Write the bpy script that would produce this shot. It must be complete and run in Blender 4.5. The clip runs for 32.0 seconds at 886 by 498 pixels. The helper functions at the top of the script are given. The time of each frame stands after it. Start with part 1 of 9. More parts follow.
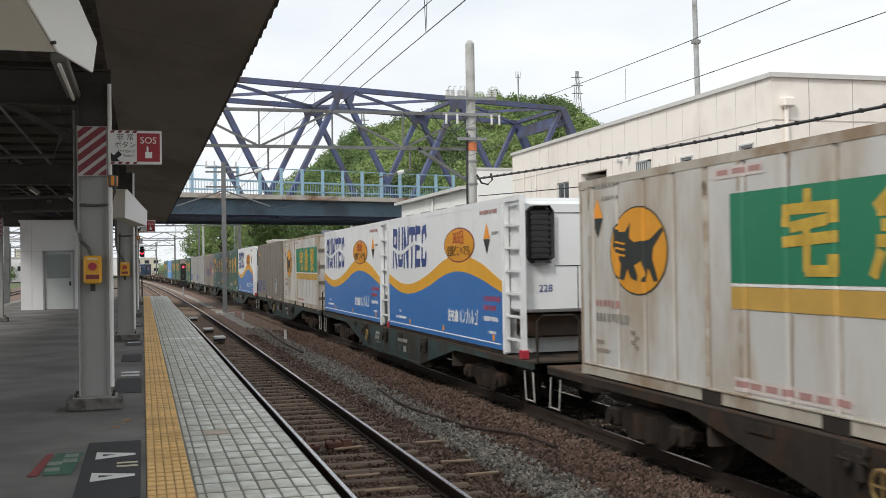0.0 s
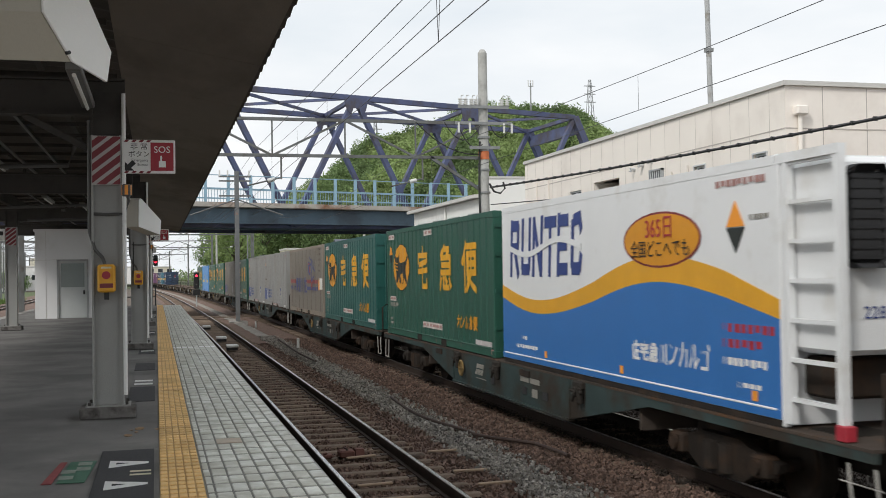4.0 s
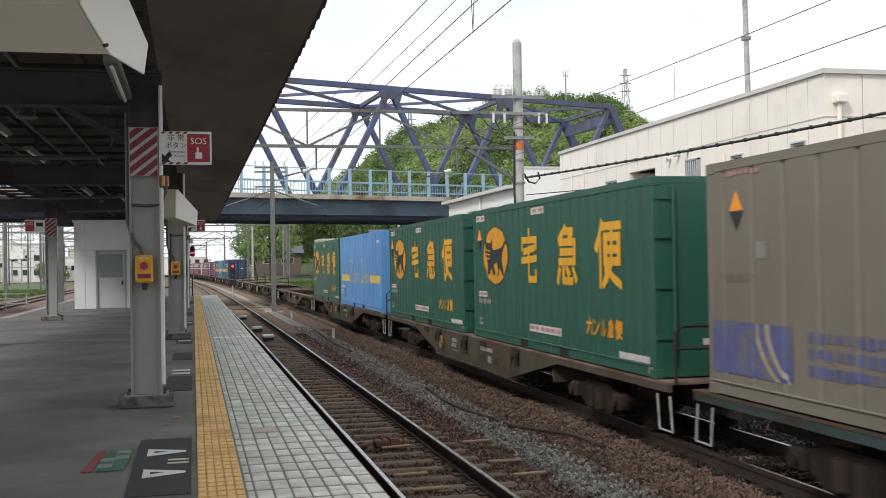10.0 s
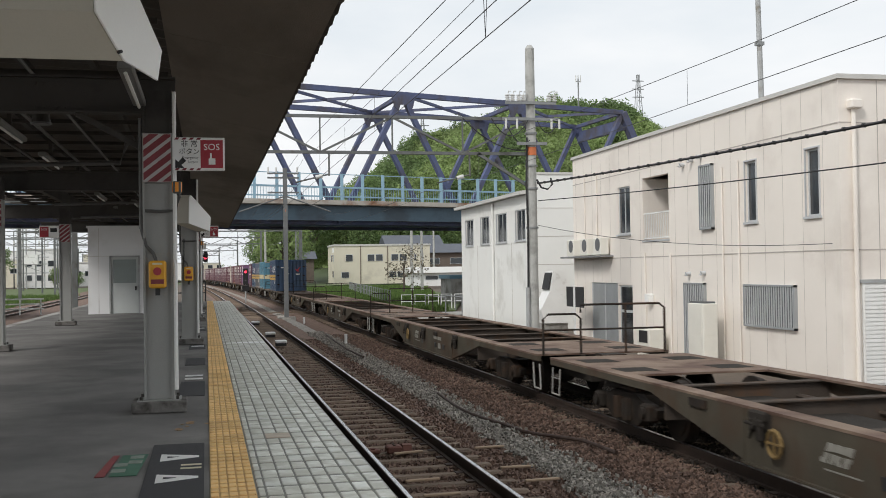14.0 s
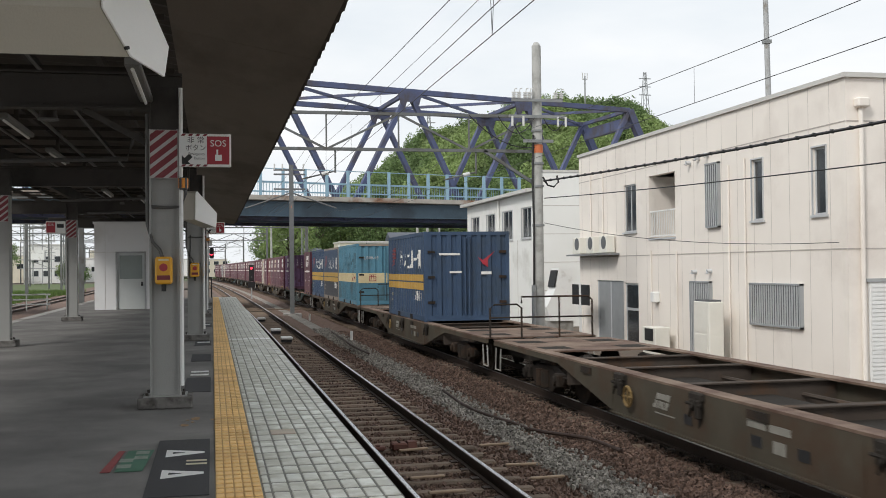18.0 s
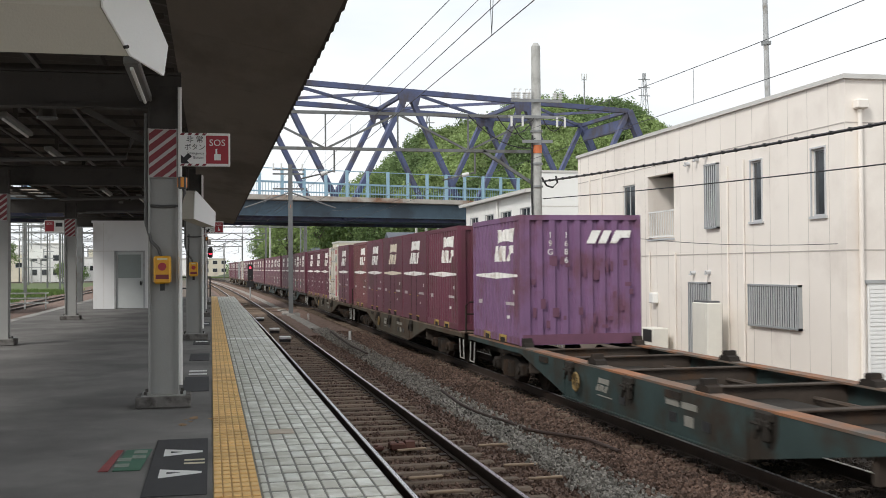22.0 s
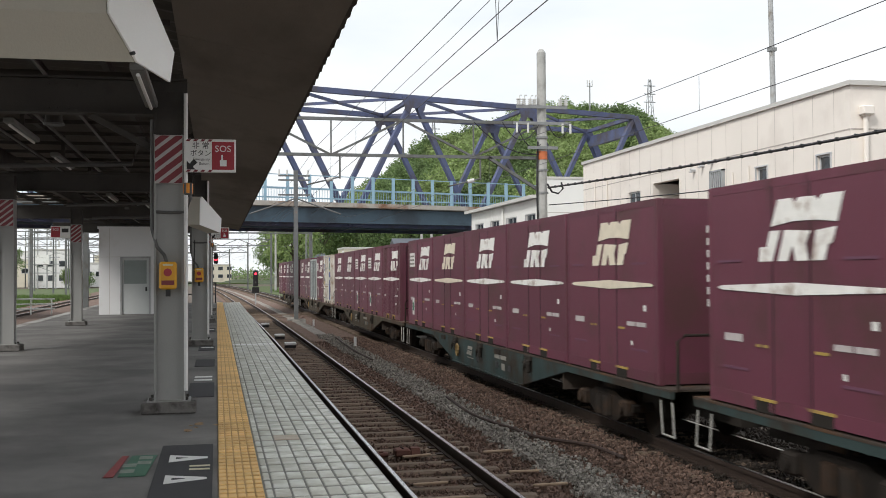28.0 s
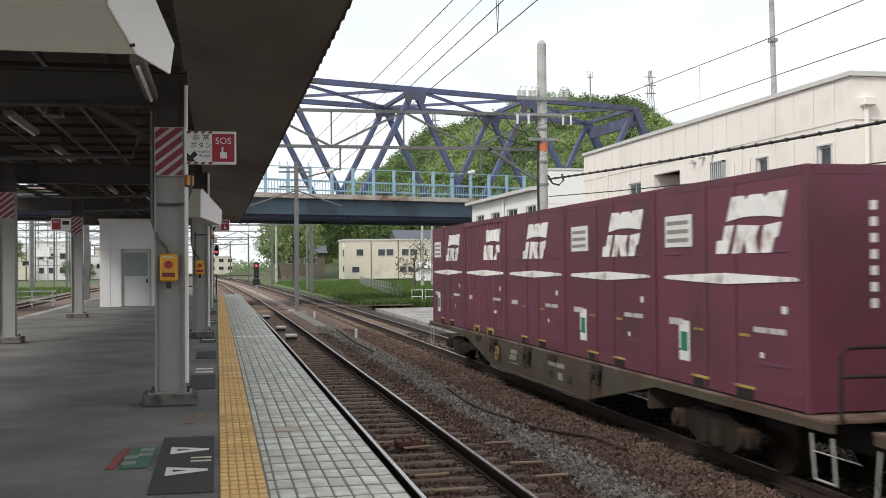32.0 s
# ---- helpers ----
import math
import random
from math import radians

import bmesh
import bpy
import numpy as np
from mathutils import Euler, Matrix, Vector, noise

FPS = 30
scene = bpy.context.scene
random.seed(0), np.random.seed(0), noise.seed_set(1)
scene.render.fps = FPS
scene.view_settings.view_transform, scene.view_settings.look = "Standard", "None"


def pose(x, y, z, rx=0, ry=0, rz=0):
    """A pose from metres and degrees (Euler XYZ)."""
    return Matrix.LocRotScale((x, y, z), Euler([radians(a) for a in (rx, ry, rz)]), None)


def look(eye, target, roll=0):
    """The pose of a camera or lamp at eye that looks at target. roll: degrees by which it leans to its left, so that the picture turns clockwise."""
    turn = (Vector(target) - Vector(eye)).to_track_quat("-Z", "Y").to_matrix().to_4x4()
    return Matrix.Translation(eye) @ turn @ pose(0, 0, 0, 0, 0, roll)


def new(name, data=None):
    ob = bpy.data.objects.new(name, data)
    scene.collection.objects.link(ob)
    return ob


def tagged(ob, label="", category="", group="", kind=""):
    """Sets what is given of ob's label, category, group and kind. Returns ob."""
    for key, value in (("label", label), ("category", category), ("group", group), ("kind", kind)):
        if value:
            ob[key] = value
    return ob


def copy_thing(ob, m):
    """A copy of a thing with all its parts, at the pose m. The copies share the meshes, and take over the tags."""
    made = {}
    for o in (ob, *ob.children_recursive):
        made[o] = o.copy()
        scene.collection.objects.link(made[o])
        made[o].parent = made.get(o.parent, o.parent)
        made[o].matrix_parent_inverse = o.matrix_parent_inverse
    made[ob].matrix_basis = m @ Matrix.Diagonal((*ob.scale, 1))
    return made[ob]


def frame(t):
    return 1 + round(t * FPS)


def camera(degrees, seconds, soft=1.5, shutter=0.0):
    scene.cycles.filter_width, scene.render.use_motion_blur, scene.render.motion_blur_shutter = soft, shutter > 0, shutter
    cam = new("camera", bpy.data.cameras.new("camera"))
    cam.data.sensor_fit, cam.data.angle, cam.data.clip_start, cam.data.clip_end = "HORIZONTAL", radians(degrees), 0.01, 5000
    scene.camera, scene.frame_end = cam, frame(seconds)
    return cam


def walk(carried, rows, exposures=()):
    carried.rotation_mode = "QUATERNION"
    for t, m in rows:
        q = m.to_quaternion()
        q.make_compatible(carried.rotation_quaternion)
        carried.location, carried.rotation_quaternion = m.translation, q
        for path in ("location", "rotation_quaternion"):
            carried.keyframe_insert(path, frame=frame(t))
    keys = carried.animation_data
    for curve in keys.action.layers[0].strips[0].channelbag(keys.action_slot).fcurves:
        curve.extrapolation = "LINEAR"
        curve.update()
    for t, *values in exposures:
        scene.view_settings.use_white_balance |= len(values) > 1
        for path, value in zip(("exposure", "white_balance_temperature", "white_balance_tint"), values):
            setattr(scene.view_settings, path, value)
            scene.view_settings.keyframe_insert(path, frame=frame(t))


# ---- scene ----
EYE_Z = 1.43
cam = camera(44.86, 32.0, soft=0.9, shutter=0.17)
walk(cam, [
    (0, pose(0, 0, EYE_Z, 90.793, 0.874, -15.622)),
    (0.5, pose(0, 0, EYE_Z, 90.796, 0.950, -15.648)),
    (1, pose(0, 0, EYE_Z, 90.812, 0.911, -15.525)),
    (1.5, pose(0, 0, EYE_Z, 90.975, 0.790, -15.359)),
    (2, pose(0, 0, EYE_Z, 91.286, 0.781, -15.240)),
    (2.5, pose(0, 0, EYE_Z, 91.459, 0.777, -15.160)),
    (3, pose(0, 0, EYE_Z, 91.563, 0.764, -15.087)),
    (3.5, pose(0, 0, EYE_Z, 91.426, 0.850, -15.011)),
    (5.5, pose(0, 0, EYE_Z, 91.077, 0.830, -14.654)),
    (6, pose(0, 0, EYE_Z, 91.103, 0.832, -14.367)),
    (6.5, pose(0, 0, EYE_Z, 91.127, 0.911, -14.115)),
    (7, pose(0, 0, EYE_Z, 91.282, 0.996, -13.945)),
    (7.5, pose(0, 0, EYE_Z, 91.284, 0.965, -13.718)),
    (8, pose(0, 0, EYE_Z, 91.187, 1.088, -13.535)),
    (8.5, pose(0, 0, EYE_Z, 91.039, 1.094, -13.436)),
    (9, pose(0, 0, EYE_Z, 90.972, 0.979, -13.357)),
    (9.5, pose(0, 0, EYE_Z, 90.826, 1.083, -13.209)),
    (10, pose(0, 0, EYE_Z, 90.789, 0.897, -13.099)),
    (10.5, pose(0, 0, EYE_Z, 90.756, 0.921, -13.033)),
    (11, pose(0, 0, EYE_Z, 90.785, 0.992, -12.969)),
    (11.5, pose(0, 0, EYE_Z, 90.741, 0.921, -12.824)),
    (12, pose(0, 0, EYE_Z, 90.742, 0.887, -12.720)),
    (12.5, pose(0, 0, EYE_Z, 90.988, 0.803, -12.578)),
    (13, pose(0, 0, EYE_Z, 91.084, 0.829, -12.514)),
    (13.5, pose(0, 0, EYE_Z, 91.126, 0.819, -12.523)),
    (14, pose(0, 0, EYE_Z, 91.107, 0.859, -12.435)),
    (14.5, pose(0, 0, EYE_Z, 91.090, 0.854, -12.343)),
    (16.5, pose(0, 0, EYE_Z, 91.145, 0.586, -12.096)),
    (17, pose(0, 0, EYE_Z, 91.111, 0.634, -12.094)),
    (17.5, pose(0, 0, EYE_Z, 91.025, 0.649, -12.102)),
    (18, pose(0, 0, EYE_Z, 90.961, 0.622, -12.127)),
    (18.5, pose(0, 0, EYE_Z, 90.909, 0.491, -12.233)),
    (19, pose(0, 0, EYE_Z, 90.892, 0.533, -12.252)),
    (19.5, pose(0, 0, EYE_Z, 90.883, 0.652, -12.173)),
    (20, pose(0, 0, EYE_Z, 90.904, 0.492, -12.177)),
    (20.5, pose(0, 0, EYE_Z, 90.818, 0.457, -12.206)),
    (21, pose(0, 0, EYE_Z, 90.764, 0.476, -12.235)),
    (21.5, pose(0, 0, EYE_Z, 90.873, 0.420, -12.289)),
    (22, pose(0, 0, EYE_Z, 90.967, 0.433, -12.194)),
    (22.5, pose(0, 0, EYE_Z, 91.126, 0.355, -12.093)),
    (23, pose(0, 0, EYE_Z, 91.069, 0.410, -12.087)),
    (23.5, pose(0, 0, EYE_Z, 90.993, 0.397, -12.066)),
    (24, pose(0, 0, EYE_Z, 90.873, 0.526, -12.044)),
    (24.5, pose(0, 0, EYE_Z, 90.793, 0.632, -11.958)),
    (25, pose(0, 0, EYE_Z, 90.884, 0.765, -11.765)),
    (25.5, pose(0, 0, EYE_Z, 90.959, 0.653, -11.743)),
    (27.5, pose(0, 0, EYE_Z, 91.211, 0.421, -11.881)),
    (28, pose(0, 0, EYE_Z, 91.299, 0.367, -11.911)),
    (28.5, pose(0, 0, EYE_Z, 91.226, 0.279, -12.035)),
    (29, pose(0, 0, EYE_Z, 91.202, 0.202, -12.061)),
    (29.5, pose(0, 0, EYE_Z, 91.154, 0.368, -12.083)),
    (30, pose(0, 0, EYE_Z, 91.070, 0.360, -12.000)),
    (30.5, pose(0, 0, EYE_Z, 91.006, 0.214, -11.997)),
    (31, pose(0, 0, EYE_Z, 90.926, 0.124, -11.996)),
    (31.5, pose(0, 0, EYE_Z, 90.894, 0.181, -11.939)),
    (32, pose(0, 0, EYE_Z, 90.856, 0.463, -11.876)),
], exposures=[(0, 0.36), (3, 0.27), (6, 0.40), (9, 0.50), (12, 0.50), (13, 0.36), (14, 0.25), (18, 0.31), (22, 0.46), (25, 0.42), (28, 0.44), (32, 0.48)])

# ---- world and light: bright overcast day ----
world = bpy.data.worlds.new("overcast_sky")
scene.world = world
world.use_nodes = True
wn, wl = world.node_tree.nodes, world.node_tree.links
SUN_EL, SUN_ROT = radians(40), radians(230)
sky = wn.new("ShaderNodeTexSky")
sky.sky_type, sky.sun_disc = "NISHITA", False
sky.sun_elevation, sky.sun_rotation = SUN_EL, SUN_ROT
sky.air_density, sky.dust_density, sky.ozone_density = 1.0, 6.0, 1.0
tc = wn.new("ShaderNodeTexCoord")
cloud = wn.new("ShaderNodeTexNoise")
cloud.inputs["Scale"].default_value, cloud.inputs["Detail"].default_value = 3.2, 6
mp = wn.new("ShaderNodeMapping")
mp.inputs["Scale"].default_value = (1, 1, 3.5)
wl.new(tc.outputs["Generated"], mp.inputs["Vector"])
wl.new(mp.outputs["Vector"], cloud.inputs["Vector"])
ramp = wn.new("ShaderNodeValToRGB")
ramp.color_ramp.elements[0].position, ramp.color_ramp.elements[1].position = 0.3, 0.68
ramp.color_ramp.elements[0].color, ramp.color_ramp.elements[1].color = (7.6, 8.2, 8.7, 1), (9.8, 9.9, 10.0, 1)
wl.new(cloud.outputs["Fac"], ramp.inputs["Fac"])
mix = wn.new("ShaderNodeMixRGB")
mix.inputs["Fac"].default_value = 0.93
wl.new(sky.outputs["Color"], mix.inputs["Color1"])
wl.new(ramp.outputs["Color"], mix.inputs["Color2"])
bg = wn["Background"]
bg.inputs["Strength"].default_value = 0.088
wl.new(mix.outputs["Color"], bg.inputs["Color"])
sun = new("sun", bpy.data.lights.new("sun", "SUN"))
sun.data.energy, sun.data.angle, sun.data.color = 1.55, radians(14), (1, 0.97, 0.93)
sun.matrix_basis = look((-66, -56, 74), (0, 0, 0))

# ---- small builders ----


class Geo:
    """Collects boxes, beams and tubes into one mesh."""

    def __init__(self):
        self.v, self.f, self.mi, self.m = [], [], [], 0

    def add(self, vs, fs):
        n = len(self.v)
        self.v += [tuple(p) for p in vs]
        self.f += [tuple(i + n for i in q) for q in fs]
        self.mi += [self.m] * len(fs)
        return self

    def box(self, x0, x1, y0, y1, z0, z1, c=0.0):
        if c <= 0:
            vs = [(x, y, z) for z in (z0, z1) for y in (y0, y1) for x in (x0, x1)]
            return self.add(vs, [(0, 2, 3, 1), (4, 5, 7, 6), (0, 1, 5, 4), (2, 6, 7, 3), (0, 4, 6, 2), (1, 3, 7, 5)])
        ring = lambda a: [(x0 + a, y0, 0), (x1 - a, y0, 0), (x1, y0 + a, 0), (x1, y1 - a, 0), (x1 - a, y1, 0), (x0 + a, y1, 0), (x0, y1 - a, 0), (x0, y0 + a, 0)]
        def inset(pts, z, d):
            cx, cy = (x0 + x1) / 2, (y0 + y1) / 2
            kx, ky = 1 - 2 * d / (x1 - x0), 1 - 2 * d / (y1 - y0)
            return [(cx + (p[0] - cx) * kx, cy + (p[1] - cy) * ky, z) for p in pts]
        r = ring(c)
        vs = inset(r, z0, c) + inset(r, z0 + c, 0) + inset(r, z1 - c, 0) + inset(r, z1, c)
        fs = [tuple(range(7, -1, -1)), tuple(range(24, 32))]
        for k in range(3):
            fs += [(8 * k + i, 8 * k + (i + 1) % 8, 8 * k + 8 + (i + 1) % 8, 8 * k + 8 + i) for i in range(8)]
        return self.add(vs, fs)

    def beam(self, a, b, w, h, up=(0, 0, 1)):
        a, b = Vector(a), Vector(b)
        d = (b - a).normalized()
        s = d.cross(Vector(up))
        s = s.normalized() if s.length > 1e-4 else Vector((1, 0, 0))
        u = s.cross(d)
        vs = [p + s * i * w / 2 + u * j * h / 2 for p in (a, b) for j in (-1, 1) for i in (-1, 1)]
        return self.add(vs, [(0, 2, 3, 1), (4, 5, 7, 6), (0, 1, 5, 4), (2, 6, 7, 3), (0, 4, 6, 2), (1, 3, 7, 5)])

    def tube(self, pts, r, n=8, r1=None, cap=True):
        pts = [Vector(p) for p in pts]
        vs, fs = [], []
        for k, p in enumerate(pts):
            d = (pts[min(k + 1, len(pts) - 1)] - pts[max(k - 1, 0)]).normalized()
            ref = Vector((0, 0, 1)) if abs(d.z) < 0.9 else Vector((1, 0, 0))
            s = d.cross(ref).normalized()
            u = s.cross(d)
            rr = r if r1 is None else r + (r1 - r) * k / (len(pts) - 1)
            vs += [p + s * rr * math.cos(2 * math.pi * i / n) + u * rr * math.sin(2 * math.pi * i / n) for i in range(n)]
        for k in range(len(pts) - 1):
            fs += [(k * n + i, k * n + (i + 1) % n, k * n + n + (i + 1) % n, k * n + n + i) for i in range(n)]
        if cap:
            fs += [tuple(range(n - 1, -1, -1)), tuple(range(len(pts) * n - n, len(pts) * n))]
        return self.add(vs, fs)

    def prism(self, poly, axis, a, b):
        """A polygon of (p, q) pairs pushed from a to b along the axis: x: (y, z), y: (x, z), z: (x, y)."""
        place = {"x": lambda p, t: (t, p[0], p[1]), "y": lambda p, t: (p[0], t, p[1]), "z": lambda p, t: (p[0], p[1], t)}[axis]
        n = len(poly)
        vs = [place(p, a) for p in poly] + [place(p, b) for p in poly]
        fs = [tuple(range(n)), tuple(range(2 * n - 1, n - 1, -1))] + [(i + n, (i + 1) % n + n, (i + 1) % n, i) for i in range(n)]
        return self.add(vs, fs)

    def done(self, name, mats, parent=None, label="", smooth=False):
        me = bpy.data.meshes.new(name)
        me.from_pydata(self.v, [], self.f)
        mats = mats if isinstance(mats, (list, tuple)) else [mats]
        for q in mats:
            me.materials.append(q)
        if len(mats) > 1:
            me.polygons.foreach_set("material_index", self.mi)
        if smooth:
            me.polygons.foreach_set("use_smooth", [True] * len(self.f))
        bm = bmesh.new()
        bm.from_mesh(me)
        bmesh.ops.recalc_face_normals(bm, faces=bm.faces)
        bm.to_mesh(me)
        bm.free()
        ob = new(name, me)
        if parent is not None:
            ob.parent = parent
        if label:
            ob["label"] = label
        return ob


def thing(name, x=0, y=0, z=0, rz=0, **tags):
    """An Empty at a thing's base, which parents its parts."""
    ob = new(name)
    ob.empty_display_size = 0.1
    ob.matrix_basis = pose(x, y, z, 0, 0, rz)
    return tagged(ob, **tags)


def clone(ob, parent, m=None):
    """Another object on the same mesh, under the same or another parent."""
    c = new(ob.name, ob.data)
    c.parent = parent
    if m is not None:
        c.matrix_basis = m
    return c


# ---- materials ----


def mat(name, color, rough=0.6, metal=0.0, vary=0.25, scale=3.0, fine=60.0, bump=0.15, dirt=None, dirt_amt=0.0, island=0.0, obj=0.0, stretch=(1, 1, 1), grain=0.0):
    """A surface with variation at two scales, fine relief and stains of its own shape."""
    m = bpy.data.materials.new(name)
    m.use_nodes = True
    n, l = m.node_tree.nodes, m.node_tree.links
    b = n["Principled BSDF"]
    b.inputs["Roughness"].default_value, b.inputs["Metallic"].default_value = rough, metal
    co = n.new("ShaderNodeTexCoord")
    mapping = n.new("ShaderNodeMapping")
    mapping.inputs["Scale"].default_value = stretch
    l.new(co.outputs["Object"], mapping.inputs["Vector"])
    def noise_tex(s, d, vec):
        t = n.new("ShaderNodeTexNoise")
        t.inputs["Scale"].default_value, t.inputs["Detail"].default_value, t.inputs["Roughness"].default_value = s, d, 0.62
        l.new(vec, t.inputs["Vector"])
        return t.outputs["Fac"]
    vec = mapping.outputs["Vector"]
    if obj:
        info = n.new("ShaderNodeObjectInfo")
        add = n.new("ShaderNodeVectorMath")
        add.operation = "MULTIPLY_ADD"
        add.inputs[1].default_value = (37, 53, 71)
        l.new(info.outputs["Random"], add.inputs[0])
        l.new(vec, add.inputs[2])
        vec = add.outputs["Vector"]
    big, small = noise_tex(scale, 6, vec), noise_tex(fine, 3, vec)
    def math_node(op, a, c):
        k = n.new("ShaderNodeMath")
        k.operation = op
        for i, q in enumerate((a, c)):
            if isinstance(q, (int, float)):
                k.inputs[i].default_value = q
            else:
                l.new(q, k.inputs[i])
        return k.outputs["Value"]
    total = math_node("ADD", math_node("MULTIPLY", big, 1.1), math_node("MULTIPLY", small, 0.5 + grain))
    total = math_node("SUBTRACT", total, 0.8 + grain / 2)
    gain = math_node("MULTIPLY", total, vary * 2.2)
    if island:
        geo = n.new("ShaderNodeNewGeometry")
        gain = math_node("ADD", gain, math_node("MULTIPLY", math_node("SUBTRACT", geo.outputs["Random Per Island"], 0.5), island * 2))
    if obj:
        gain = math_node("ADD", gain, math_node("MULTIPLY", math_node("SUBTRACT", info.outputs["Random"], 0.5), obj * 2))
    fac = math_node("MAXIMUM", math_node("ADD", gain, 1.0), 0.05)
    rgb = n.new("ShaderNodeVectorMath")
    rgb.operation = "SCALE"
    rgb.inputs[0].default_value = color
    l.new(fac, rgb.inputs["Scale"])
    out = rgb.outputs["Vector"]
    if dirt is not None:
        stain = noise_tex(scale * 0.7, 8, vec)
        rp = n.new("ShaderNodeMapRange")
        rp.inputs["From Min"].default_value, rp.inputs["From Max"].default_value = 0.62 - dirt_amt * 0.4, 0.75 - dirt_amt * 0.3
        l.new(stain, rp.inputs["Value"])
        mx = n.new("ShaderNodeMixRGB")
        l.new(rp.outputs["Result"], mx.inputs["Fac"])
        l.new(out, mx.inputs["Color1"])
        mx.inputs["Color2"].default_value = (*dirt, 1)
        out = mx.outputs["Color"]
    l.new(out, b.inputs["Base Color"])
    rr = math_node("ADD", math_node("MULTIPLY", small, 0.2), rough - 0.1)
    l.new(rr, b.inputs["Roughness"])
    if bump:
        bp = n.new("ShaderNodeBump")
        bp.inputs["Strength"].default_value, bp.inputs["Distance"].default_value = bump, 0.02
        l.new(small, bp.inputs["Height"])
        l.new(bp.outputs["Normal"], b.inputs["Normal"])
    return m


def glow(name, color, strength):
    m = mat(name, color, 0.4)
    b = m.node_tree.nodes["Principled BSDF"]
    b.inputs["Emission Color"].default_value, b.inputs["Emission Strength"].default_value = (*color, 1), strength
    return m


def glass(name, tint=(0.03, 0.035, 0.04)):
    m = mat(name, tint, 0.12, vary=0.1, bump=0.0)
    m.node_tree.nodes["Principled BSDF"].inputs["Specular IOR Level"].default_value = 0.8
    return m


def leaf(name, color, **kw):
    """Foliage: a leaf surface that also lets light through."""
    m = mat(name, color, 0.8, bump=0.0, **kw)
    n, l = m.node_tree.nodes, m.node_tree.links
    b, out = n["Principled BSDF"], n["Material Output"]
    tr, mx = n.new("ShaderNodeBsdfTranslucent"), n.new("ShaderNodeMixShader")
    l.new(b.inputs["Base Color"].links[0].from_socket, tr.inputs["Color"])
    mx.inputs["Fac"].default_value = 0.45
    l.new(b.outputs["BSDF"], mx.inputs[1])
    l.new(tr.outputs["BSDF"], mx.inputs[2])
    l.new(mx.outputs["Shader"], out.inputs["Surface"])
    return m


RUST = (0.10, 0.045, 0.022)
asphalt = mat("asphalt", (0.185, 0.178, 0.168), 0.92, vary=0.42, scale=0.8, fine=180, bump=0.25, dirt=(0.115, 0.11, 0.104), dirt_amt=0.5)
asphalt_patch = mat("asphalt_patch", (0.035, 0.035, 0.038), 0.8, vary=0.2, scale=2, fine=160, bump=0.2)
concrete = mat("concrete", (0.34, 0.33, 0.31), 0.85, vary=0.25, scale=1.2, fine=90, bump=0.2, dirt=(0.16, 0.15, 0.13), dirt_amt=0.35)
pole_concrete = mat("pole_concrete", (0.42, 0.42, 0.40), 0.85, vary=0.22, scale=1.5, fine=70, bump=0.15, dirt=(0.22, 0.22, 0.2), dirt_amt=0.3)
tile_grey = mat("tile_grey", (0.70, 0.705, 0.65), 0.42, vary=0.24, scale=5, fine=50, bump=0.12, dirt=(0.46, 0.45, 0.38), dirt_amt=0.6, obj=0.12)
tile_white = mat("tile_white", (0.93, 0.93, 0.92), 0.35, vary=0.03, obj=0.03)
grout = mat("grout", (0.21, 0.21, 0.185), 0.9, vary=0.3)
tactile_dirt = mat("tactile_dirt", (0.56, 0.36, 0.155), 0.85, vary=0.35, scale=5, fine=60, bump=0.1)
tactile_yellow = mat("tactile_yellow", (0.80, 0.53, 0.22), 0.65, vary=0.2, scale=2, fine=80, bump=0.1, dirt=(0.6, 0.38, 0.16), dirt_amt=0.3, obj=0.08)
ballast_brown = mat("ballast_brown", (0.150, 0.097, 0.074), 0.95, vary=0.5, scale=2.2, fine=28, bump=0.8, island=0.45, grain=0.8)
# brown ballast darkened: the train's shade underneath is put into this colour
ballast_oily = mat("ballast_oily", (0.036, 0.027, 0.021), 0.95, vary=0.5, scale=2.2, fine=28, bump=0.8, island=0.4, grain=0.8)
ballast_grey = mat("ballast_grey", (0.26, 0.24, 0.21), 0.95, vary=0.5, scale=2.2, fine=28, bump=0.8, island=0.5, grain=0.8)
sleeper_wood = mat("sleeper_wood", (0.175, 0.128, 0.093), 0.9, vary=0.4, scale=3, fine=40, bump=0.5, obj=0.25, stretch=(1, 6, 6))
rail_side = mat("rail_side", (0.045, 0.028, 0.02), 0.8, vary=0.3)
rail_top = mat("rail_top", (0.62, 0.62, 0.63), 0.28, metal=1.0, vary=0.1, bump=0.02)
steel_grey = mat("steel_grey", (0.36, 0.37, 0.37), 0.55, vary=0.15, scale=1.5, dirt=(0.2, 0.18, 0.15), dirt_amt=0.2)
galvanised = mat("galvanised", (0.24, 0.25, 0.25), 0.6, metal=0.2, vary=0.25, scale=4)
gantry_steel = mat("gantry_steel", (0.13, 0.137, 0.135), 0.65, vary=0.25, scale=3, dirt=(0.09, 0.085, 0.075), dirt_amt=0.3)
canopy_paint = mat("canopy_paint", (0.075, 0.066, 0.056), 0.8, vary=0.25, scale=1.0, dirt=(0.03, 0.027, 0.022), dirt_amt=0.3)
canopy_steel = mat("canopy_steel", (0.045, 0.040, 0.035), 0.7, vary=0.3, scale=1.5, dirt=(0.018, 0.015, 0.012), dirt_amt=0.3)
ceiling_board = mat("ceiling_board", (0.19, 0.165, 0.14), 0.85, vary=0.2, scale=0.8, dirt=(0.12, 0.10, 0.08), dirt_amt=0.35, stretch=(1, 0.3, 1))
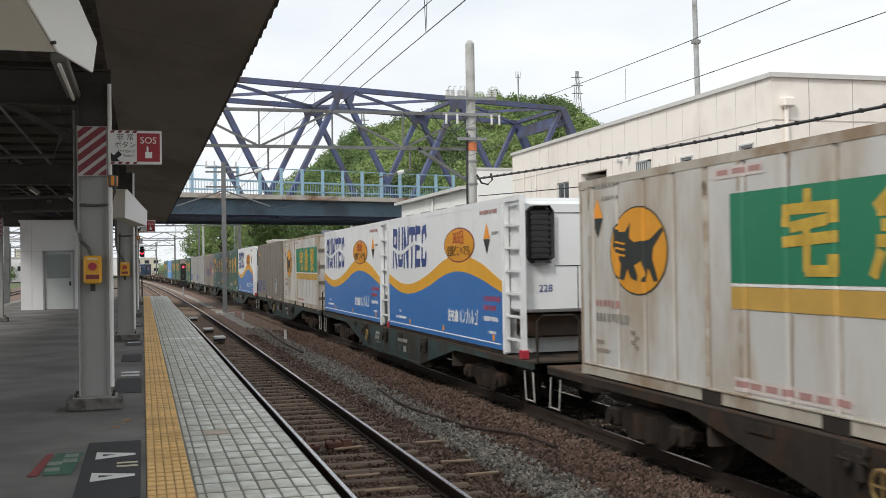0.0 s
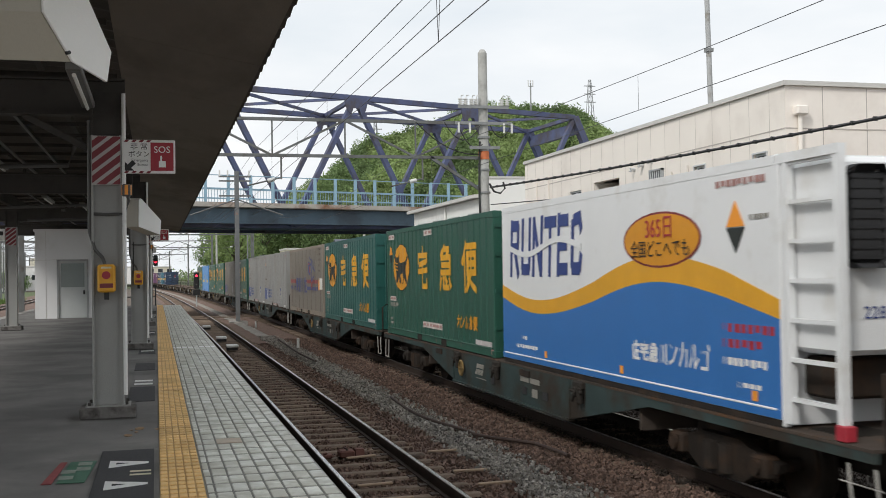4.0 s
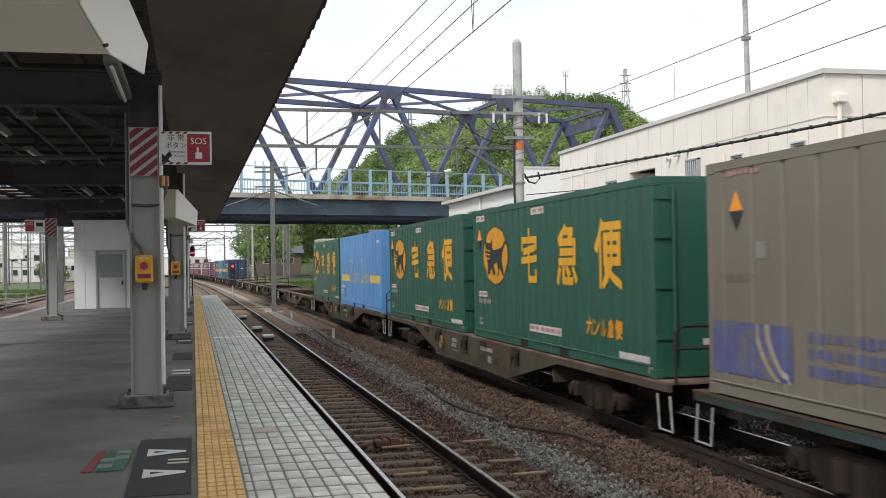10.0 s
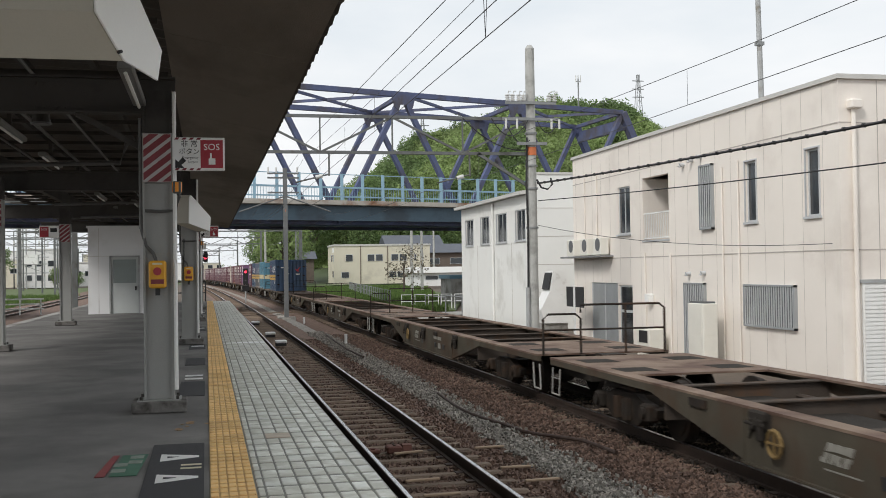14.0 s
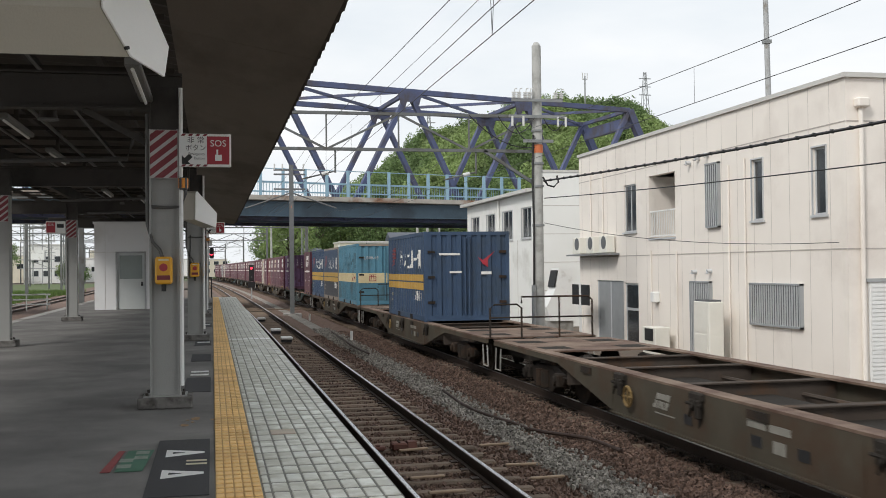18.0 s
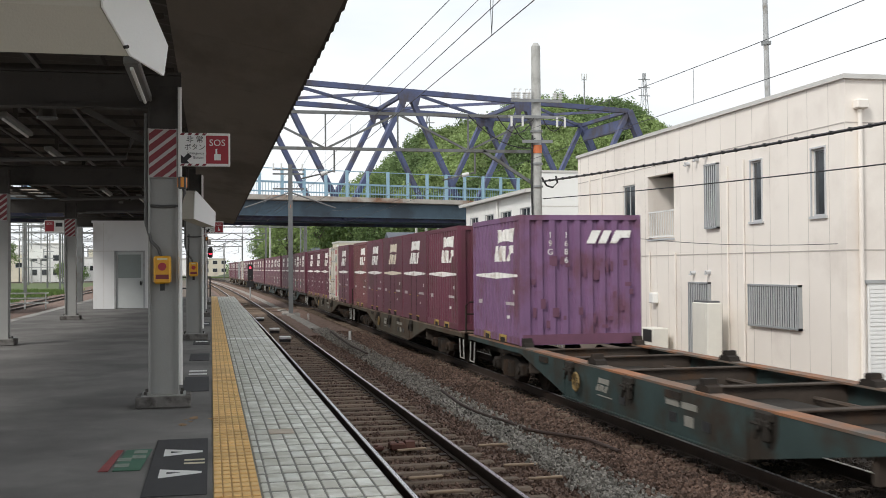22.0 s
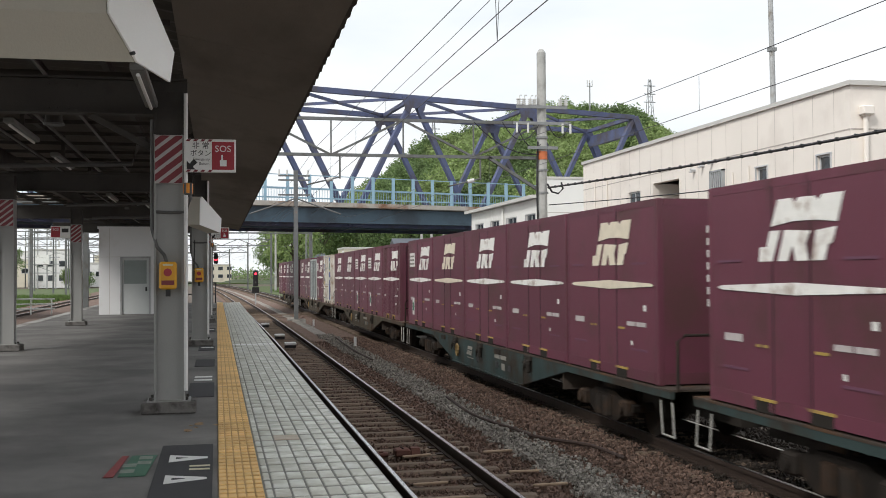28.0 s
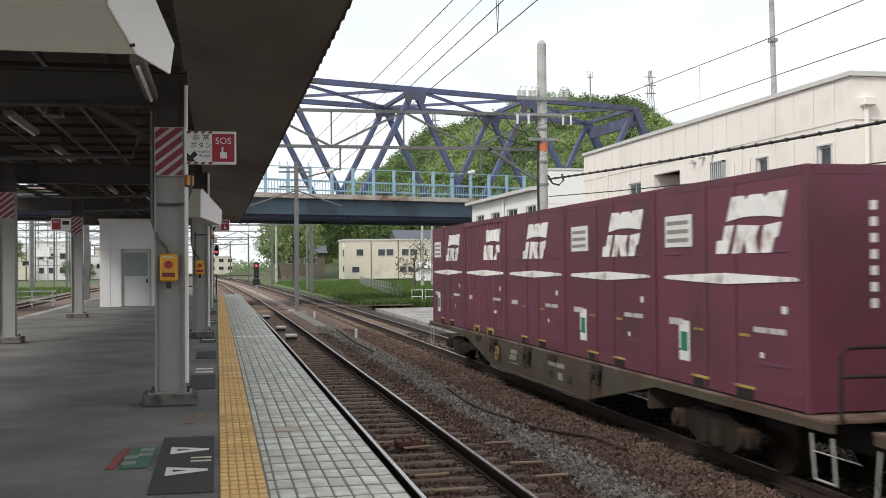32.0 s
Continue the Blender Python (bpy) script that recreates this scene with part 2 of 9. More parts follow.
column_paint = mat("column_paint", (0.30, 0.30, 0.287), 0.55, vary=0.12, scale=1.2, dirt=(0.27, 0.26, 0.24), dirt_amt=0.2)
white_paint = mat("white_paint", (0.78, 0.78, 0.76), 0.5, vary=0.08, scale=2, dirt=(0.55, 0.53, 0.49), dirt_amt=0.15)
cream_paint = mat("cream_paint", (0.43, 0.405, 0.34), 0.5, vary=0.08, scale=1.5)
black_paint = mat("black_paint", (0.015, 0.015, 0.016), 0.5, vary=0.3)
dark_rubber = mat("dark_rubber", (0.02, 0.02, 0.021), 0.6, vary=0.2)
red_paint = mat("red_paint", (0.36, 0.025, 0.04), 0.45, vary=0.08)
maroon_stripe = mat("maroon_stripe", (0.19, 0.025, 0.034), 0.5, vary=0.1)
yellow_paint = mat("yellow_paint", (0.72, 0.36, 0.02), 0.45, vary=0.12, scale=4)
orange_paint = mat("orange_paint", (0.80, 0.30, 0.03), 0.5, vary=0.1)
green_paint = mat("green_paint", (0.05, 0.14, 0.09), 0.7, vary=0.3, scale=6)
faded_red = mat("faded_red", (0.24, 0.05, 0.05), 0.8, vary=0.4, scale=8)

# ---- plan ----
RAIL_Z = -1.0
PLAT_EDGE = 1.17
NEAR_TRACK, TRAIN_TRACK = 2.67, 6.945
BEND_FROM, BEND_R = 30.0, 4500.0


def bend(y):
    """How far left the line has swung at a distance y along it."""
    return -max(0.0, y - BEND_FROM) ** 2 / (2 * BEND_R)


# ---- ground ----
g = Geo()
nx, ny = 60, 90
xs = [-3000 * ((1 - i / 20) ** 2.2) - 8 for i in range(20)] + [-8 + 22 * i / 19 for i in range(20)] + [14 + 3000 * (i / 20) ** 2.2 for i in range(1, 21)]
ys = [-60 + 260 * i / 49 for i in range(50)] + [200 + 4000 * (i / 40) ** 2 for i in range(1, 41)]
vs = [(x, y, -1.38 + 0.03 * noise.noise((x * 0.3, y * 0.3, 0))) for y in ys for x in xs]
fs = [(j * len(xs) + i, j * len(xs) + i + 1, (j + 1) * len(xs) + i + 1, (j + 1) * len(xs) + i) for j in range(len(ys) - 1) for i in range(len(xs) - 1)]
earth = mat("earth", (0.11, 0.085, 0.065), 0.95, vary=0.5, scale=0.4, fine=20, bump=0.5, grain=0.5)
g.add(vs, fs).done("ground", earth)["kind"] = "structure"


def strip(name, x0, x1, y0, y1, z, material, edge=0.35, cell=0.5, rough=0.04, seed=0, follow=True):
    """A bed of loose stone with sloped shoulders that follows the line."""
    ncol = max(3, int((x1 - x0) / cell))
    nrow = int((y1 - y0) / cell / 1.5)
    vs, fs = [], []
    for j in range(nrow + 1):
        y = y0 + (y1 - y0) * j / nrow
        o = bend(y) if follow else 0
        for i in range(ncol + 1):
            x = x0 + (x1 - x0) * i / ncol
            d = min(x - x0, x1 - x)
            h = z if d >= edge else z - (edge - d) * 0.55
            vs.append((x + o, y, h + rough * noise.noise((x * 3, y * 3, seed))))
    for j in range(nrow):
        for i in range(ncol):
            a = j * (ncol + 1) + i
            fs.append((a, a + 1, a + ncol + 2, a + ncol + 1))
    ob = Geo().add(vs, fs).done(name, material, smooth=True)
    return tagged(ob, kind="structure", category="ballast")


tagged(strip("ballast_bed", 1.25, 5.15, -8, 420, -1.225, ballast_brown, seed=1), "rust-brown stone ballast under the platform track")
tagged(strip("ballast_bed", 5.05, 6.15, -8, 420, -1.20, ballast_brown, edge=0.3, seed=2), "rust-brown stone ballast beside the freight track")
# dark strip below the wagons, their shadow given as stone colour
tagged(strip("ballast_bed", 6.0, 9.3, -8, 420, -1.195, ballast_oily, seed=4), "stone ballast under the freight track, darkened to paint in shade")
tagged(strip("ballast_bed", 4.1, 4.98, -8, 420, -1.165, ballast_grey, edge=0.3, seed=3), "fresh grey ballast heaped between the tracks")

# loose stones where the camera is nearest
STONE = [(-1, -0.7, -0.4), (0.9, -0.8, -0.3), (1, 0.8, -0.5), (-0.8, 0.9, -0.35), (-0.6, -0.6, 0.6), (0.7, -0.5, 0.5), (0.5, 0.7, 0.7), (-0.7, 0.5, 0.45)]
STONE_F = [(0, 3, 2, 1), (4, 5, 6, 7), (0, 1, 5, 4), (1, 2, 6, 5), (2, 3, 7, 6), (3, 0, 4, 7)]


def stones(name, label, x0, x1, y0, y1, z, count, material, size, seed, heap=0.0, between=None):
    rnd = random.Random(seed)
    vs, fs = [], []
    for k in range(count):
        y = y0 + (y1 - y0) * rnd.random() ** 1.7
        x = rnd.uniform(x0, x1)
        if heap and rnd.random() > 1.15 - abs((x - (x0 + x1) / 2) / (x1 - x0)) * 2:
            continue
        s = size * rnd.uniform(0.55, 1.25)
        lift = 0.0
        if between is not None:
            # banked up between the sleepers, few stones on top of them
            d = abs((y - between + 0.29) % 0.58 - 0.29)
            if d < 0.115 and rnd.random() < 0.86:
                continue
            lift = 0.022 + 0.022 * noise.noise((x * 2.1, y * 1.3, 4.0)) if d < 0.24 else 0.005
        q = Euler((rnd.uniform(0, 6), rnd.uniform(0, 6), rnd.uniform(0, 6))).to_matrix()
        c = Vector((x + bend(y), y, z + lift + 0.03 * noise.noise((x * 3, y * 3, seed)) + rnd.uniform(-0.01, 0.02)))
        n = len(vs)
        vs += [tuple(c + q @ Vector((p[0] * s, p[1] * s * 0.8, p[2] * s))) for p in STONE]
        fs += [tuple(i + n for i in f) for f in STONE_F]
    me = bpy.data.meshes.new(name)
    me.from_pydata(vs, [], fs)
    me.materials.append(material)
    return tagged(new(name, me), label, "ballast", kind="stuff")


stones("loose_ballast", "rust-brown crushed stones between sleepers", 1.5, 4.3, 8, 42, -1.222, 30000, ballast_brown, 0.026, 5, between=-4)
stones("loose_ballast", "grey crushed stones between two tracks", 4.08, 4.98, 8, 46, -1.15, 12000, ballast_grey, 0.027, 6, heap=1)
stones("loose_ballast", "rust-brown crushed stones beside freight track", 4.75, 6.2, 8, 44, -1.185, 15000, ballast_brown, 0.029, 7)
# these stones carry the wagons' shade in their colour, like the bed below
stones("loose_ballast", "stones under the freight train, darkened to paint in its shade", 6.1, 9.2, 8, 40, -1.18, 18000, ballast_oily, 0.029, 8)


def track(name, x, y0, y1, label, near_until, follow=True):
    """Sleepers, rails with shiny heads and fastenings."""
    tr = thing(name, 0, 0, 0, label=label, category="railway track", kind="structure")
    off = (lambda y: bend(y)) if follow else (lambda y: 0.0)
    for s in (-1, 1):
        step = 6.0
        n = int((y1 - y0) / step)
        for nm, w, z0, z1, m in (("rail", 0.066, RAIL_Z - 0.052, RAIL_Z - 0.001, rail_side), ("rail_web", 0.02, RAIL_Z - 0.145, RAIL_Z - 0.05, rail_side), ("rail_foot", 0.125, RAIL_Z - 0.165, RAIL_Z - 0.14, rail_side), ("rail_head", 0.046, RAIL_Z - 0.001, RAIL_Z + 0.003, rail_top)):
            vs, fs = [], []
            for k in range(n + 1):
                y = y0 + k * step
                c = x + off(y) + s * 0.566
                vs += [(c - w / 2, y, z0), (c + w / 2, y, z0), (c + w / 2, y, z1), (c - w / 2, y, z1)]
                if k:
                    a = 4 * k
                    fs += [(a - 4 + i, a - 4 + (i + 1) % 4, a + (i + 1) % 4, a + i) for i in range(4)]
            Geo().add(vs, fs + [(0, 1, 2, 3), (len(vs) - 4, len(vs) - 3, len(vs) - 2, len(vs) - 1)]).done(nm, m, tr)
    rnd = random.Random(len(name))
    base = Geo().box(-1.05, 1.05, -0.1, 0.1, -0.1, 0.0, 0.03).done("sleeper", sleeper_wood, tr)
    far = Geo()
    y, k = y0, 0
    while y < min(y1, 220):
        if y < near_until:
            ob = base if k == 0 else clone(base, tr)
            ob.matrix_basis = pose(x + off(y) + rnd.uniform(-0.02, 0.02), y, RAIL_Z - 0.165 + rnd.uniform(-0.006, 0.004), 0, rnd.uniform(-0.4, 0.4), rnd.uniform(-1.2, 1.2))
            k += 1
        else:
            far.box(x + off(y) - 1.05, x + off(y) + 1.05, y - 0.1, y + 0.1, RAIL_Z - 0.26, RAIL_Z - 0.165)
        y += 0.58
    if far.v:
        far.done("far_sleepers", sleeper_wood, tr)["kind"] = "stuff"
    plates = Geo()
    for s in (-1, 1):
        y = y0
        while y < min(near_until, 60):
            plates.box(x + off(y) + s * 0.566 - 0.16, x + off(y) + s * 0.566 + 0.16, y - 0.07, y + 0.07, RAIL_Z - 0.168, RAIL_Z - 0.15)
            y += 0.58
    plates.done("tie_plates", rail_side, tr)["kind"] = "stuff"
    return tr


track("platform_track", NEAR_TRACK, -4, 416, "bright-headed rails on brown wooden sleepers beside the platform", 95)
track("freight_track", TRAIN_TRACK, -8, 412, "rails on brown wooden sleepers under the freight train", 60)

# ---- platform ----
PLAT_L, PLAT_END = -5.75, 56.6
pl = thing("platform", 0, 0, 0, label="island platform with asphalt floor and tiled edge", category="platform", kind="structure")
Geo().box(PLAT_L + 0.35, 0.005, -12, PLAT_END, -1.3, -0.004).done("asphalt_floor", asphalt, pl)
Geo().box(0.006, PLAT_EDGE - 0.02, -12, PLAT_END, -1.3, -0.006).done("edge_bed", grout, pl)
Geo().box(PLAT_EDGE - 0.018, PLAT_EDGE, -12, PLAT_END, -0.16, -0.003, 0.006).done("coping", concrete, pl)
Geo().box(PLAT_EDGE - 0.25, PLAT_EDGE - 0.02, -12, PLAT_END - 0.02, -1.3, -0.17).done("retaining_wall", concrete, pl)
Geo().box(PLAT_L, PLAT_L + 0.34, -12, PLAT_END, -1.3, 0.0, 0.02).done("left_coping", concrete, pl, "pale concrete coping")

# ---- canopy ----
CAN_X, CAN_Z = 1.12, 3.82
can = thing("canopy", 0, 0, 0, label="dark-soffited station canopy with corrugated roof edge", category="canopy", kind="structure")
YC0, YC1 = 3.0, 57.0
# corrugated roof sheet, sloping down to the right-hand edge
vs, fs = [], []
nwave = int((YC1 - YC0) / 0.115)
for k in range(nwave + 1):
    y = YC0 + k * 0.115
    w = (0.0, 0.02, 0.035, 0.02)[k % 4]
    for x, z in ((CAN_X + 0.10, CAN_Z + 0.0), (-0.9, CAN_Z + 0.40), (-6.6, CAN_Z + 0.75)):
        vs.append((x, y, z + w))
for k in range(nwave):
    a = 3 * k
    fs += [(a, a + 1, a + 4, a + 3), (a + 1, a + 2, a + 5, a + 4)]
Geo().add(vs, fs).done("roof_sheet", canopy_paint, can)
Geo().box(CAN_X - 0.03, CAN_X + 0.02, YC0, YC1, CAN_Z - 0.03, CAN_Z + 0.0).done("edge_purlin", ceiling_board, can)

# ---- road bridge with its blue truss ----
truss_blue = mat("truss_blue", (0.080, 0.098, 0.19), 0.65, vary=0.3, scale=0.8, dirt=(0.075, 0.07, 0.09), dirt_amt=0.4)
girder_teal = mat("girder_teal", (0.075, 0.12, 0.16), 0.6, vary=0.25, scale=0.5, dirt=(0.05, 0.07, 0.09), dirt_amt=0.35)
rail_blue = mat("rail_blue", (0.24, 0.38, 0.48), 0.5, vary=0.15, scale=1)
deck_edge = mat("deck_edge", (0.42, 0.39, 0.35), 0.85, vary=0.3, scale=0.8, dirt=(0.22, 0.11, 0.06), dirt_amt=0.35)
BR_A, BR_D = Vector((2.6, 69.7, 0)), Vector((0.9475, 0.3198, 0))
BR_N = Vector((-BR_D.y, BR_D.x, 0))
DECK_TOP = 6.15


def br(s, n, z):
    """A point of the bridge: s along it, n behind its near edge, z up."""
    return BR_A + BR_D * s + BR_N * n + Vector((0, 0, z))


def road_bridge():
    b = thing("road_bridge", label="road bridge with blue steel truss over the railway", category="bridge")
    S0, S1 = -40.0, 44.0
    Geo().beam(br(S0, 0.15, DECK_TOP - 0.1), br(S1, 0.15, DECK_TOP - 0.1), 0.3, 0.3).done("deck_edge", deck_edge, b, "rust-stained pale deck edge")
    Geo().beam(br(S0, 5.2, DECK_TOP - 0.18), br(S1, 5.2, DECK_TOP - 0.18), 9.8, 0.2).done("road_deck", concrete, b)
    for n, w in ((0.7, 0.3), (9.8, 0.3)):
        Geo().beam(br(S0, n, DECK_TOP - 0.78), br(S1, n, DECK_TOP - 0.78), w, 0.95).done("main_girder", girder_teal, b)
        Geo().beam(br(S0, n, DECK_TOP - 1.27), br(S1, n, DECK_TOP - 1.27), 0.5, 0.06).done("girder_flange", girder_teal, b)
    Geo().beam(br(S0, 2.2, DECK_TOP - 1.25), br(S1, 2.2, DECK_TOP - 1.25), 0.5, 0.75).done("inner_girder", girder_teal, b)
    s = S0
    while s < S1:
        Geo().beam(br(s, 0.9, DECK_TOP - 0.9), br(s, 9.6, DECK_TOP - 0.9), 0.2, 0.6).done("cross_beam", girder_teal, b)
        s += 4.0
    # railing on the near edge
    s = S0
    while s < S1:
        Geo().beam(br(s, 0.18, DECK_TOP), br(s, 0.18, DECK_TOP + 1.85), 0.2, 0.2).done("railing_post", rail_blue, b)
        s += 1.56
    for z, w in ((0.3, 0.09), (0.92, 0.12), (1.8, 0.05)):
        Geo().beam(br(S0, 0.18, DECK_TOP + z), br(S1, 0.18, DECK_TOP + z), w, w).done("railing_bar", rail_blue, b)
    pick = Geo()
    s = S0
    while s < S1:
        pick.beam(br(s, 0.24, DECK_TOP + 0.05), br(s, 0.24, DECK_TOP + 0.9), 0.03, 0.03)
        s += 0.2
    pick.done("railing_infill", rail_blue, b)["kind"] = "stuff"
    # two warren trusses and the bracing between their top chords
    P, TOP, LOW = 9.9, 13.85, 4.8
    for n, first in ((1.0, 12.0), (9.6, 14.1)):
        tops = [first + P * k for k in range(-4, 3)]
        E0, E1 = tops[0], tops[-1] + 0.4
        tops[-1] = E1
        Geo().beam(br(E0, n, TOP), br(E1, n, TOP), 0.36, 0.36).done("top_chord", truss_blue, b)
        Geo().beam(br(E0 - 4, n + 0.4, LOW), br(E1 + 4.9, n + 0.4, LOW), 0.36, 0.36).done("bottom_chord", truss_blue, b)
        for k in range(len(tops) - 1):
            mid = (tops[k] + tops[k + 1]) / 2
            for a in (tops[k], tops[k + 1]):
                Geo().beam(br(a, n, TOP), br(mid, n, LOW), 0.34, 0.34).done("diagonal", truss_blue, b)
        for a in tops[:-1]:
            Geo().prism([(-1.0, 0.0), (1.0, 0.0), (0.75, -0.9), (0.4, -1.2), (0.25, -0.75), (-0.25, -0.75), (-0.4, -1.2), (-0.75, -0.9)], "y", -0.03, 0.03).done("gusset", truss_blue, b).matrix_basis = Matrix.Translation(br(a, n - 0.19, TOP)) @ Matrix.Rotation(math.atan2(BR_D.y, BR_D.x), 4, "Z")
        Geo().beam(br(E1, n, TOP), br(E1 + 4.9, n, LOW), 0.5, 0.6).done("end_post", truss_blue, b)
    for k in range(-4, 3):
        a, c = 12.0 + P * k + (0.4 if k == 2 else 0), 14.1 + P * k + (0.4 if k == 2 else 0)
        Geo().beam(br(a, 1.0, TOP), br(c, 9.6, TOP), 0.26, 0.28).done("lateral_strut", truss_blue, b)
        if k < 2:
            Geo().beam(br(a, 1.0, TOP), br(c + P, 9.6, TOP), 0.16, 0.2).done("lateral_brace", truss_blue, b)
            Geo().beam(br(a + P, 1.0, TOP), br(c, 9.6, TOP), 0.16, 0.2).done("lateral_brace", truss_blue, b)
    # portal frame at the end: a deep tapered beam with two legs
    Geo().beam(br(32.5, 1.0, TOP - 0.9), br(34.6, 9.6, TOP - 0.9), 0.3, 0.9).done("portal_beam", truss_blue, b)
    for s in (S0 + 6, 33):
        Geo().beam(br(s, 1.0, -1.4), br(s, 9.6, -1.4 + 0.01), 1.4, 0.1).done("pier_base", concrete, b)
        for n in (2.0, 8.6):
            Geo().tube([br(s, n, -1.4), br(s, n, DECK_TOP - 1.25)], 0.7, 14).done("pier", concrete, b)
    return b


road_bridge()

# ---- two-storey station building ----
wall_panel = mat("wall_panel", (0.82, 0.765, 0.70), 0.7, vary=0.06, scale=0.5, dirt=(0.72, 0.66, 0.60), dirt_amt=0.2)
wall_white = mat("wall_white", (0.78, 0.78, 0.75), 0.7, vary=0.06, scale=0.5, dirt=(0.58, 0.57, 0.53), dirt_amt=0.2)
joint_grey = mat("joint_grey", (0.46, 0.42, 0.38), 0.8, vary=0.2)
window_glass = glass("window_glass")
alu = mat("alu", (0.55, 0.56, 0.57), 0.45, metal=0.2, vary=0.1)
louvre_grey = mat("louvre_grey", (0.36, 0.38, 0.39), 0.5, metal=0.3, vary=0.15)
roof_metal = mat("roof_metal", (0.55, 0.54, 0.51), 0.5, vary=0.1)
FACADE, B_NEAR, B_FAR, B_TOP, B_GND = 14.2, 22.25, 40.3, 5.68, -1.38


def wall_y(parent, name, x, thick, y0, y1, z0, z1, holes, material):
    """A wall along y with openings cut through; holes are (y0, y1, z0, z1)."""
    ys = sorted({y0, y1, *[h[0] for h in holes], *[h[1] for h in holes]})
    zs = sorted({z0, z1, *[h[2] for h in holes], *[h[3] for h in holes]})
    for a, b in zip(ys, ys[1:]):
        run0 = None
        for c, d in zip(zs, zs[1:]):
            cy, cz = (a + b) / 2, (c + d) / 2
            hole = any(h[0] < cy < h[1] and h[2] < cz < h[3] for h in holes)
            if hole and run0 is not None:
                Geo().box(x, x + thick, a, b, run0, c).done(name, material, parent)
                run0 = None
            elif not hole and run0 is None:
                run0 = c
        if run0 is not None:
            Geo().box(x, x + thick, a, b, run0, z1).done(name, material, parent)


def window_y(parent, x, y0, y1, z0, z1, split=1, depth=0.1):
    f = Geo()
    t = 0.05
    f.box(x + depth - 0.06, x + depth, y0, y1, z0, z0 + t).box(x + depth - 0.06, x + depth, y0, y1, z1 - t, z1)
    for k in range(split + 1):
        y = y0 + (y1 - y0 - t) * k / split
        f.box(x + depth - 0.05, x + depth, y, y + t, z0, z1)
    w = f.done("window", alu, parent)
    Geo().box(x + depth - 0.03, x + depth - 0.02, y0, y1, z0, z1).done("pane", window_glass, w)
    Geo().box(x - 0.06, x + 0.05, y0 - 0.08, y1 + 0.08, z0 - 0.06, z0).done("window_sill", alu, w)
    return w


louvre_back = mat("louvre_back", (0.10, 0.11, 0.12), 0.6, vary=0.15)


def louvre_y(parent, name, x, y0, y1, z0, z1, n):
    """Upright metal slats in a frame, proud of the wall."""
    f = Geo()
    f.box(x - 0.10, x + 0.01, y0, y1, z0, z0 + 0.05).box(x - 0.10, x + 0.01, y0, y1, z1 - 0.05, z1)
    f.box(x - 0.10, x + 0.01, y0, y0 + 0.04, z0, z1).box(x - 0.10, x + 0.01, y1 - 0.04, y1, z0, z1)
    w = f.done(name, louvre_grey, parent)
    Geo().box(x - 0.02, x - 0.006, y0 + 0.04, y1 - 0.04, z0 + 0.05, z1 - 0.05).done("backing", louvre_back, w)
    slat = None
    for k in range(n):
        y = y0 + 0.08 + (y1 - y0 - 0.16) * k / (n - 1)
        if slat is None:
            slat = Geo().box(-0.085, -0.065, -0.024, 0.024, z0 + 0.05, z1 - 0.05).done("slat", alu, w)
            slat.matrix_basis = pose(x, y, 0)
        else:
            clone(slat, w, pose(x, y, 0))
    return w


def outdoor_unit(x, y, z, w=0.8, h=0.62, d=0.32, tall=False, label="cream outdoor air-conditioning unit with round fan"):
    u = thing("outdoor_unit", x, y, z, label=label, category="air conditioner", group="outdoor units")
    Geo().box(-d, 0, -w / 2, w / 2, 0, h, 0.02).done("casing", mat_unit, u)
    if tall:
        for zz in (0.06, h * 0.5):
            Geo().box(-d + 0.04, -0.04, -w / 2 - 0.008, -w / 2, zz, zz + h * 0.42).done("side_panel", mat_unit, u)
        Geo().box(-d - 0.008, -d, -w * 0.4, w * 0.4, h * 0.52, h * 0.94).done("front_panel", mat_unit, u)
        Geo().box(-d - 0.008, -d, -w * 0.4, w * 0.4, h * 0.06, h * 0.48).done("front_panel", mat_unit, u)
        Geo().box(-d + 0.05, -0.05, -w / 2 + 0.05, w / 2 - 0.05, h, h + 0.05).done("fan_guard", pole_dark_c, u)
        return u
    Geo().tube([(-d - 0.012, -w * 0.12, h * 0.6), (-d + 0.01, -w * 0.12, h * 0.6)], min(h * 0.38, 0.24), 18).done("fan_grille", pole_dark_c, u)
    return u


pole_dark_c = mat("grille_grey", (0.12, 0.125, 0.13), 0.5, vary=0.2)
mat_unit = mat("unit_enamel", (0.76, 0.74, 0.67), 0.45, vary=0.08, scale=2)


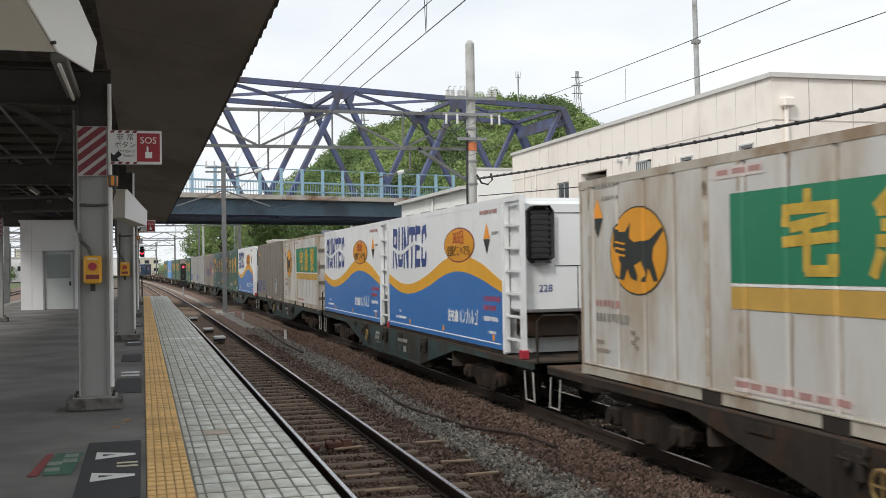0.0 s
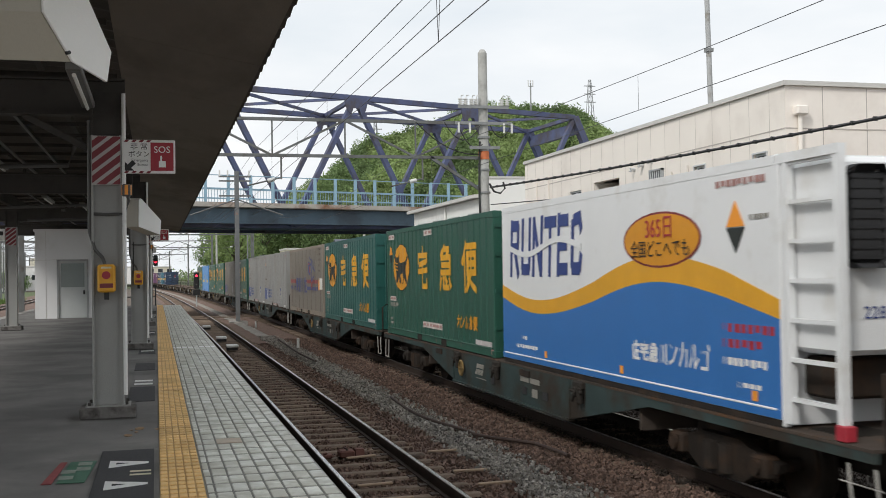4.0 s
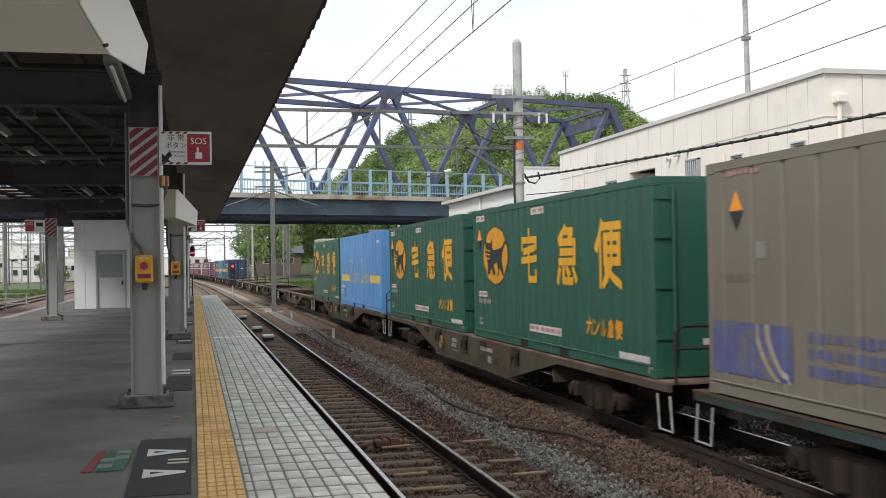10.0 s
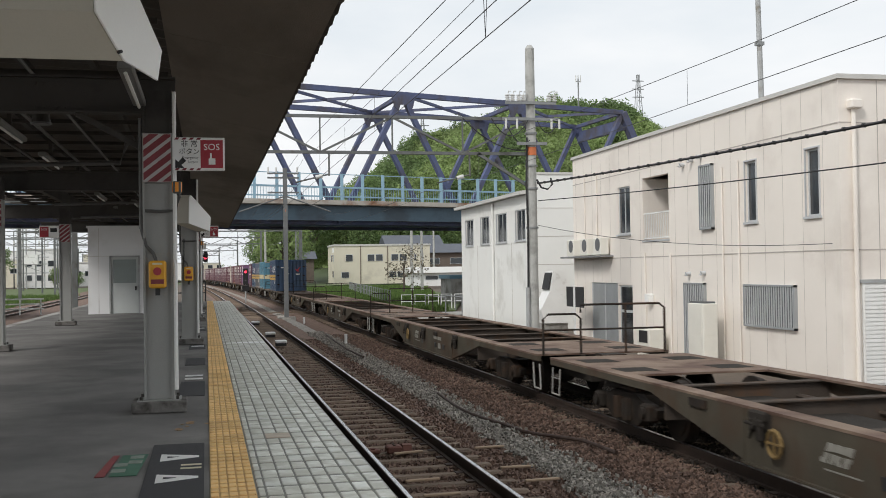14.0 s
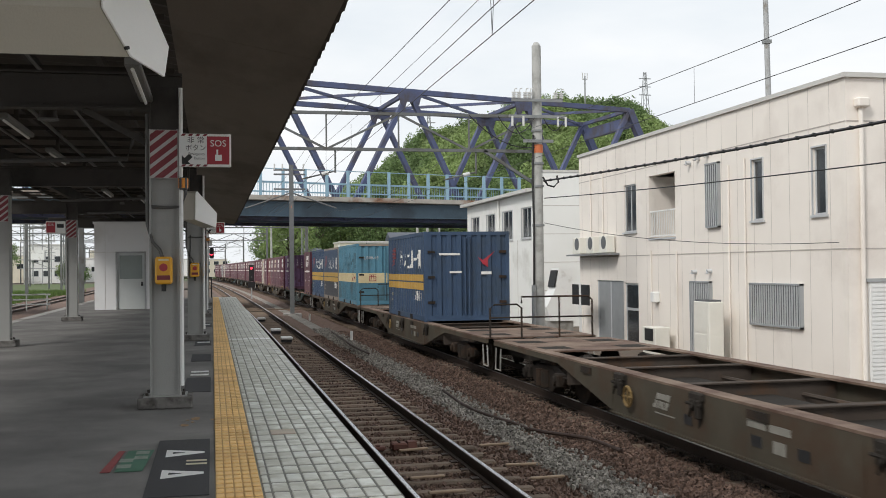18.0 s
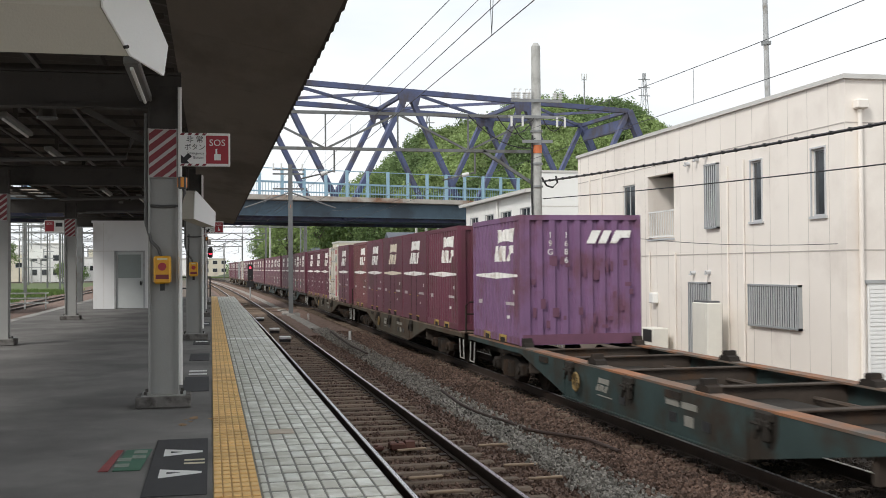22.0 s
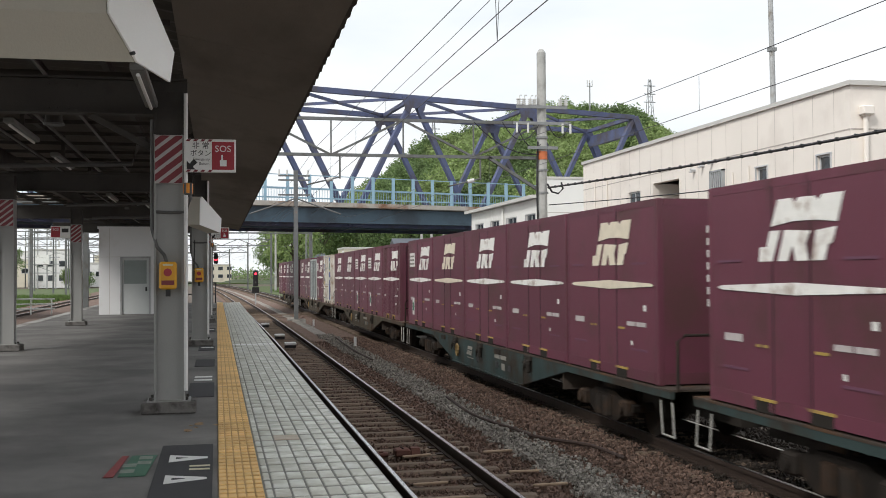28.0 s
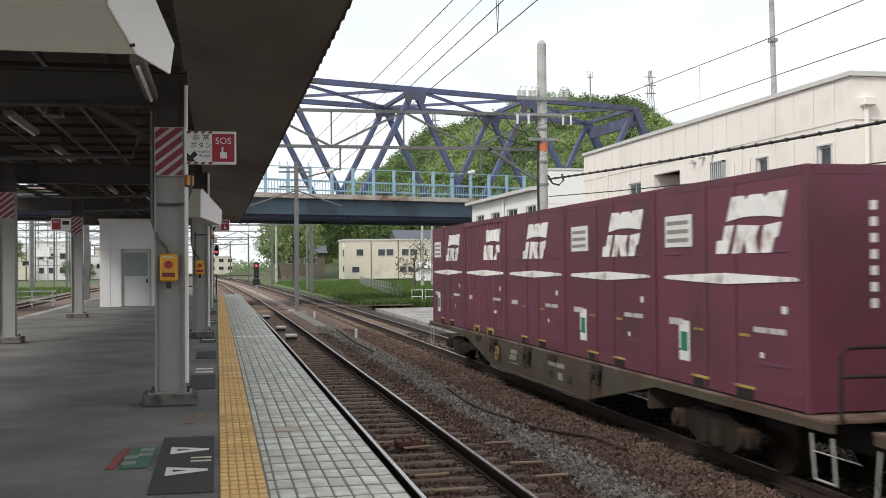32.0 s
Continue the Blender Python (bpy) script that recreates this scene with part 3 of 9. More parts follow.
def station_building():
    b = thing("station_building", label="two-storey cream panelled building beside the freight line", category="building")
    wa, balc, wb, wc = (34.5, 35.6, 2.57, 4.22), (31.35, 33.4, 2.3, 4.36), (25.83, 26.41, 2.58, 4.2), (22.85, 23.42, 2.58, 4.2)
    gdoor, gld = (35.75, 38.4, B_GND + 0.05, 0.87), (34.4, 35.63, B_GND + 0.05, 0.80)
    holes = [wa, balc, wb, wc, gdoor, gld]
    wall_y(b, "wall_section", FACADE, 0.22, B_NEAR, B_FAR, B_GND, B_TOP, holes, wall_panel)
    Geo().box(FACADE + 0.001, FACADE + 16, B_NEAR - 0.22, B_NEAR, B_GND, B_TOP).done("end_wall", wall_panel, b)
    Geo().box(FACADE + 0.22, FACADE + 16, B_FAR - 0.2, B_FAR, B_GND, B_TOP).done("far_wall", wall_panel, b)
    Geo().box(FACADE + 15.8, FACADE + 16, B_NEAR, B_FAR - 0.2, B_GND, B_TOP).done("back_wall", wall_panel, b)
    Geo().box(FACADE + 0.22, FACADE + 15.8, B_NEAR, B_FAR - 0.2, B_TOP - 0.5, B_TOP - 0.3).done("roof", roof_metal, b)
    Geo().box(FACADE + 0.22, FACADE + 15.8, B_NEAR, B_FAR - 0.2, 1.75, 1.95).done("storey_floor", concrete, b)
    p = Geo().box(FACADE - 0.07, FACADE + 0.25, B_NEAR - 0.30, B_FAR + 0.04, B_TOP, B_TOP + 0.11)
    p.box(FACADE + 0.25, FACADE + 16, B_NEAR - 0.30, B_NEAR + 0.03, B_TOP, B_TOP + 0.11)
    p.done("parapet_cap", roof_metal, b)
    # upright panel joints, broken at the openings, and two level ones
    n = 0
    y = B_NEAR + 0.45
    while y < B_FAR - 0.2:
        cuts = sorted((h[2], h[3]) for h in holes if h[0] - 0.03 < y < h[1] + 0.03)
        z = B_GND
        for c0, c1 in cuts + [(B_TOP - 0.02, 0)]:
            if c0 > z:
                Geo().box(FACADE - 0.003, FACADE + 0.002, y - 0.005, y + 0.005, z, c0).done("panel_joint", joint_grey, b)
            z = c1
        y += 0.91
    for z in (1.75, B_TOP - 1.0):
        Geo().box(FACADE - 0.008, FACADE + 0.002, B_NEAR - 0.2, B_FAR, z - 0.015, z + 0.015).done("panel_joint", joint_grey, b)
        Geo().box(FACADE - 0.002, FACADE + 15, B_NEAR - 0.228, B_NEAR - 0.218, z - 0.015, z + 0.015).done("panel_joint", joint_grey, b)
    for j in range(12):
        x = FACADE + 1.0 + 1.2 * j
        Geo().box(x - 0.01, x + 0.01, B_NEAR - 0.226, B_NEAR - 0.218, B_GND, B_TOP - 0.02).done("panel_joint", joint_grey, b)
    window_y(b, FACADE, *wa, split=2)
    window_y(b, FACADE, *wb)
    window_y(b, FACADE, *wc)
    for y0, y1, z0, z1 in (wb, wc):
        Geo().box(FACADE - 0.04, FACADE + 0.02, y0 - 0.05, y1 + 0.05, z1, z1 + 0.04).done("window_head", alu, b)
        for yy in (y0 - 0.04, y1 + 0.005):
            Geo().box(FACADE - 0.035, FACADE + 0.02, yy, yy + 0.035, z0, z1).done("window_jamb", alu, b)
    # balcony recess with its railing
    y0, y1, z0, z1 = balc
    r = Geo().box(FACADE + 1.3, FACADE + 1.4, y0 - 0.1, y1 + 0.1, z0, z1)
    r.box(FACADE + 0.22, FACADE + 1.3, y0 - 0.12, y0 - 0.02, z0, z1).box(FACADE + 0.22, FACADE + 1.3, y1 + 0.02, y1 + 0.12, z0, z1)
    r.box(FACADE + 0.22, FACADE + 1.3, y0, y1, z0 - 0.1, z0).done("balcony_recess", wall_panel, b)
    rail = Geo().box(FACADE + 0.02, FACADE + 0.06, y0, y1, z0 + 0.85, z0 + 0.9).box(FACADE + 0.02, FACADE + 0.06, y0, y1, z0 + 0.04, z0 + 0.08).done("balcony_rail", white_paint, b)
    bal = None
    for k in range(15):
        yy = y0 + 0.07 + (y1 - y0 - 0.14) * k / 14
        if bal is None:
            bal = Geo().box(FACADE + 0.03, FACADE + 0.05, -0.012, 0.012, z0 + 0.08, z0 + 0.85).done("baluster", white_paint, rail)
            bal.matrix_basis = pose(0, yy, 0)
        else:
            clone(bal, rail, pose(0, yy, 0))
    Geo().box(FACADE - 0.03, FACADE + 0.2, y0 - 0.04, y1 + 0.04, z0 - 0.06, z0).done("balcony_sill", alu, b)
    # dark pane added across the back, standing for the shade inside the recess
    Geo().box(FACADE + 1.26, FACADE + 1.295, y0 + 0.15, y1 - 0.15, z0 + 0.02, z1 - 0.25).done("balcony_door", window_glass, b)
    # doors
    y0, y1, z0, z1 = gdoor
    d = Geo().box(FACADE + 0.05, FACADE + 0.09, y0, y1, z0, z1).done("double_door", louvre_grey, b, "grey steel double door")
    for yy in (y0, (y0 + y1) / 2 - 0.03, y1 - 0.06):
        Geo().box(FACADE + 0.03, FACADE + 0.05, yy, yy + 0.06, z0, z1).done("door_stile", alu, d)
    y0, y1, z0, z1 = gld
    d = Geo().box(FACADE + 0.05, FACADE + 0.09, y0, y0 + 0.07, z0, z1).box(FACADE + 0.05, FACADE + 0.09, y1 - 0.07, y1, z0, z1).box(FACADE + 0.05, FACADE + 0.09, y0 + 0.07, y1 - 0.07, z1 - 0.07, z1).box(FACADE + 0.05, FACADE + 0.09, y0 + 0.07, y1 - 0.07, -0.15, -0.06).done("glazed_door", alu, b)
    Geo().box(FACADE + 0.06, FACADE + 0.07, y0 + 0.05, y1 - 0.05, z0, z1 - 0.05).done("pane", window_glass, d)
    louvre_y(b, "louvre", FACADE, 28.25, 29.05, 2.48, 4.36, 6)
    louvre_y(b, "louvred_window", FACADE, 23.93, 26.5, -0.2, 0.92, 22)
    louvre_y(b, "louvred_door", FACADE, 28.85, 30.2, B_GND + 0.1, 0.93, 11)
    # roller shutter in the end wall
    sh = Geo().box(FACADE + 0.5, FACADE + 3.6, B_NEAR - 0.25, B_NEAR - 0.2, B_GND, 0.98).done("roller_shutter", white_paint, b)
    for k in range(24):
        z = B_GND + 0.05 + 0.095 * k
        Geo().box(FACADE + 0.54, FACADE + 3.56, B_NEAR - 0.275, B_NEAR - 0.25, z, z + 0.07).done("slat", white_paint, sh)
    Geo().box(FACADE + 0.42, FACADE + 3.68, B_NEAR - 0.29, B_NEAR - 0.22, 0.98, 1.06).done("shutter_head", steel_grey, b)
    # rainwater pipes
    for x, y, z0, z1 in ((FACADE + 0.34, B_NEAR - 0.3, B_GND, 5.0), (FACADE - 0.06, 26.75, B_GND, 4.3), (FACADE - 0.05, 27.7, -1.2, 4.2), (FACADE - 0.05, 33.2, B_GND, 1.9), (FACADE - 0.05, 31.2, B_GND, 1.85), (FACADE - 0.05, 38.9, 1.9, 5.0), (FACADE - 0.05, 37.6, 1.9, 5.0)):
        Geo().tube([(x, y, z0), (x, y, z1)], 0.055 if y < 25 else 0.028, 10).done("rainwater_pipe", wall_panel, b)
    Geo().box(FACADE + 0.2, FACADE + 0.5, B_NEAR - 0.44, B_NEAR - 0.21, 4.98, 5.2, 0.03).done("rain_hopper", wall_panel, b)
    for y, z in ((29.9, 1.2), (28.9, 1.22), (30.2, 4.5), (29.6, 4.58), (29.0, 4.63)):
        Geo().tube([(FACADE, y, z), (FACADE - 0.14, y, z), (FACADE - 0.16, y, z - 0.06)], 0.06, 8).done("vent_cowl", alu, b)
    Geo().box(FACADE - 0.22, FACADE, 32.6, 32.9, 0.2, 0.55, 0.03).done("meter_box", white_paint, b)
    return b


station_building()
for yy in (36.8, 38.2, 39.7):
    outdoor_unit(FACADE - 0.05, yy, 1.88)
br_shelf = thing("unit_shelf", FACADE, 38.3, 1.8, label="galvanised shelf brackets under outdoor units", category="bracket")
Geo().box(-0.5, 0.0, -2.2, 2.2, 0.0, 0.06).done("shelf", galvanised, br_shelf)
outdoor_unit(FACADE - 0.45, 27.75, -1.36, 0.95, 1.75, 0.45, True, "tall cream outdoor air-conditioning unit")
cab = thing("service_box", FACADE - 0.5, 31.8, -1.38, label="cream service box with dark opening", category="box")
Geo().box(-0.25, 0.25, -0.5, 0.5, 0, 0.85, 0.02).done("casing", mat_unit, cab)
Geo().box(-0.262, -0.25, -0.35, 0.3, 0.42, 0.8).done("opening", dark_rubber, cab)
bws = thing("crossing_marker", FACADE - 0.8, 38.0, -1.38, label="black board marker with white centre post", category="sign")
for s in (-1, 1):
    Geo().box(-0.02, 0.02, s * 0.5 - 0.42, s * 0.5 + 0.42, 1.35, 2.1).done("board", black_paint, bws)
Geo().box(-0.05, 0.0, -0.075, 0.075, 0, 2.15).done("post", white_paint, bws)
hood = thing("vent_hood", 13.4, 41.6, -1.38, label="white angled ventilation duct on a pedestal", category="ventilation duct")
Geo().prism([(0.75, 2.7), (0.2, 2.7), (0.05, 1.9), (-0.35, 1.15), (-0.2, 0.6), (0.75, 0.6)], "y", -0.5, 0.5).done("duct", white_paint, hood)
Geo().box(-0.3, 0.8, -0.4, 0.4, 0, 0.6).done("pedestal", concrete, hood)
Geo().prism([(0.17, 2.62), (0.03, 1.95), (-0.01, 1.96), (0.13, 2.63)], "y", -0.42, 0.42).done("grille", dark_rubber, hood)


def low_building():
    b = thing("annex_building", label="low white annex with four windows and flat eaves", category="building")
    x, y0, y1, top = 14.5, 47.4, 60.6, 4.86
    wins = [(57.75, 59.5, 2.75, 4.21), (54.35, 56.1, 2.75, 4.21), (51.0, 52.85, 2.75, 4.21), (47.8, 49.4, 2.75, 4.21)]
    wall_y(b, "wall_section", x, 0.22, y0, y1, B_GND, top, wins, wall_white)
    Geo().box(x + 0.22, x + 12, y1 - 0.2, y1, B_GND, top).done("far_wall", wall_white, b)
    Geo().box(x + 0.005, x + 12, y0 - 0.2, y0, B_GND, 5.75).done("end_wall", wall_white, b)
    Geo().box(x - 0.05, x + 12, y0 - 0.24, y0 + 0.04, 5.75, 5.85).done("parapet_cap", roof_metal, b)
    Geo().prism([(x - 0.35, top), (x + 12, top + 0.9), (x + 12, top + 1.1), (x - 0.35, top + 0.16)], "y", y0 + 0.04, y1 + 0.4).done("roof", roof_metal, b)
    for h in wins:
        window_y(b, x, *h, split=2)
        for yy in (h[0] - 0.06, h[1]):
            Geo().box(x - 0.03, x + 0.02, yy, yy + 0.06, h[2], h[3]).done("window_jamb", alu, b)
    for y in (50.2, 53.6, 56.9):
        Geo().box(x - 0.005, x + 0.002, y - 0.02, y + 0.02, B_GND, 2.7).done("panel_joint", joint_grey, b)
    Geo().tube([(x - 0.08, 53.4, B_GND), (x - 0.08, 53.4, 4.8)], 0.06, 8).done("rainwater_pipe", wall_white, b)
    for z in (0.3, 1.6, 2.9, 4.2):
        Geo().box(x, x + 12, y0 - 0.206, y0 - 0.198, z - 0.012, z + 0.012).done("panel_joint", joint_grey, b)
    return b


low_building()

# ---- overhead line ----
wire = mat("wire", (0.09, 0.09, 0.095), 0.5, metal=0.6, vary=0.1)
insulator = mat("insulator", (0.62, 0.62, 0.60), 0.3, vary=0.1)


def concrete_pole():
    p = thing("overhead_line_pole", 9.8, 31.6, -1.35, label="round concrete overhead-line pole with insulators", category="pole")
    Geo().tube([(0, 0, 0), (0, 0, 9.55)], 0.17, 18, 0.14).done("shaft", pole_concrete, p)
    Geo().tube([(0, 0, 9.55), (0, 0, 9.66)], 0.14, 18, 0.07).done("cap", pole_concrete, p)
    Geo().tube([(0, 0, 6.25), (0, 0, 6.5)], 0.168, 18).done("marker_band", mat("marker_orange", (0.55, 0.16, 0.06), 0.7, vary=0.3), p, "faded orange band")
    for z, w in ((7.85, 0.85), (7.35, 0.95), (6.6, 0.5)):
        Geo().beam((-w, -0.18, z), (w * 0.9, -0.18, z), 0.07, 0.09).done("crossarm", galvanised, p)
    for x in (-0.78, -0.62, -0.42, -0.28, 0.55, 0.72):
        i = Geo().tube([(x, -0.18, 7.9), (x, -0.18, 8.05)], 0.045, 8)
        for k in range(3):
            i.tube([(x, -0.18, 7.92 + 0.07 * k), (x, -0.18, 7.95 + 0.07 * k)], 0.075, 10)
        i.tube([(x, -0.18, 8.05), (x + 0.04, -0.18, 8.2), (x + 0.1, -0.18, 8.2)], 0.02, 6)
        i.done("insulator_post", insulator, p)
    for z in (4.0, 5.2, 5.9, 6.9):
        Geo().tube([(0, 0, z), (0, 0, z + 0.06)], 0.19, 14).done("pole_clamp", galvanised, p)
    Geo().tube([(-0.2, -0.1, 0.0), (-0.2, -0.1, 2.2)], 0.07, 8).done("cable_guard", steel_grey, p)
    Geo().tube([(-0.19, -0.1, 2.2), (-0.17, -0.1, 4.0), (-0.2, -0.1, 5.3), (-0.16, -0.1, 6.8)], 0.03, 6).done("down_cable", dark_rubber, p)
    Geo().tube([(0.1, -0.2, 5.5), (0.25, -0.2, 5.25), (0.45, -0.2, 5.2), (0.6, -0.2, 5.35), (0.55, -0.2, 5.55)], 0.03, 6).done("cable_loop", dark_rubber, p)
    for x0, x1, z0, z1, dip in ((-1.3, -0.15, 7.35, 7.3, 0.5), (-0.9, -0.1, 7.35, 6.7, 0.35), (0.15, 0.85, 7.3, 7.35, 0.4), (-2.2, -0.15, 7.35, 6.4, 0.3)):
        pts = [(x0 + (x1 - x0) * k / 8, -0.2, z0 + (z1 - z0) * k / 8 - 4 * dip * k / 8 * (1 - k / 8)) for k in range(9)]
        Geo().tube(pts, 0.016, 6).done("jumper_cable", dark_rubber, p)
    for x in (-0.85, -0.5, 0.6, 0.85):
        Geo().tube([(x, -0.22, 7.35), (x, -0.22, 7.05)], 0.035, 8).done("hanging_insulator", insulator, p)
    return p


concrete_pole()


pole_dark = mat("pole_dark", (0.13, 0.135, 0.135), 0.6, vary=0.2)


def steel_pole():
    p = thing("overhead_line_pole", 4.47, 62.1, -1.2, label="slim grey steel overhead-line pole between tracks", category="pole")
    Geo().beam((0, 0, 0), (0, 0, 8.6), 0.24, 0.24, up=(0, 1, 0)).done("shaft", pole_dark, p)
    Geo().box(-0.5, 0.5, -0.5, 0.5, -0.2, 0.06).done("footing", concrete, p)
    for z in (8.3, 8.05, 7.2):
        Geo().beam((-1.0, 0, z), (0.8, 0, z), 0.09, 0.09).done("crossarm", pole_dark, p)
    for x in (-0.95, -0.5, 0.7):
        Geo().tube([(x, 0, 8.3), (x, 0, 8.65)], 0.05, 6).done("insulator_post", insulator, p)
    Geo().tube([(0, 0, 6.1), (0, 0, 6.25)], 0.125, 8).done("marker_band", bpy.data.materials["marker_orange"], p, "faded orange band")
    Geo().tube([(0, 0, 7.0), (-2.6, 0, 6.1)], 0.045, 6).done("cantilever", pole_dark, p)
    Geo().tube([(0, 0, 7.0), (2.6, 0, 6.1)], 0.045, 6).done("cantilever", pole_dark, p)
    return p


steel_pole()

# ---- wooded hill ----
leaf_mid = leaf("leaf_mid", (0.25, 0.33, 0.125), vary=0.6, scale=0.05, fine=0.22, island=0.3)
leaf_dark = leaf("leaf_dark", (0.165, 0.24, 0.095), vary=0.6, scale=0.05, fine=0.22, island=0.3)
hill_earth = mat("hill_earth", (0.055, 0.075, 0.03), 0.9, vary=0.4, scale=0.1)
RIDGE = [(-60, 0), (18, 0), (30, 12), (43, 23), (56, 33), (70, 41), (90, 48), (110, 52), (132, 53), (140, 47), (155, 40), (175, 28), (210, 22), (260, 10), (330, 3)]


def hill_z(x, y):
    for (a, za), (b, zb) in zip(RIDGE, RIDGE[1:]):
        if a <= x <= b:
            top = za + (zb - za) * (x - a) / (b - a)
            return (top + 4 * noise.noise((x * 0.05, y * 0.05, 3))) * math.exp(-((y - 345) / 75) ** 2) - 1.5
    return -1.5


vs, fs = [], []
N = 60
for j in range(N + 1):
    for i in range(N + 1):
        x, y = -60 + 390 * i / N, 200 + 290 * j / N
        vs.append((x, y, hill_z(x, y)))
for j in range(N):
    for i in range(N):
        a = j * (N + 1) + i
        fs.append((a, a + 1, a + N + 2, a + N + 1))
tagged(Geo().add(vs, fs).done("hill", hill_earth, smooth=True), "wooded hill behind the road bridge", "hill", kind="structure")


def leaf_ball(vs, fs, c, r, rnd, n, fine=1.0):
    """A ragged clump of small leaf sprays."""
    for k in range(n):
        d = Vector((rnd.gauss(0, 1), rnd.gauss(0, 1), rnd.gauss(0.35, 0.8))).normalized()
        p = c + d * r * rnd.uniform(0.5, 1.15)
        s = r * rnd.uniform(0.06, 0.15) * fine
        e = (d + Vector((rnd.gauss(0, 0.7), rnd.gauss(0, 0.7), rnd.gauss(0, 0.7)))).normalized()
        a = e.cross(Vector((rnd.gauss(0, 1), rnd.gauss(0, 1), rnd.gauss(0, 1)))).normalized()
        b = e.cross(a).normalized() + d * rnd.uniform(-0.5, 0.5)
        m = len(vs)
        vs += [tuple(p + a * s), tuple(p + b * s), tuple(p - a * s), tuple(p - b * s * 0.8)]
        fs.append((m, m + 1, m + 2, m + 3))


def forest(name, label, spots, r0, r1, n, material, seed, fine=1.0):
    rnd = random.Random(seed)
    vs, fs = [], []
    for x, y, z in spots:
        r = rnd.uniform(r0, r1)
        leaf_ball(vs, fs, Vector((x, y, z + r * 0.6)), r, rnd, n, fine)
    me = bpy.data.meshes.new(name)
    me.from_pydata(vs, [], fs)
    me.materials.append(material)
    return tagged(new(name, me), label, "trees", kind="stuff")


rnd = random.Random(11)
spots = []
while len(spots) < 3600:
    x, y = rnd.uniform(-20, 172), rnd.uniform(235, 352)
    z = hill_z(x, y)
    if z > 17 or (2 < z < 7 and y < 300):
        spots.append((x, y, z + rnd.uniform(-0.6, 1.4)))
forest("hill_woods", "dense spring-green woods on the hillside", [p for p in spots if noise.noise((p[0] * 0.045, p[1] * 0.045, 9)) > -0.08], 1.6, 3.6, 190, leaf_mid, 1)
forest("hill_woods", "darker evergreen patches on the hillside", [p for p in spots if noise.noise((p[0] * 0.045, p[1] * 0.045, 9)) <= -0.08], 1.5, 3.4, 190, leaf_dark, 2)
# taller trees along the skyline
crest = []
for k in range(60):
    x = rnd.uniform(40, 172)
    y = rnd.uniform(335, 350)
    h = rnd.uniform(1.5, 4.5)
    for j in range(4):
        crest.append((x + rnd.gauss(0, 1.1), y + rnd.gauss(0, 1), hill_z(x, y) + h * (0.4 + 0.3 * j)))
forest("skyline_trees", "taller trees standing along the ridge", crest, 1.1, 2.2, 150, leaf_dark, 3)

# ---- canopy frame, columns and what hangs on them ----
COL_Y = [11.66, 22.4, 33.1, 43.8]
COL_S, COL_Z = 0.918, 0.117
tube_white = mat("tube_white", (0.15, 0.15, 0.14), 0.5, vary=0.1)
conduit_grey = mat("conduit_grey", (0.085, 0.083, 0.08), 0.5, vary=0.15)


def write(parent, words, size, m, material, name="lettering"):
    """Words in the built-in font, as a thin mesh in the plane of the pose m."""
    cu = bpy.data.curves.new(name, "FONT")
    cu.body, cu.size, cu.extrude, cu.align_x, cu.resolution_u = words, size, 0.0015, "CENTER", 3
    tmp = new(name, cu)
    me = bpy.data.meshes.new_from_object(tmp.evaluated_get(bpy.context.evaluated_depsgraph_get()))
    bpy.data.objects.remove(tmp)
    me.materials.clear()
    me.materials.append(material)
    ob = new(name, me)
    ob.parent = parent
    ob.matrix_basis = m
    return ob


# plain soffit at the platform side, then beams and purlins
for k in range(24):
    y0 = YC0 + 3.0 * k
    if y0 < YC1 - 0.1:
        Geo().prism([(CAN_X + 0.02, CAN_Z - 0.06), (-0.42, CAN_Z + 0.235), (-0.42, CAN_Z + 0.25), (CAN_X + 0.02, CAN_Z - 0.045)], "y", y0 + 0.006, min(y0 + 2.994, YC1 - 0.05)).done("soffit_board", ceiling_board, can)
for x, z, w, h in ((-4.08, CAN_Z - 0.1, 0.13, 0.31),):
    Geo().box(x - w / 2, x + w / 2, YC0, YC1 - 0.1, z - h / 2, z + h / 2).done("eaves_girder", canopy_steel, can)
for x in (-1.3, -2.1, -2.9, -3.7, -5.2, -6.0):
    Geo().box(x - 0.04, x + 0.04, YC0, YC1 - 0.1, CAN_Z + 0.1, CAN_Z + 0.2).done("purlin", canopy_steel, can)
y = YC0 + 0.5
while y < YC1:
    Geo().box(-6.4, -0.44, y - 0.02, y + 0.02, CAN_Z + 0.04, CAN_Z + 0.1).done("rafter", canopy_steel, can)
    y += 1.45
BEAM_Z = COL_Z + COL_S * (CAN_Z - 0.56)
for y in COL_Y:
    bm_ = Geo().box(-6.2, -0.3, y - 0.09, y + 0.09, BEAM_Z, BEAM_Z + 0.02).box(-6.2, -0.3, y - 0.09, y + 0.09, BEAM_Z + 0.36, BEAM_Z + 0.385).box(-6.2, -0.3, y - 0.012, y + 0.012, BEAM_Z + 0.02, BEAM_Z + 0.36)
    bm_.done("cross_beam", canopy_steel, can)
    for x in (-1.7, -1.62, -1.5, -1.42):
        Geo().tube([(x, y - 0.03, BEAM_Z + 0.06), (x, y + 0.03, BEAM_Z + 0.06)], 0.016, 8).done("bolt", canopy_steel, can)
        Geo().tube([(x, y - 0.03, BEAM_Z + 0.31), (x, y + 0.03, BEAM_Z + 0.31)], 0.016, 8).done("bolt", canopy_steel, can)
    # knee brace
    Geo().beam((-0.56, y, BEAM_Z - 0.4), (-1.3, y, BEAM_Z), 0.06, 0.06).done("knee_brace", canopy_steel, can)
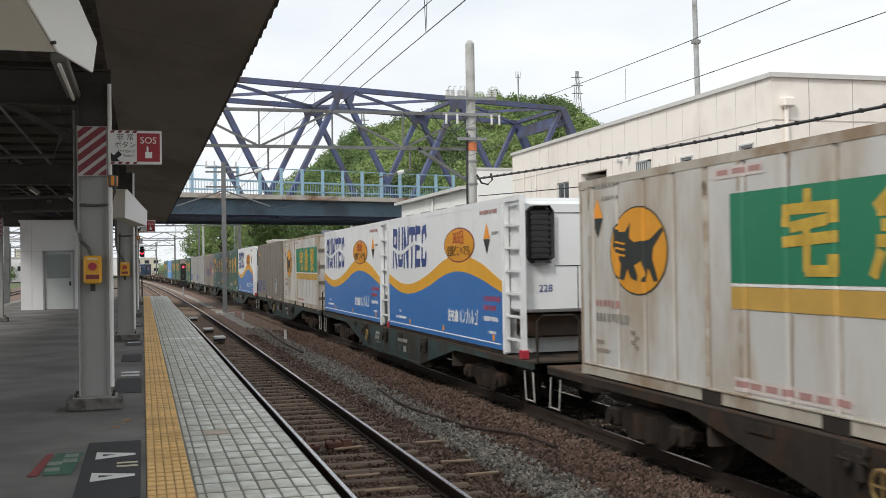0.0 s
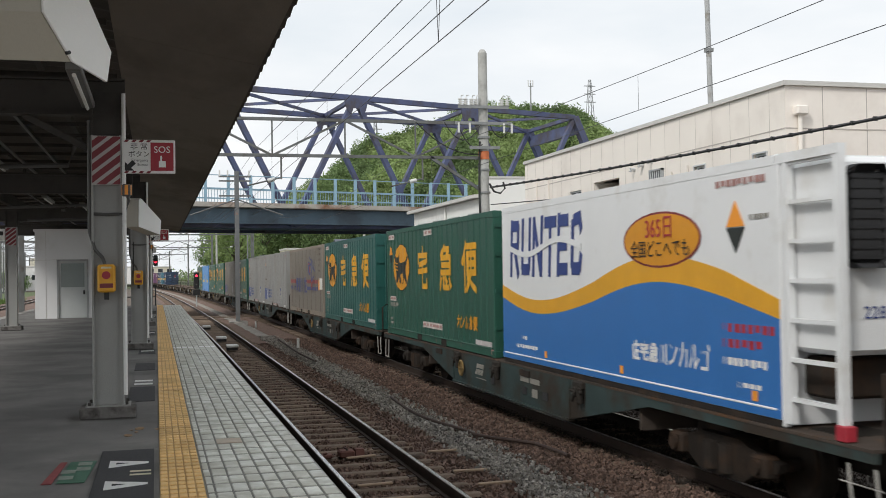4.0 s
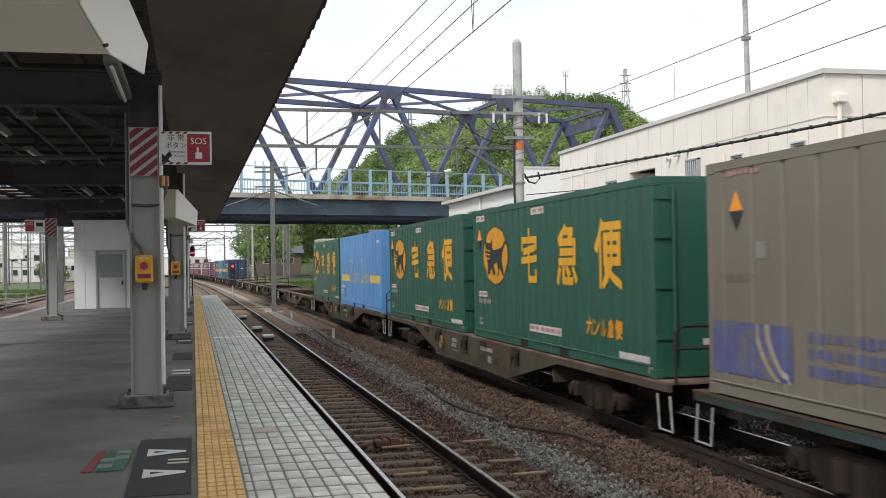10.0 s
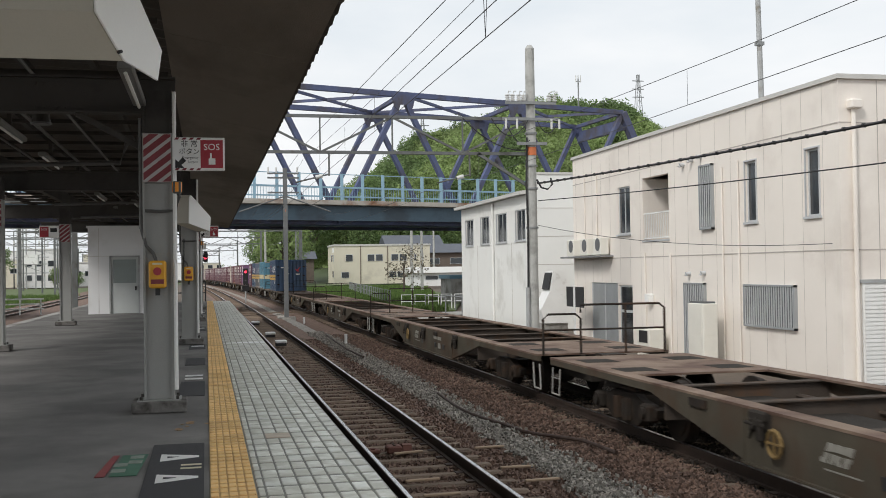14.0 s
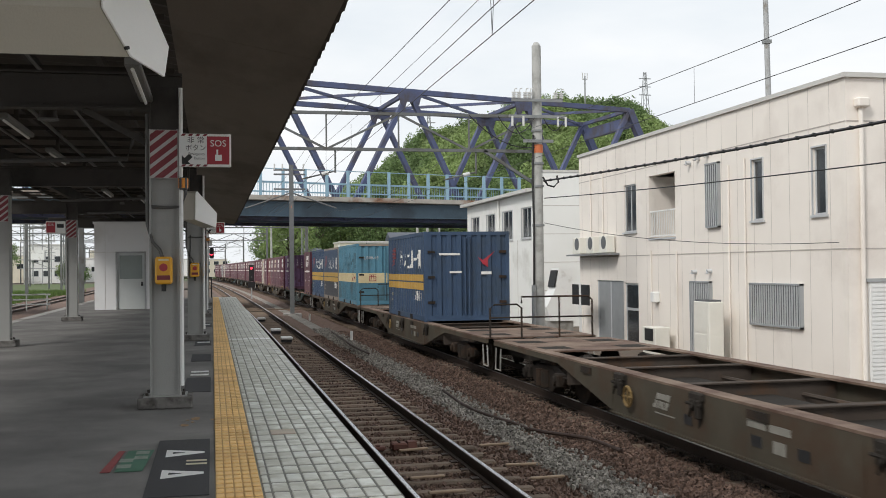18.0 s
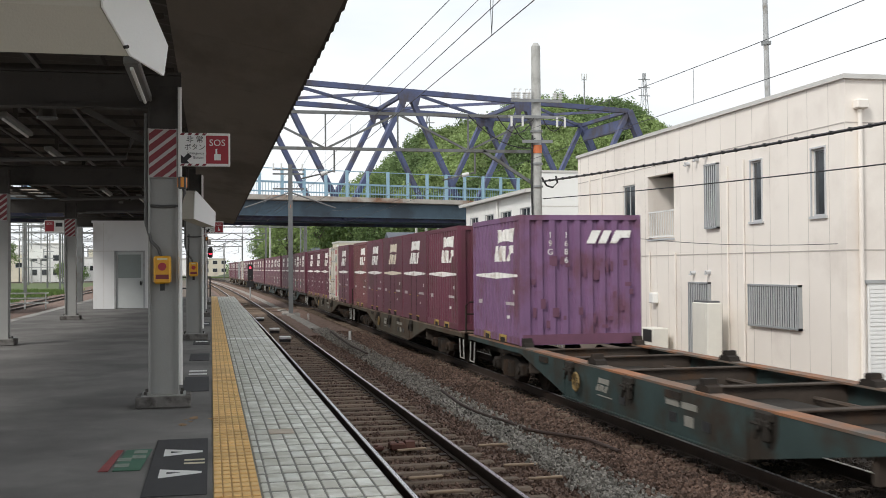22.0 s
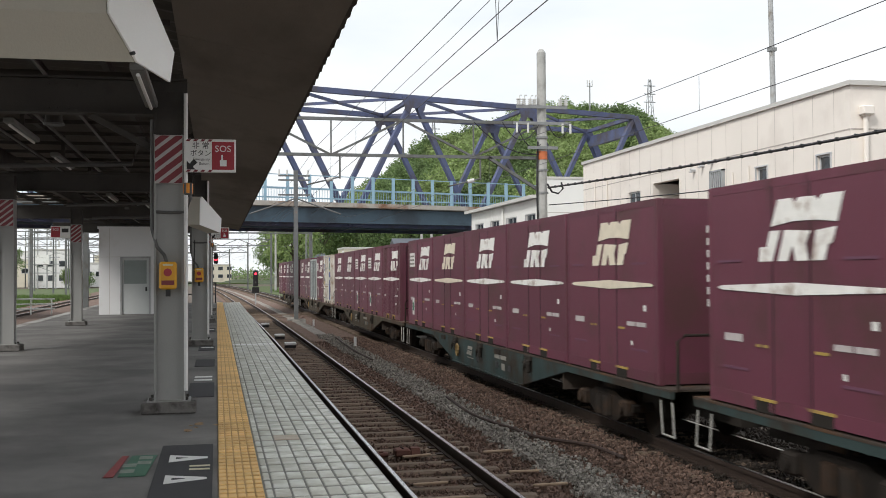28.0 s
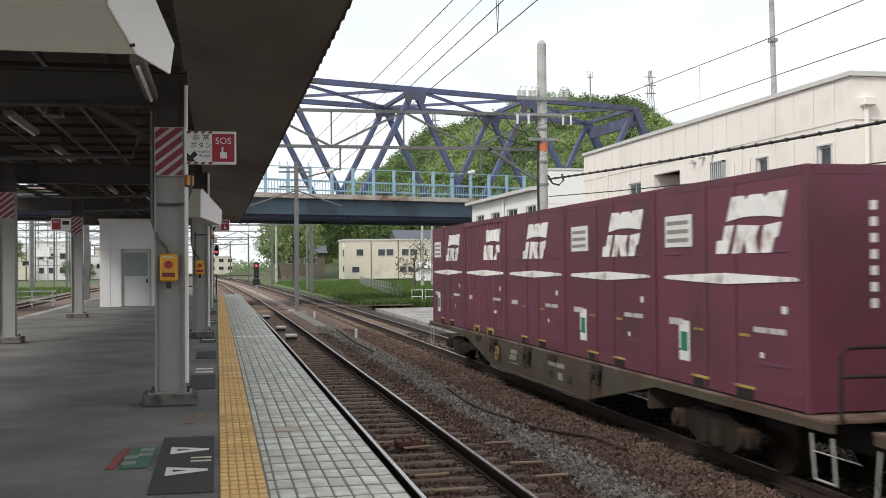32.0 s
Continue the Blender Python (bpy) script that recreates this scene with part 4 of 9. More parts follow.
for x, r in ((-1.9, 0.022), (-2.5, 0.03), (-3.3, 0.022)):
    Geo().tube([(x, YC0, CAN_Z - 0.1), (x, 20, CAN_Z - 0.1), (x, YC1 - 2, CAN_Z - 0.1)], r, 6).done("ceiling_conduit", conduit_grey, can)
for x0, x1, y, z in ((-3.6, -1.3, 17.5, 3.18), (-3.4, -1.5, 26.0, 3.12), (-3.2, -1.0, 29.5, 3.0)):
    Geo().tube([(x0, y, z - 0.06), (x1, y, z), (x1 + 0.1, y, z + 0.3)], 0.035, 8).done("crossing_pipe", conduit_grey, can)

hazard_white = mat("hazard_white", (0.45, 0.43, 0.41), 0.5, vary=0.1)


def clip_z(poly, z, side):
    """The part of a polygon of (x, z) above (side 1) or below (side -1) a level."""
    out = []
    for (x0, z0), (x1, z1) in zip(poly, poly[1:] + poly[:1]):
        a, b = side * (z0 - z), side * (z1 - z)
        if a >= 0:
            out.append((x0, z0))
        if a * b < 0:
            t = a / (a - b)
            out.append((x0 + (x1 - x0) * t, z))
    return out


plinth_dirty = mat("plinth_dirty", (0.17, 0.16, 0.15), 0.9, vary=0.4, scale=6, dirt=(0.05, 0.045, 0.04), dirt_amt=0.5)


def column(x, y, front=True):
    c = thing("canopy_column", x, y, COL_Z, label="grey steel canopy column on a concrete plinth", category="column", group="canopy columns")
    c.scale = (COL_S, COL_S, COL_S)
    # flanges and web change to the darker canopy_steel above the striped band
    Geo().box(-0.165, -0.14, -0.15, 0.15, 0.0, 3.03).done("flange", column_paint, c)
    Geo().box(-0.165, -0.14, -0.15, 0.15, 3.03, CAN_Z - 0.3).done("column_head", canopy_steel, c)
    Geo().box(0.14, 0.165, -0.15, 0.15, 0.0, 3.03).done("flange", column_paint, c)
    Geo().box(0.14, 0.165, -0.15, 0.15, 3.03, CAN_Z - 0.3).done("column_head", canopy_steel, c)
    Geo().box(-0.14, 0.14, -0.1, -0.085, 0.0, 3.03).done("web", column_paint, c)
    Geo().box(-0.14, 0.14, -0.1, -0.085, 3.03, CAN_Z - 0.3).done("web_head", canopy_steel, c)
    Geo().box(-0.30, 0.30, -0.26, 0.26, -COL_Z / COL_S, 0.0, 0.012).done("plinth", plinth_dirty, c)
    Geo().box(-0.24, 0.24, -0.2, 0.2, 0.0, 0.014).done("base_plate", column_paint, c)
    for a in (-0.2, 0.2):
        for b in (-0.16, 0.16):
            Geo().tube([(a, b, 0.012), (a, b, 0.05)], 0.018, 6).done("anchor_bolt", canopy_steel, c)
    # striped guard band with slanting bars
    band = Geo().box(-0.152, 0.152, -0.166, -0.152, 2.47, 3.02).done("striped_band", hazard_white, c, "red and white striped band")
    k = -0.5
    while k < 0.6:
        a = Geo()
        pts = []
        lo, hi = k, k + 0.082
        poly = [(-0.15, lo), (0.15, lo + 0.24), (0.15, hi + 0.24), (-0.15, hi)]
        poly = clip_z(clip_z(poly, 0.006, 1), 0.544, -1)
        if len(poly) > 2:
            a.prism([(p, 2.47 + q) for p, q in poly], "y", -0.172, -0.1665).done("stripe", maroon_stripe, band)
        k += 0.13
    return c


def sos_sign(parent, x0, z0):
    s = Geo().box(x0, x0 + 0.58, -0.19, -0.15, z0, z0 + 0.38, 0.008).done("emergency_sign", white_paint, parent, "white and red emergency button sign")
    Geo().box(x0 + 0.31, x0 + 0.56, -0.195, -0.19, z0 + 0.03, z0 + 0.35).done("red_field", red_paint, s)
    write(s, "SOS", 0.105, pose(x0 + 0.435, -0.197, z0 + 0.235, 90), white_paint, "word_sos")
    h = Geo().box(x0 + 0.40, x0 + 0.475, -0.199, -0.195, z0 + 0.07, z0 + 0.14).box(x0 + 0.415, x0 + 0.435, -0.199, -0.195, z0 + 0.14, z0 + 0.2)
    h.done("pointing_shape", white_paint, s)
    write(s, "\u975e \u5e38", 0.085, pose(x0 + 0.185, -0.192, z0 + 0.275, 90), black_paint, "word_line")
    write(s, "\u30dc\u30bf\u30f3", 0.078, pose(x0 + 0.185, -0.192, z0 + 0.19, 90), black_paint, "word_line")
    write(s, "Emergency", 0.042, pose(x0 + 0.195, -0.192, z0 + 0.135, 90), conduit_grey, "word_line")
    write(s, "Button", 0.042, pose(x0 + 0.225, -0.192, z0 + 0.085, 90), conduit_grey, "word_line")
    Geo().prism([(x0 + 0.03, z0 + 0.03), (x0 + 0.13, z0 + 0.03), (x0 + 0.098, z0 + 0.062), (x0 + 0.15, z0 + 0.11), (x0 + 0.11, z0 + 0.15), (x0 + 0.062, z0 + 0.098), (x0 + 0.03, z0 + 0.13)], "y", -0.194, -0.190).done("arrow", black_paint, s)
    for k, (a, b) in enumerate(((0.02, 0.06), (0.1, 0.14), (0.18, 0.22), (0.26, 0.3))):
        for zz in (0.352, 0.004):
            Geo().prism([(x0 + a, z0 + zz), (x0 + b, z0 + zz), (x0 + b + 0.02, z0 + zz + 0.024), (x0 + a + 0.02, z0 + zz + 0.024)], "y", -0.193, -0.190).done("edge_stripe", maroon_stripe, s)
    return s


def alarm_box(c):
    a = Geo().box(-0.1, 0.09, -0.27, -0.1, 1.27, 1.58, 0.02).done("alarm_box", yellow_paint, c, "yellow emergency button box")
    Geo().tube([(-0.005, -0.30, 1.46), (-0.005, -0.27, 1.46)], 0.045, 16).done("button", red_paint, a, "red push button")
    Geo().box(-0.075, 0.065, -0.274, -0.27, 1.32, 1.37).done("legend_plate", maroon_stripe, a)
    Geo().box(-0.06, 0.05, -0.274, -0.27, 1.535, 1.555).done("legend_bar", label_pale, a)
    Geo().box(-0.03, 0.02, -0.24, -0.16, 1.19, 1.27).done("cable_gland", dark_rubber, a)
    Geo().tube([(-0.185, -0.12, 3.2), (-0.185, -0.12, 1.95), (-0.13, -0.14, 1.75), (-0.05, -0.16, 1.66), (-0.02, -0.17, 1.57)], 0.02, 8).done("conduit", conduit_grey, a)
    Geo().tube([(-0.17, -0.12, 2.15), (0.02, -0.14, 2.14), (0.2, -0.14, 2.15), (0.24, -0.14, 2.3), (0.22, -0.14, 2.42)], 0.018, 8).done("conduit", conduit_grey, a)
    return a


label_pale = mat("label_pale", (0.6, 0.55, 0.4), 0.6)
for k, y in enumerate(COL_Y):
    c = column((-0.487, -0.34, -0.32, -0.285)[k], y)
    if k in (0, 2):
        sos_sign(c, 0.17, 2.60)
    if k != 3:
        alarm_box(c)
        o = Geo().box(0.17, 0.26, -0.2, -0.1, 2.34, 2.48, 0.01).done("lamp_base", conduit_grey, c)
        Geo().tube([(0.215, -0.15, 2.36), (0.215, -0.15, 2.47)], 0.055, 12).done("warning_lamp", orange_paint, c, "orange warning lamp")
        Geo().tube([(0.19, -0.16, 3.5), (0.19, -0.16, 0.12)], 0.022, 8).done("down_pipe", white_paint, c)
    if k == 1:
        Geo().box(0.0, 0.1, -0.2, -0.1, 1.45, 1.6).done("switch_box", column_paint, c)
        Geo().tube([(0.05, -0.16, 1.45), (0.02, -0.16, 1.3), (-0.08, -0.16, 1.3), (-0.11, -0.16, 1.6), (-0.1, -0.16, 2.2)], 0.013, 6).done("hanging_cable", dark_rubber, c)
for y in (21.9, 32.4):
    c = column(-3.94, y)
    if y == 32.4:
        s = Geo().box(-0.75, -0.17, -0.19, -0.15, 2.60, 2.98, 0.008).done("emergency_sign", white_paint, c, "white and red emergency button sign")
        Geo().box(-0.73, -0.47, -0.195, -0.19, 2.63, 2.95).done("red_field", red_paint, s)
        write(s, "SOS", 0.105, pose(-0.6, -0.197, 2.835, 90), white_paint, "word_sos")
        Geo().box(-0.42, -0.22, -0.193, -0.19, 2.78, 2.9).done("word_bar", black_paint, s)


bright_white = mat("bright_white", (0.90, 0.90, 0.87), 0.45, vary=0.03)
# hanging information boxes: wedge-ended, pale
def hanging_box(name, label, poly, origin, width, far_z):
    h = thing(name, *origin, label=label, category="sign box")
    g = Geo()
    n = len(poly)
    core = [poly[0], poly[1], tuple(q * 0.45 for q in poly[3][:2]) + (0.1,), *poly[-2:]] if len(poly) > 5 else poly
    m = len(core)
    vs = [(x, y, z) for x, y, z in core] + [(x - width, y, z) for x, y, z in core]
    body = Geo().add(vs, [tuple(range(2 * m - 1, m - 1, -1))] + [(i, (i + 1) % m, (i + 1) % m + m, i + m) for i in range(m)])
    body.done("casing", cream_paint, h, "cream underside")
    e = [(x + 0.004, y - 0.004, z) for x, y, z in poly] + [(x + 0.016, y - 0.016, z) for x, y, z in poly]
    Geo().add(e, [tuple(range(n)), tuple(range(2 * n - 1, n - 1, -1))] + [(i, (i + 1) % n, (i + 1) % n + n, i + n) for i in range(n)]).done("end_panel", bright_white, h, "white end panel")
    for dx in (-0.12, -width + 0.1):
        Geo().tube([(dx, 0.1, far_z - 0.1), (dx, 0.1, far_z + 1.35)], 0.015, 6).done("hanger", canopy_steel, h)
    return h


hb = hanging_box("hanging_display", "large cream hanging display box with white end", [(-0.144, -0.144, 0.247), (0.000, 0.000, 0.000), (0.179, 0.179, -0.081), (0.203, 0.203, 0.104), (0.085, 0.085, 0.377), (0.065, 0.065, 0.429), (-0.151, -0.151, 0.429)], (-0.467, 6.5, 2.678), 1.5, 0.45)
Geo().tube([(-0.02, -0.03, 0.045), (0.0, -0.05, 0.045)], 0.011, 8).done("screw", dark_rubber, hb)
hanging_box("hanging_display", "small cream hanging display box with white end", [(-0.02, -0.02, 0.0), (0.37, 0.37, -0.14), (0.385, 0.385, 0.14), (0.02, 0.02, 0.54), (-0.01, -0.01, 0.5)], (-0.305, 20.98, 2.385), 0.25, 0.55)

# fluorescent fittings under the roof
fl = thing("strip_light", -0.66, 9.46, 3.147, label="unlit white fluorescent strip light under canopy", category="light", group="strip lights")
Geo().box(-0.065, 0.065, 0, 2.1, 0.03, 0.10, 0.012).done("housing", tube_white, fl)
Geo().tube([(0.0, 0.1, 0.01), (0.0, 2.0, 0.01)], 0.018, 8).done("tube", white_paint, fl)
Geo().box(-0.03, 0.03, 1.0, 1.05, 0.1, 0.5).done("bracket", canopy_steel, fl)
for x, y in ((-2.6, 14.5), (-2.6, 18.5), (-2.6, 22.5), (-2.6, 27.5), (-1.9, 30.0), (-2.6, 33.0)):
    q = copy_thing(fl, pose(x, y, 3.36))
sp = thing("loudspeaker", -1.72, 12.2, 3.08, label="round grey ceiling loudspeaker under canopy beam", category="loudspeaker")
Geo().tube([(0, 0, 0.0), (0, 0, 0.05), (0, 0, 0.2)], 0.1, 18, 0.08).done("housing", canopy_steel, sp)
Geo().tube([(0, 0, -0.02), (0, 0, 0.0)], 0.11, 18).done("rim", conduit_grey, sp)
Geo().tube([(0, 0, 0.2), (0, 0, 0.42)], 0.02, 6).done("stem", canopy_steel, sp)

# ---- waiting booth ----
booth_white = mat("booth_white", (0.70, 0.70, 0.70), 0.6, vary=0.06, scale=0.8, dirt=(0.58, 0.57, 0.55), dirt_amt=0.15)
bo = thing("platform_booth", 0, 0, 0, label="white panelled platform booth with a grey door", category="booth")
Geo().box(-4.2, -3.42, 40.9, 41.0, 0, 3.14).box(-2.42, -1.4, 40.9, 41.0, 0, 3.14).box(-3.42, -2.42, 40.9, 41.0, 2.08, 3.14).done("front_wall", booth_white, bo)
Geo().box(-4.2, -4.1, 41.0, 46.0, 0, 3.14).done("side_wall", booth_white, bo)
Geo().box(-1.5, -1.4, 41.0, 46.0, 0, 3.14).done("side_wall", booth_white, bo)
Geo().box(-4.1, -1.5, 45.9, 46.0, 0, 3.14).done("rear_wall", booth_white, bo)
Geo().box(-4.25, -1.35, 40.85, 46.05, 3.14, 3.22).done("roof", booth_white, bo)
d = Geo().box(-3.40, -2.44, 40.93, 40.97, 0.01, 2.06).done("door", mat("door_grey", (0.50, 0.52, 0.51), 0.5, vary=0.06), bo, "grey door with wired glass")
Geo().box(-3.32, -2.52, 40.915, 40.93, 1.12, 1.98).done("door_glass", mat("wired_glass", (0.22, 0.25, 0.24), 0.25, vary=0.1), d)
for a, b in ((-3.46, -3.40), (-2.44, -2.38)):
    Geo().box(a, b, 40.87, 40.9, 0, 2.12).done("door_jamb", steel_grey, bo)
Geo().box(-3.46, -2.38, 40.87, 40.9, 2.06, 2.12).done("door_head", steel_grey, bo)
Geo().box(-2.56, -2.5, 40.88, 40.93, 0.85, 1.0).done("door_handle", dark_rubber, d)
Geo().box(-3.83, -3.82, 40.893, 40.9, 0, 3.14).done("panel_joint", joint_grey, bo)
Geo().box(-4.2, -3.46, 40.893, 40.9, 2.1, 2.112).done("panel_joint", joint_grey, bo)

# ---- platform end: fence, signal, markers ----
fe = thing("end_fence", -0.6, 56.2, 0, label="black tubular fence at the platform end", category="fence")
for x in (-1.2, -0.3, 0.55):
    Geo().tube([(x, 0, 0), (x, 0, 1.05)], 0.035, 8).done("post", black_paint, fe)
for z in (0.45, 1.02):
    Geo().tube([(-1.2, 0, z), (0.55, 0, z)], 0.03, 8).done("rail", black_paint, fe)
sg = thing("colour_light_signal", -0.12, 52.0, 0, label="black signal head showing a red light", category="signal")
Geo().tube([(-0.12, 0, 0), (-0.12, 0, 2.9)], 0.05, 10).done("post", steel_grey, sg)
Geo().box(-0.02, 0.2, -0.1, 0.1, 1.95, 2.45, 0.05).done("head", black_paint, sg)
Geo().tube([(0.09, -0.12, 2.18), (0.09, -0.1, 2.18)], 0.085, 16).done("red_lamp", glow("signal_red", (1.0, 0.03, 0.06), 2.5), sg, "lit red lamp")
Geo().tube([(0.09, -0.24, 2.25), (0.09, -0.1, 2.28)], 0.11, 12).done("visor", black_paint, sg)
Geo().box(-0.35, 0.12, -0.08, -0.04, 2.55, 2.85).done("plate", white_paint, sg, "white plate")
Geo().box(-0.32, -0.05, -0.1, 0.1, 1.9, 2.3, 0.03).done("relay_box", black_paint, sg)
s2 = thing("colour_light_signal", 3.75 + bend(94), 94.0, -1.15, label="slim black signal between tracks showing red", category="signal")
Geo().tube([(0, 0, 0), (0, 0, 2.0)], 0.06, 8).done("post", steel_grey, s2)
Geo().box(-0.22, 0.22, -0.12, 0.12, 1.55, 2.95, 0.05).done("head", black_paint, s2)
Geo().tube([(0, -0.14, 2.65), (0, -0.12, 2.65)], 0.1, 12).done("red_lamp", bpy.data.materials["signal_red"], s2, "lit red lamp")
Geo().tube([(0, -0.14, 1.9), (0, -0.12, 1.9)], 0.07, 12).done("lower_lamp", conduit_grey, s2)
Geo().box(-0.3, 0.3, -0.1, 0.1, 1.0, 1.5, 0.03).done("relay_box", black_paint, s2)
bs = thing("track_stop_block", 1.5, 66.5, -1.1, label="red and white painted block beside the rail", category="marker")
Geo().box(-0.35, 0.35, -0.15, 0.15, 0, 0.35, 0.03).done("block", red_paint, bs)
Geo().box(-0.1, 0.12, -0.155, 0.155, 0.02, 0.34).done("band", white_paint, bs)
for k, (x, y) in enumerate(((2.31, 53), (2.45, 43.1), (2.51, 37.8))):
    b = thing("track_beacon", x, y, -1.13, label="pale flat beacon box between the rails", category="beacon", group="track beacons")
    Geo().box(-0.2, 0.2, -0.25, 0.25, 0.1, 0.19, 0.02).done("lid", white_paint, b)
    Geo().box(-0.18, 0.18, -0.22, 0.22, 0, 0.1).done("base", dark_rubber, b)
tro = thing("cable_trough", 5.5, 66.4, -1.08, label="dark boarded trough crossing the tracks", category="trough")
Geo().box(-3.9, 6.5, -0.2, 0.2, 0.0, 0.06).done("cover", sleeper_wood, tro)
Geo().box(-3.9, 6.5, 0.21, 0.5, 0.0, 0.04).done("edge_board", rail_side, tro)

# rusty balise and chunks of timber between the rails
bl = thing("impedance_bond", 2.62, 15.1, -1.15, label="rusty red bond box between the rails", category="track equipment")
rusty_red = mat("rusty_red", (0.13, 0.055, 0.04), 0.85, vary=0.35, scale=5)
Geo().box(-0.16, 0.06, -0.14, 0.10, 0, 0.10, 0.02).done("box", rusty_red, bl)
Geo().prism([(-0.16, 0.0), (0.12, 0.0), (0.12, 0.07), (0.02, 0.115), (-0.12, 0.115)], "x", 0.065, 0.19).done("cheek", rusty_red, bl)
Geo().box(-0.43, -0.25, -0.11, 0.07, 0, 0.055, 0.015).box(-0.38, -0.32, -0.06, 0.02, 0.055, 0.075, 0.006).done("foot", rusty_red, bl)
for yy in (-0.08, 0.04):
    Geo().tube([(-0.05, yy, 0.1), (-0.05, yy, 0.118)], 0.018, 6).done("bolt", rail_side, bl)
fresh_wood = mat("fresh_wood", (0.34, 0.25, 0.17), 0.85, vary=0.3, scale=6, stretch=(1, 5, 5))
for x, y, rz in ((2.75, 14.9, 14), (3.95, 15.0, 5), (2.55, 12.9, 6), (2.6, 12.0, 3), (3.9, 13.4, -4), (3.95, 12.5, 4)):
    ch = thing("timber_chip", x, y, -1.145, rz, label="pale split timber chip on the ballast", category="timber")
    Geo().box(-0.22, 0.22, -0.03, 0.03, 0, 0.03, 0.008).done("chip", fresh_wood, ch)

# black cable lying across the ballast
cbl = thing("lineside_cable", 0, 0, 0, label="black cable lying loose on the ballast", category="cable")
pts = [(4.62, 21.6), (4.55, 20.4), (4.5, 19.4), (4.52, 18.4), (4.62, 17.6), (4.76, 16.9), (4.82, 16.2), (4.98, 15.8), (5.2, 15.5), (5.42, 15.1), (5.47, 14.6), (5.5, 14.0)]
Geo().tube([(x, y, -1.098 - 0.003 * k) for k, (x, y) in enumerate(pts)], 0.027, 8).done("sheath", mat("cable_brown", (0.052, 0.031, 0.023), 0.75), cbl)
cb2 = thing("lineside_cable", 0, 0, 0, label="thin black cable over grey ballast", category="cable")
Geo().tube([(4.5, 41.5, -1.02), (4.42, 38, -1.03), (4.3, 33.5, -1.02), (4.4, 30.8, -1.05)], 0.03, 6).done("sheath", bpy.data.materials["cable_brown"], cb2)
for x, y in ((4.62, 52.5), (4.75, 37.5)):
    mk = thing("lineside_marker", x, y, -1.1, label="small white lineside marker post", category="marker")
    Geo().tube([(0, 0, 0), (0, 0, 0.32)], 0.05, 8).done("post", white_paint, mk)

# ---- floor markings ----
pm = thing("floor_marking", 0, 0, 0.0, label="dark painted patch with white boarding arrows", category="floor marking", group="floor markings")
Geo().box(-0.44, -0.03, 7.0, 9.3, 0.0, 0.004).done("patch", asphalt_patch, pm)
for y in (8.62, 7.75):
    Geo().prism([(-0.36, y - 0.16), (-0.36, y + 0.16), (-0.07, y + 0.03), (-0.07, y - 0.03)], "z", 0.004, 0.007).done("arrow", white_paint, pm)
    Geo().prism([(-0.31, y - 0.035), (-0.31, y + 0.035), (-0.22, y)], "z", 0.007, 0.009).done("arrow_hole", asphalt_patch, pm)
for y in (8.12, 8.26):
    Geo().box(-0.2, -0.05, y - 0.025, y + 0.025, 0.004, 0.007).done("bar", label_pale, pm)
fm = thing("floor_marking", 0, 0, 0.0, label="worn red and green painted sign on asphalt", category="floor marking", group="floor markings")
Geo().prism([(-0.79, 7.95), (-0.72, 7.95), (-0.68, 8.85), (-0.73, 8.85)], "z", 0.0, 0.004).done("red_patch", faded_red, fm)
Geo().prism([(-0.69, 7.95), (-0.50, 7.95), (-0.46, 8.85), (-0.655, 8.85)], "z", 0.0, 0.004).done("green_patch", green_paint, fm)
worn_pale = mat("worn_pale", (0.22, 0.26, 0.22), 0.8, vary=0.5, scale=14)
for k, (x, y) in enumerate(((-0.64, 8.15), (-0.64, 8.4), (-0.54, 8.5), (-0.54, 8.72))):
    Geo().box(x - 0.05, x + 0.05, y - 0.07, y + 0.07, 0.004, 0.006).done("worn_bar", worn_pale, fm)
for y0, y1, arrows in ((12.9, 14.6, (15.4, 14.95)), (17.2, 18.6, ()), (20.8, 22.0, (21.6,)), (27.5, 29.5, (28.6,)), (33, 35, ()), (39, 41, (40,))):
    q = thing("floor_marking", 0, 0, 0.0, label="dark repair patch with white bars on asphalt", category="floor marking", group="floor markings")
    Geo().box(-0.34, -0.03, y0, y1, 0.0, 0.004).done("patch", asphalt_patch, q)
    for y in arrows:
        Geo().box(-0.3, -0.06, y - 0.1, y + 0.1, 0.004, 0.008).done("bar", white_paint, q)

# worn spots: an orange spill on the asphalt and a brown replacement tile
sp_ = thing("floor_stain", -0.2, 10.4, 0.0, label="faint orange spill stain on the asphalt", category="stain")
stain_orange = mat("stain_orange", (0.27, 0.17, 0.09), 0.9, vary=0.6, scale=12)
rnd = random.Random(21)
for k in range(9):
    a, b, r = rnd.gauss(0, 0.06), rnd.gauss(0, 0.12), rnd.uniform(0.015, 0.05)
    Geo().prism([(a + r * math.cos(j * 0.9) * rnd.uniform(0.6, 1), b + 1.6 * r * math.sin(j * 0.9) * rnd.uniform(0.6, 1)) for j in range(7)], "z", 0.0, 0.0012 + 0.0002 * k).done("spot", stain_orange, sp_)
rt = thing("repair_tile", 0.597, 9.55, 0.0, label="brown replacement tile in the platform edge", category="tile")
Geo().box(-0.108, 0.108, -0.127, 0.127, -0.02, 0.001, 0.004).done("tile", mat("tile_brown", (0.47, 0.39, 0.31), 0.6, vary=0.25, scale=6), rt)

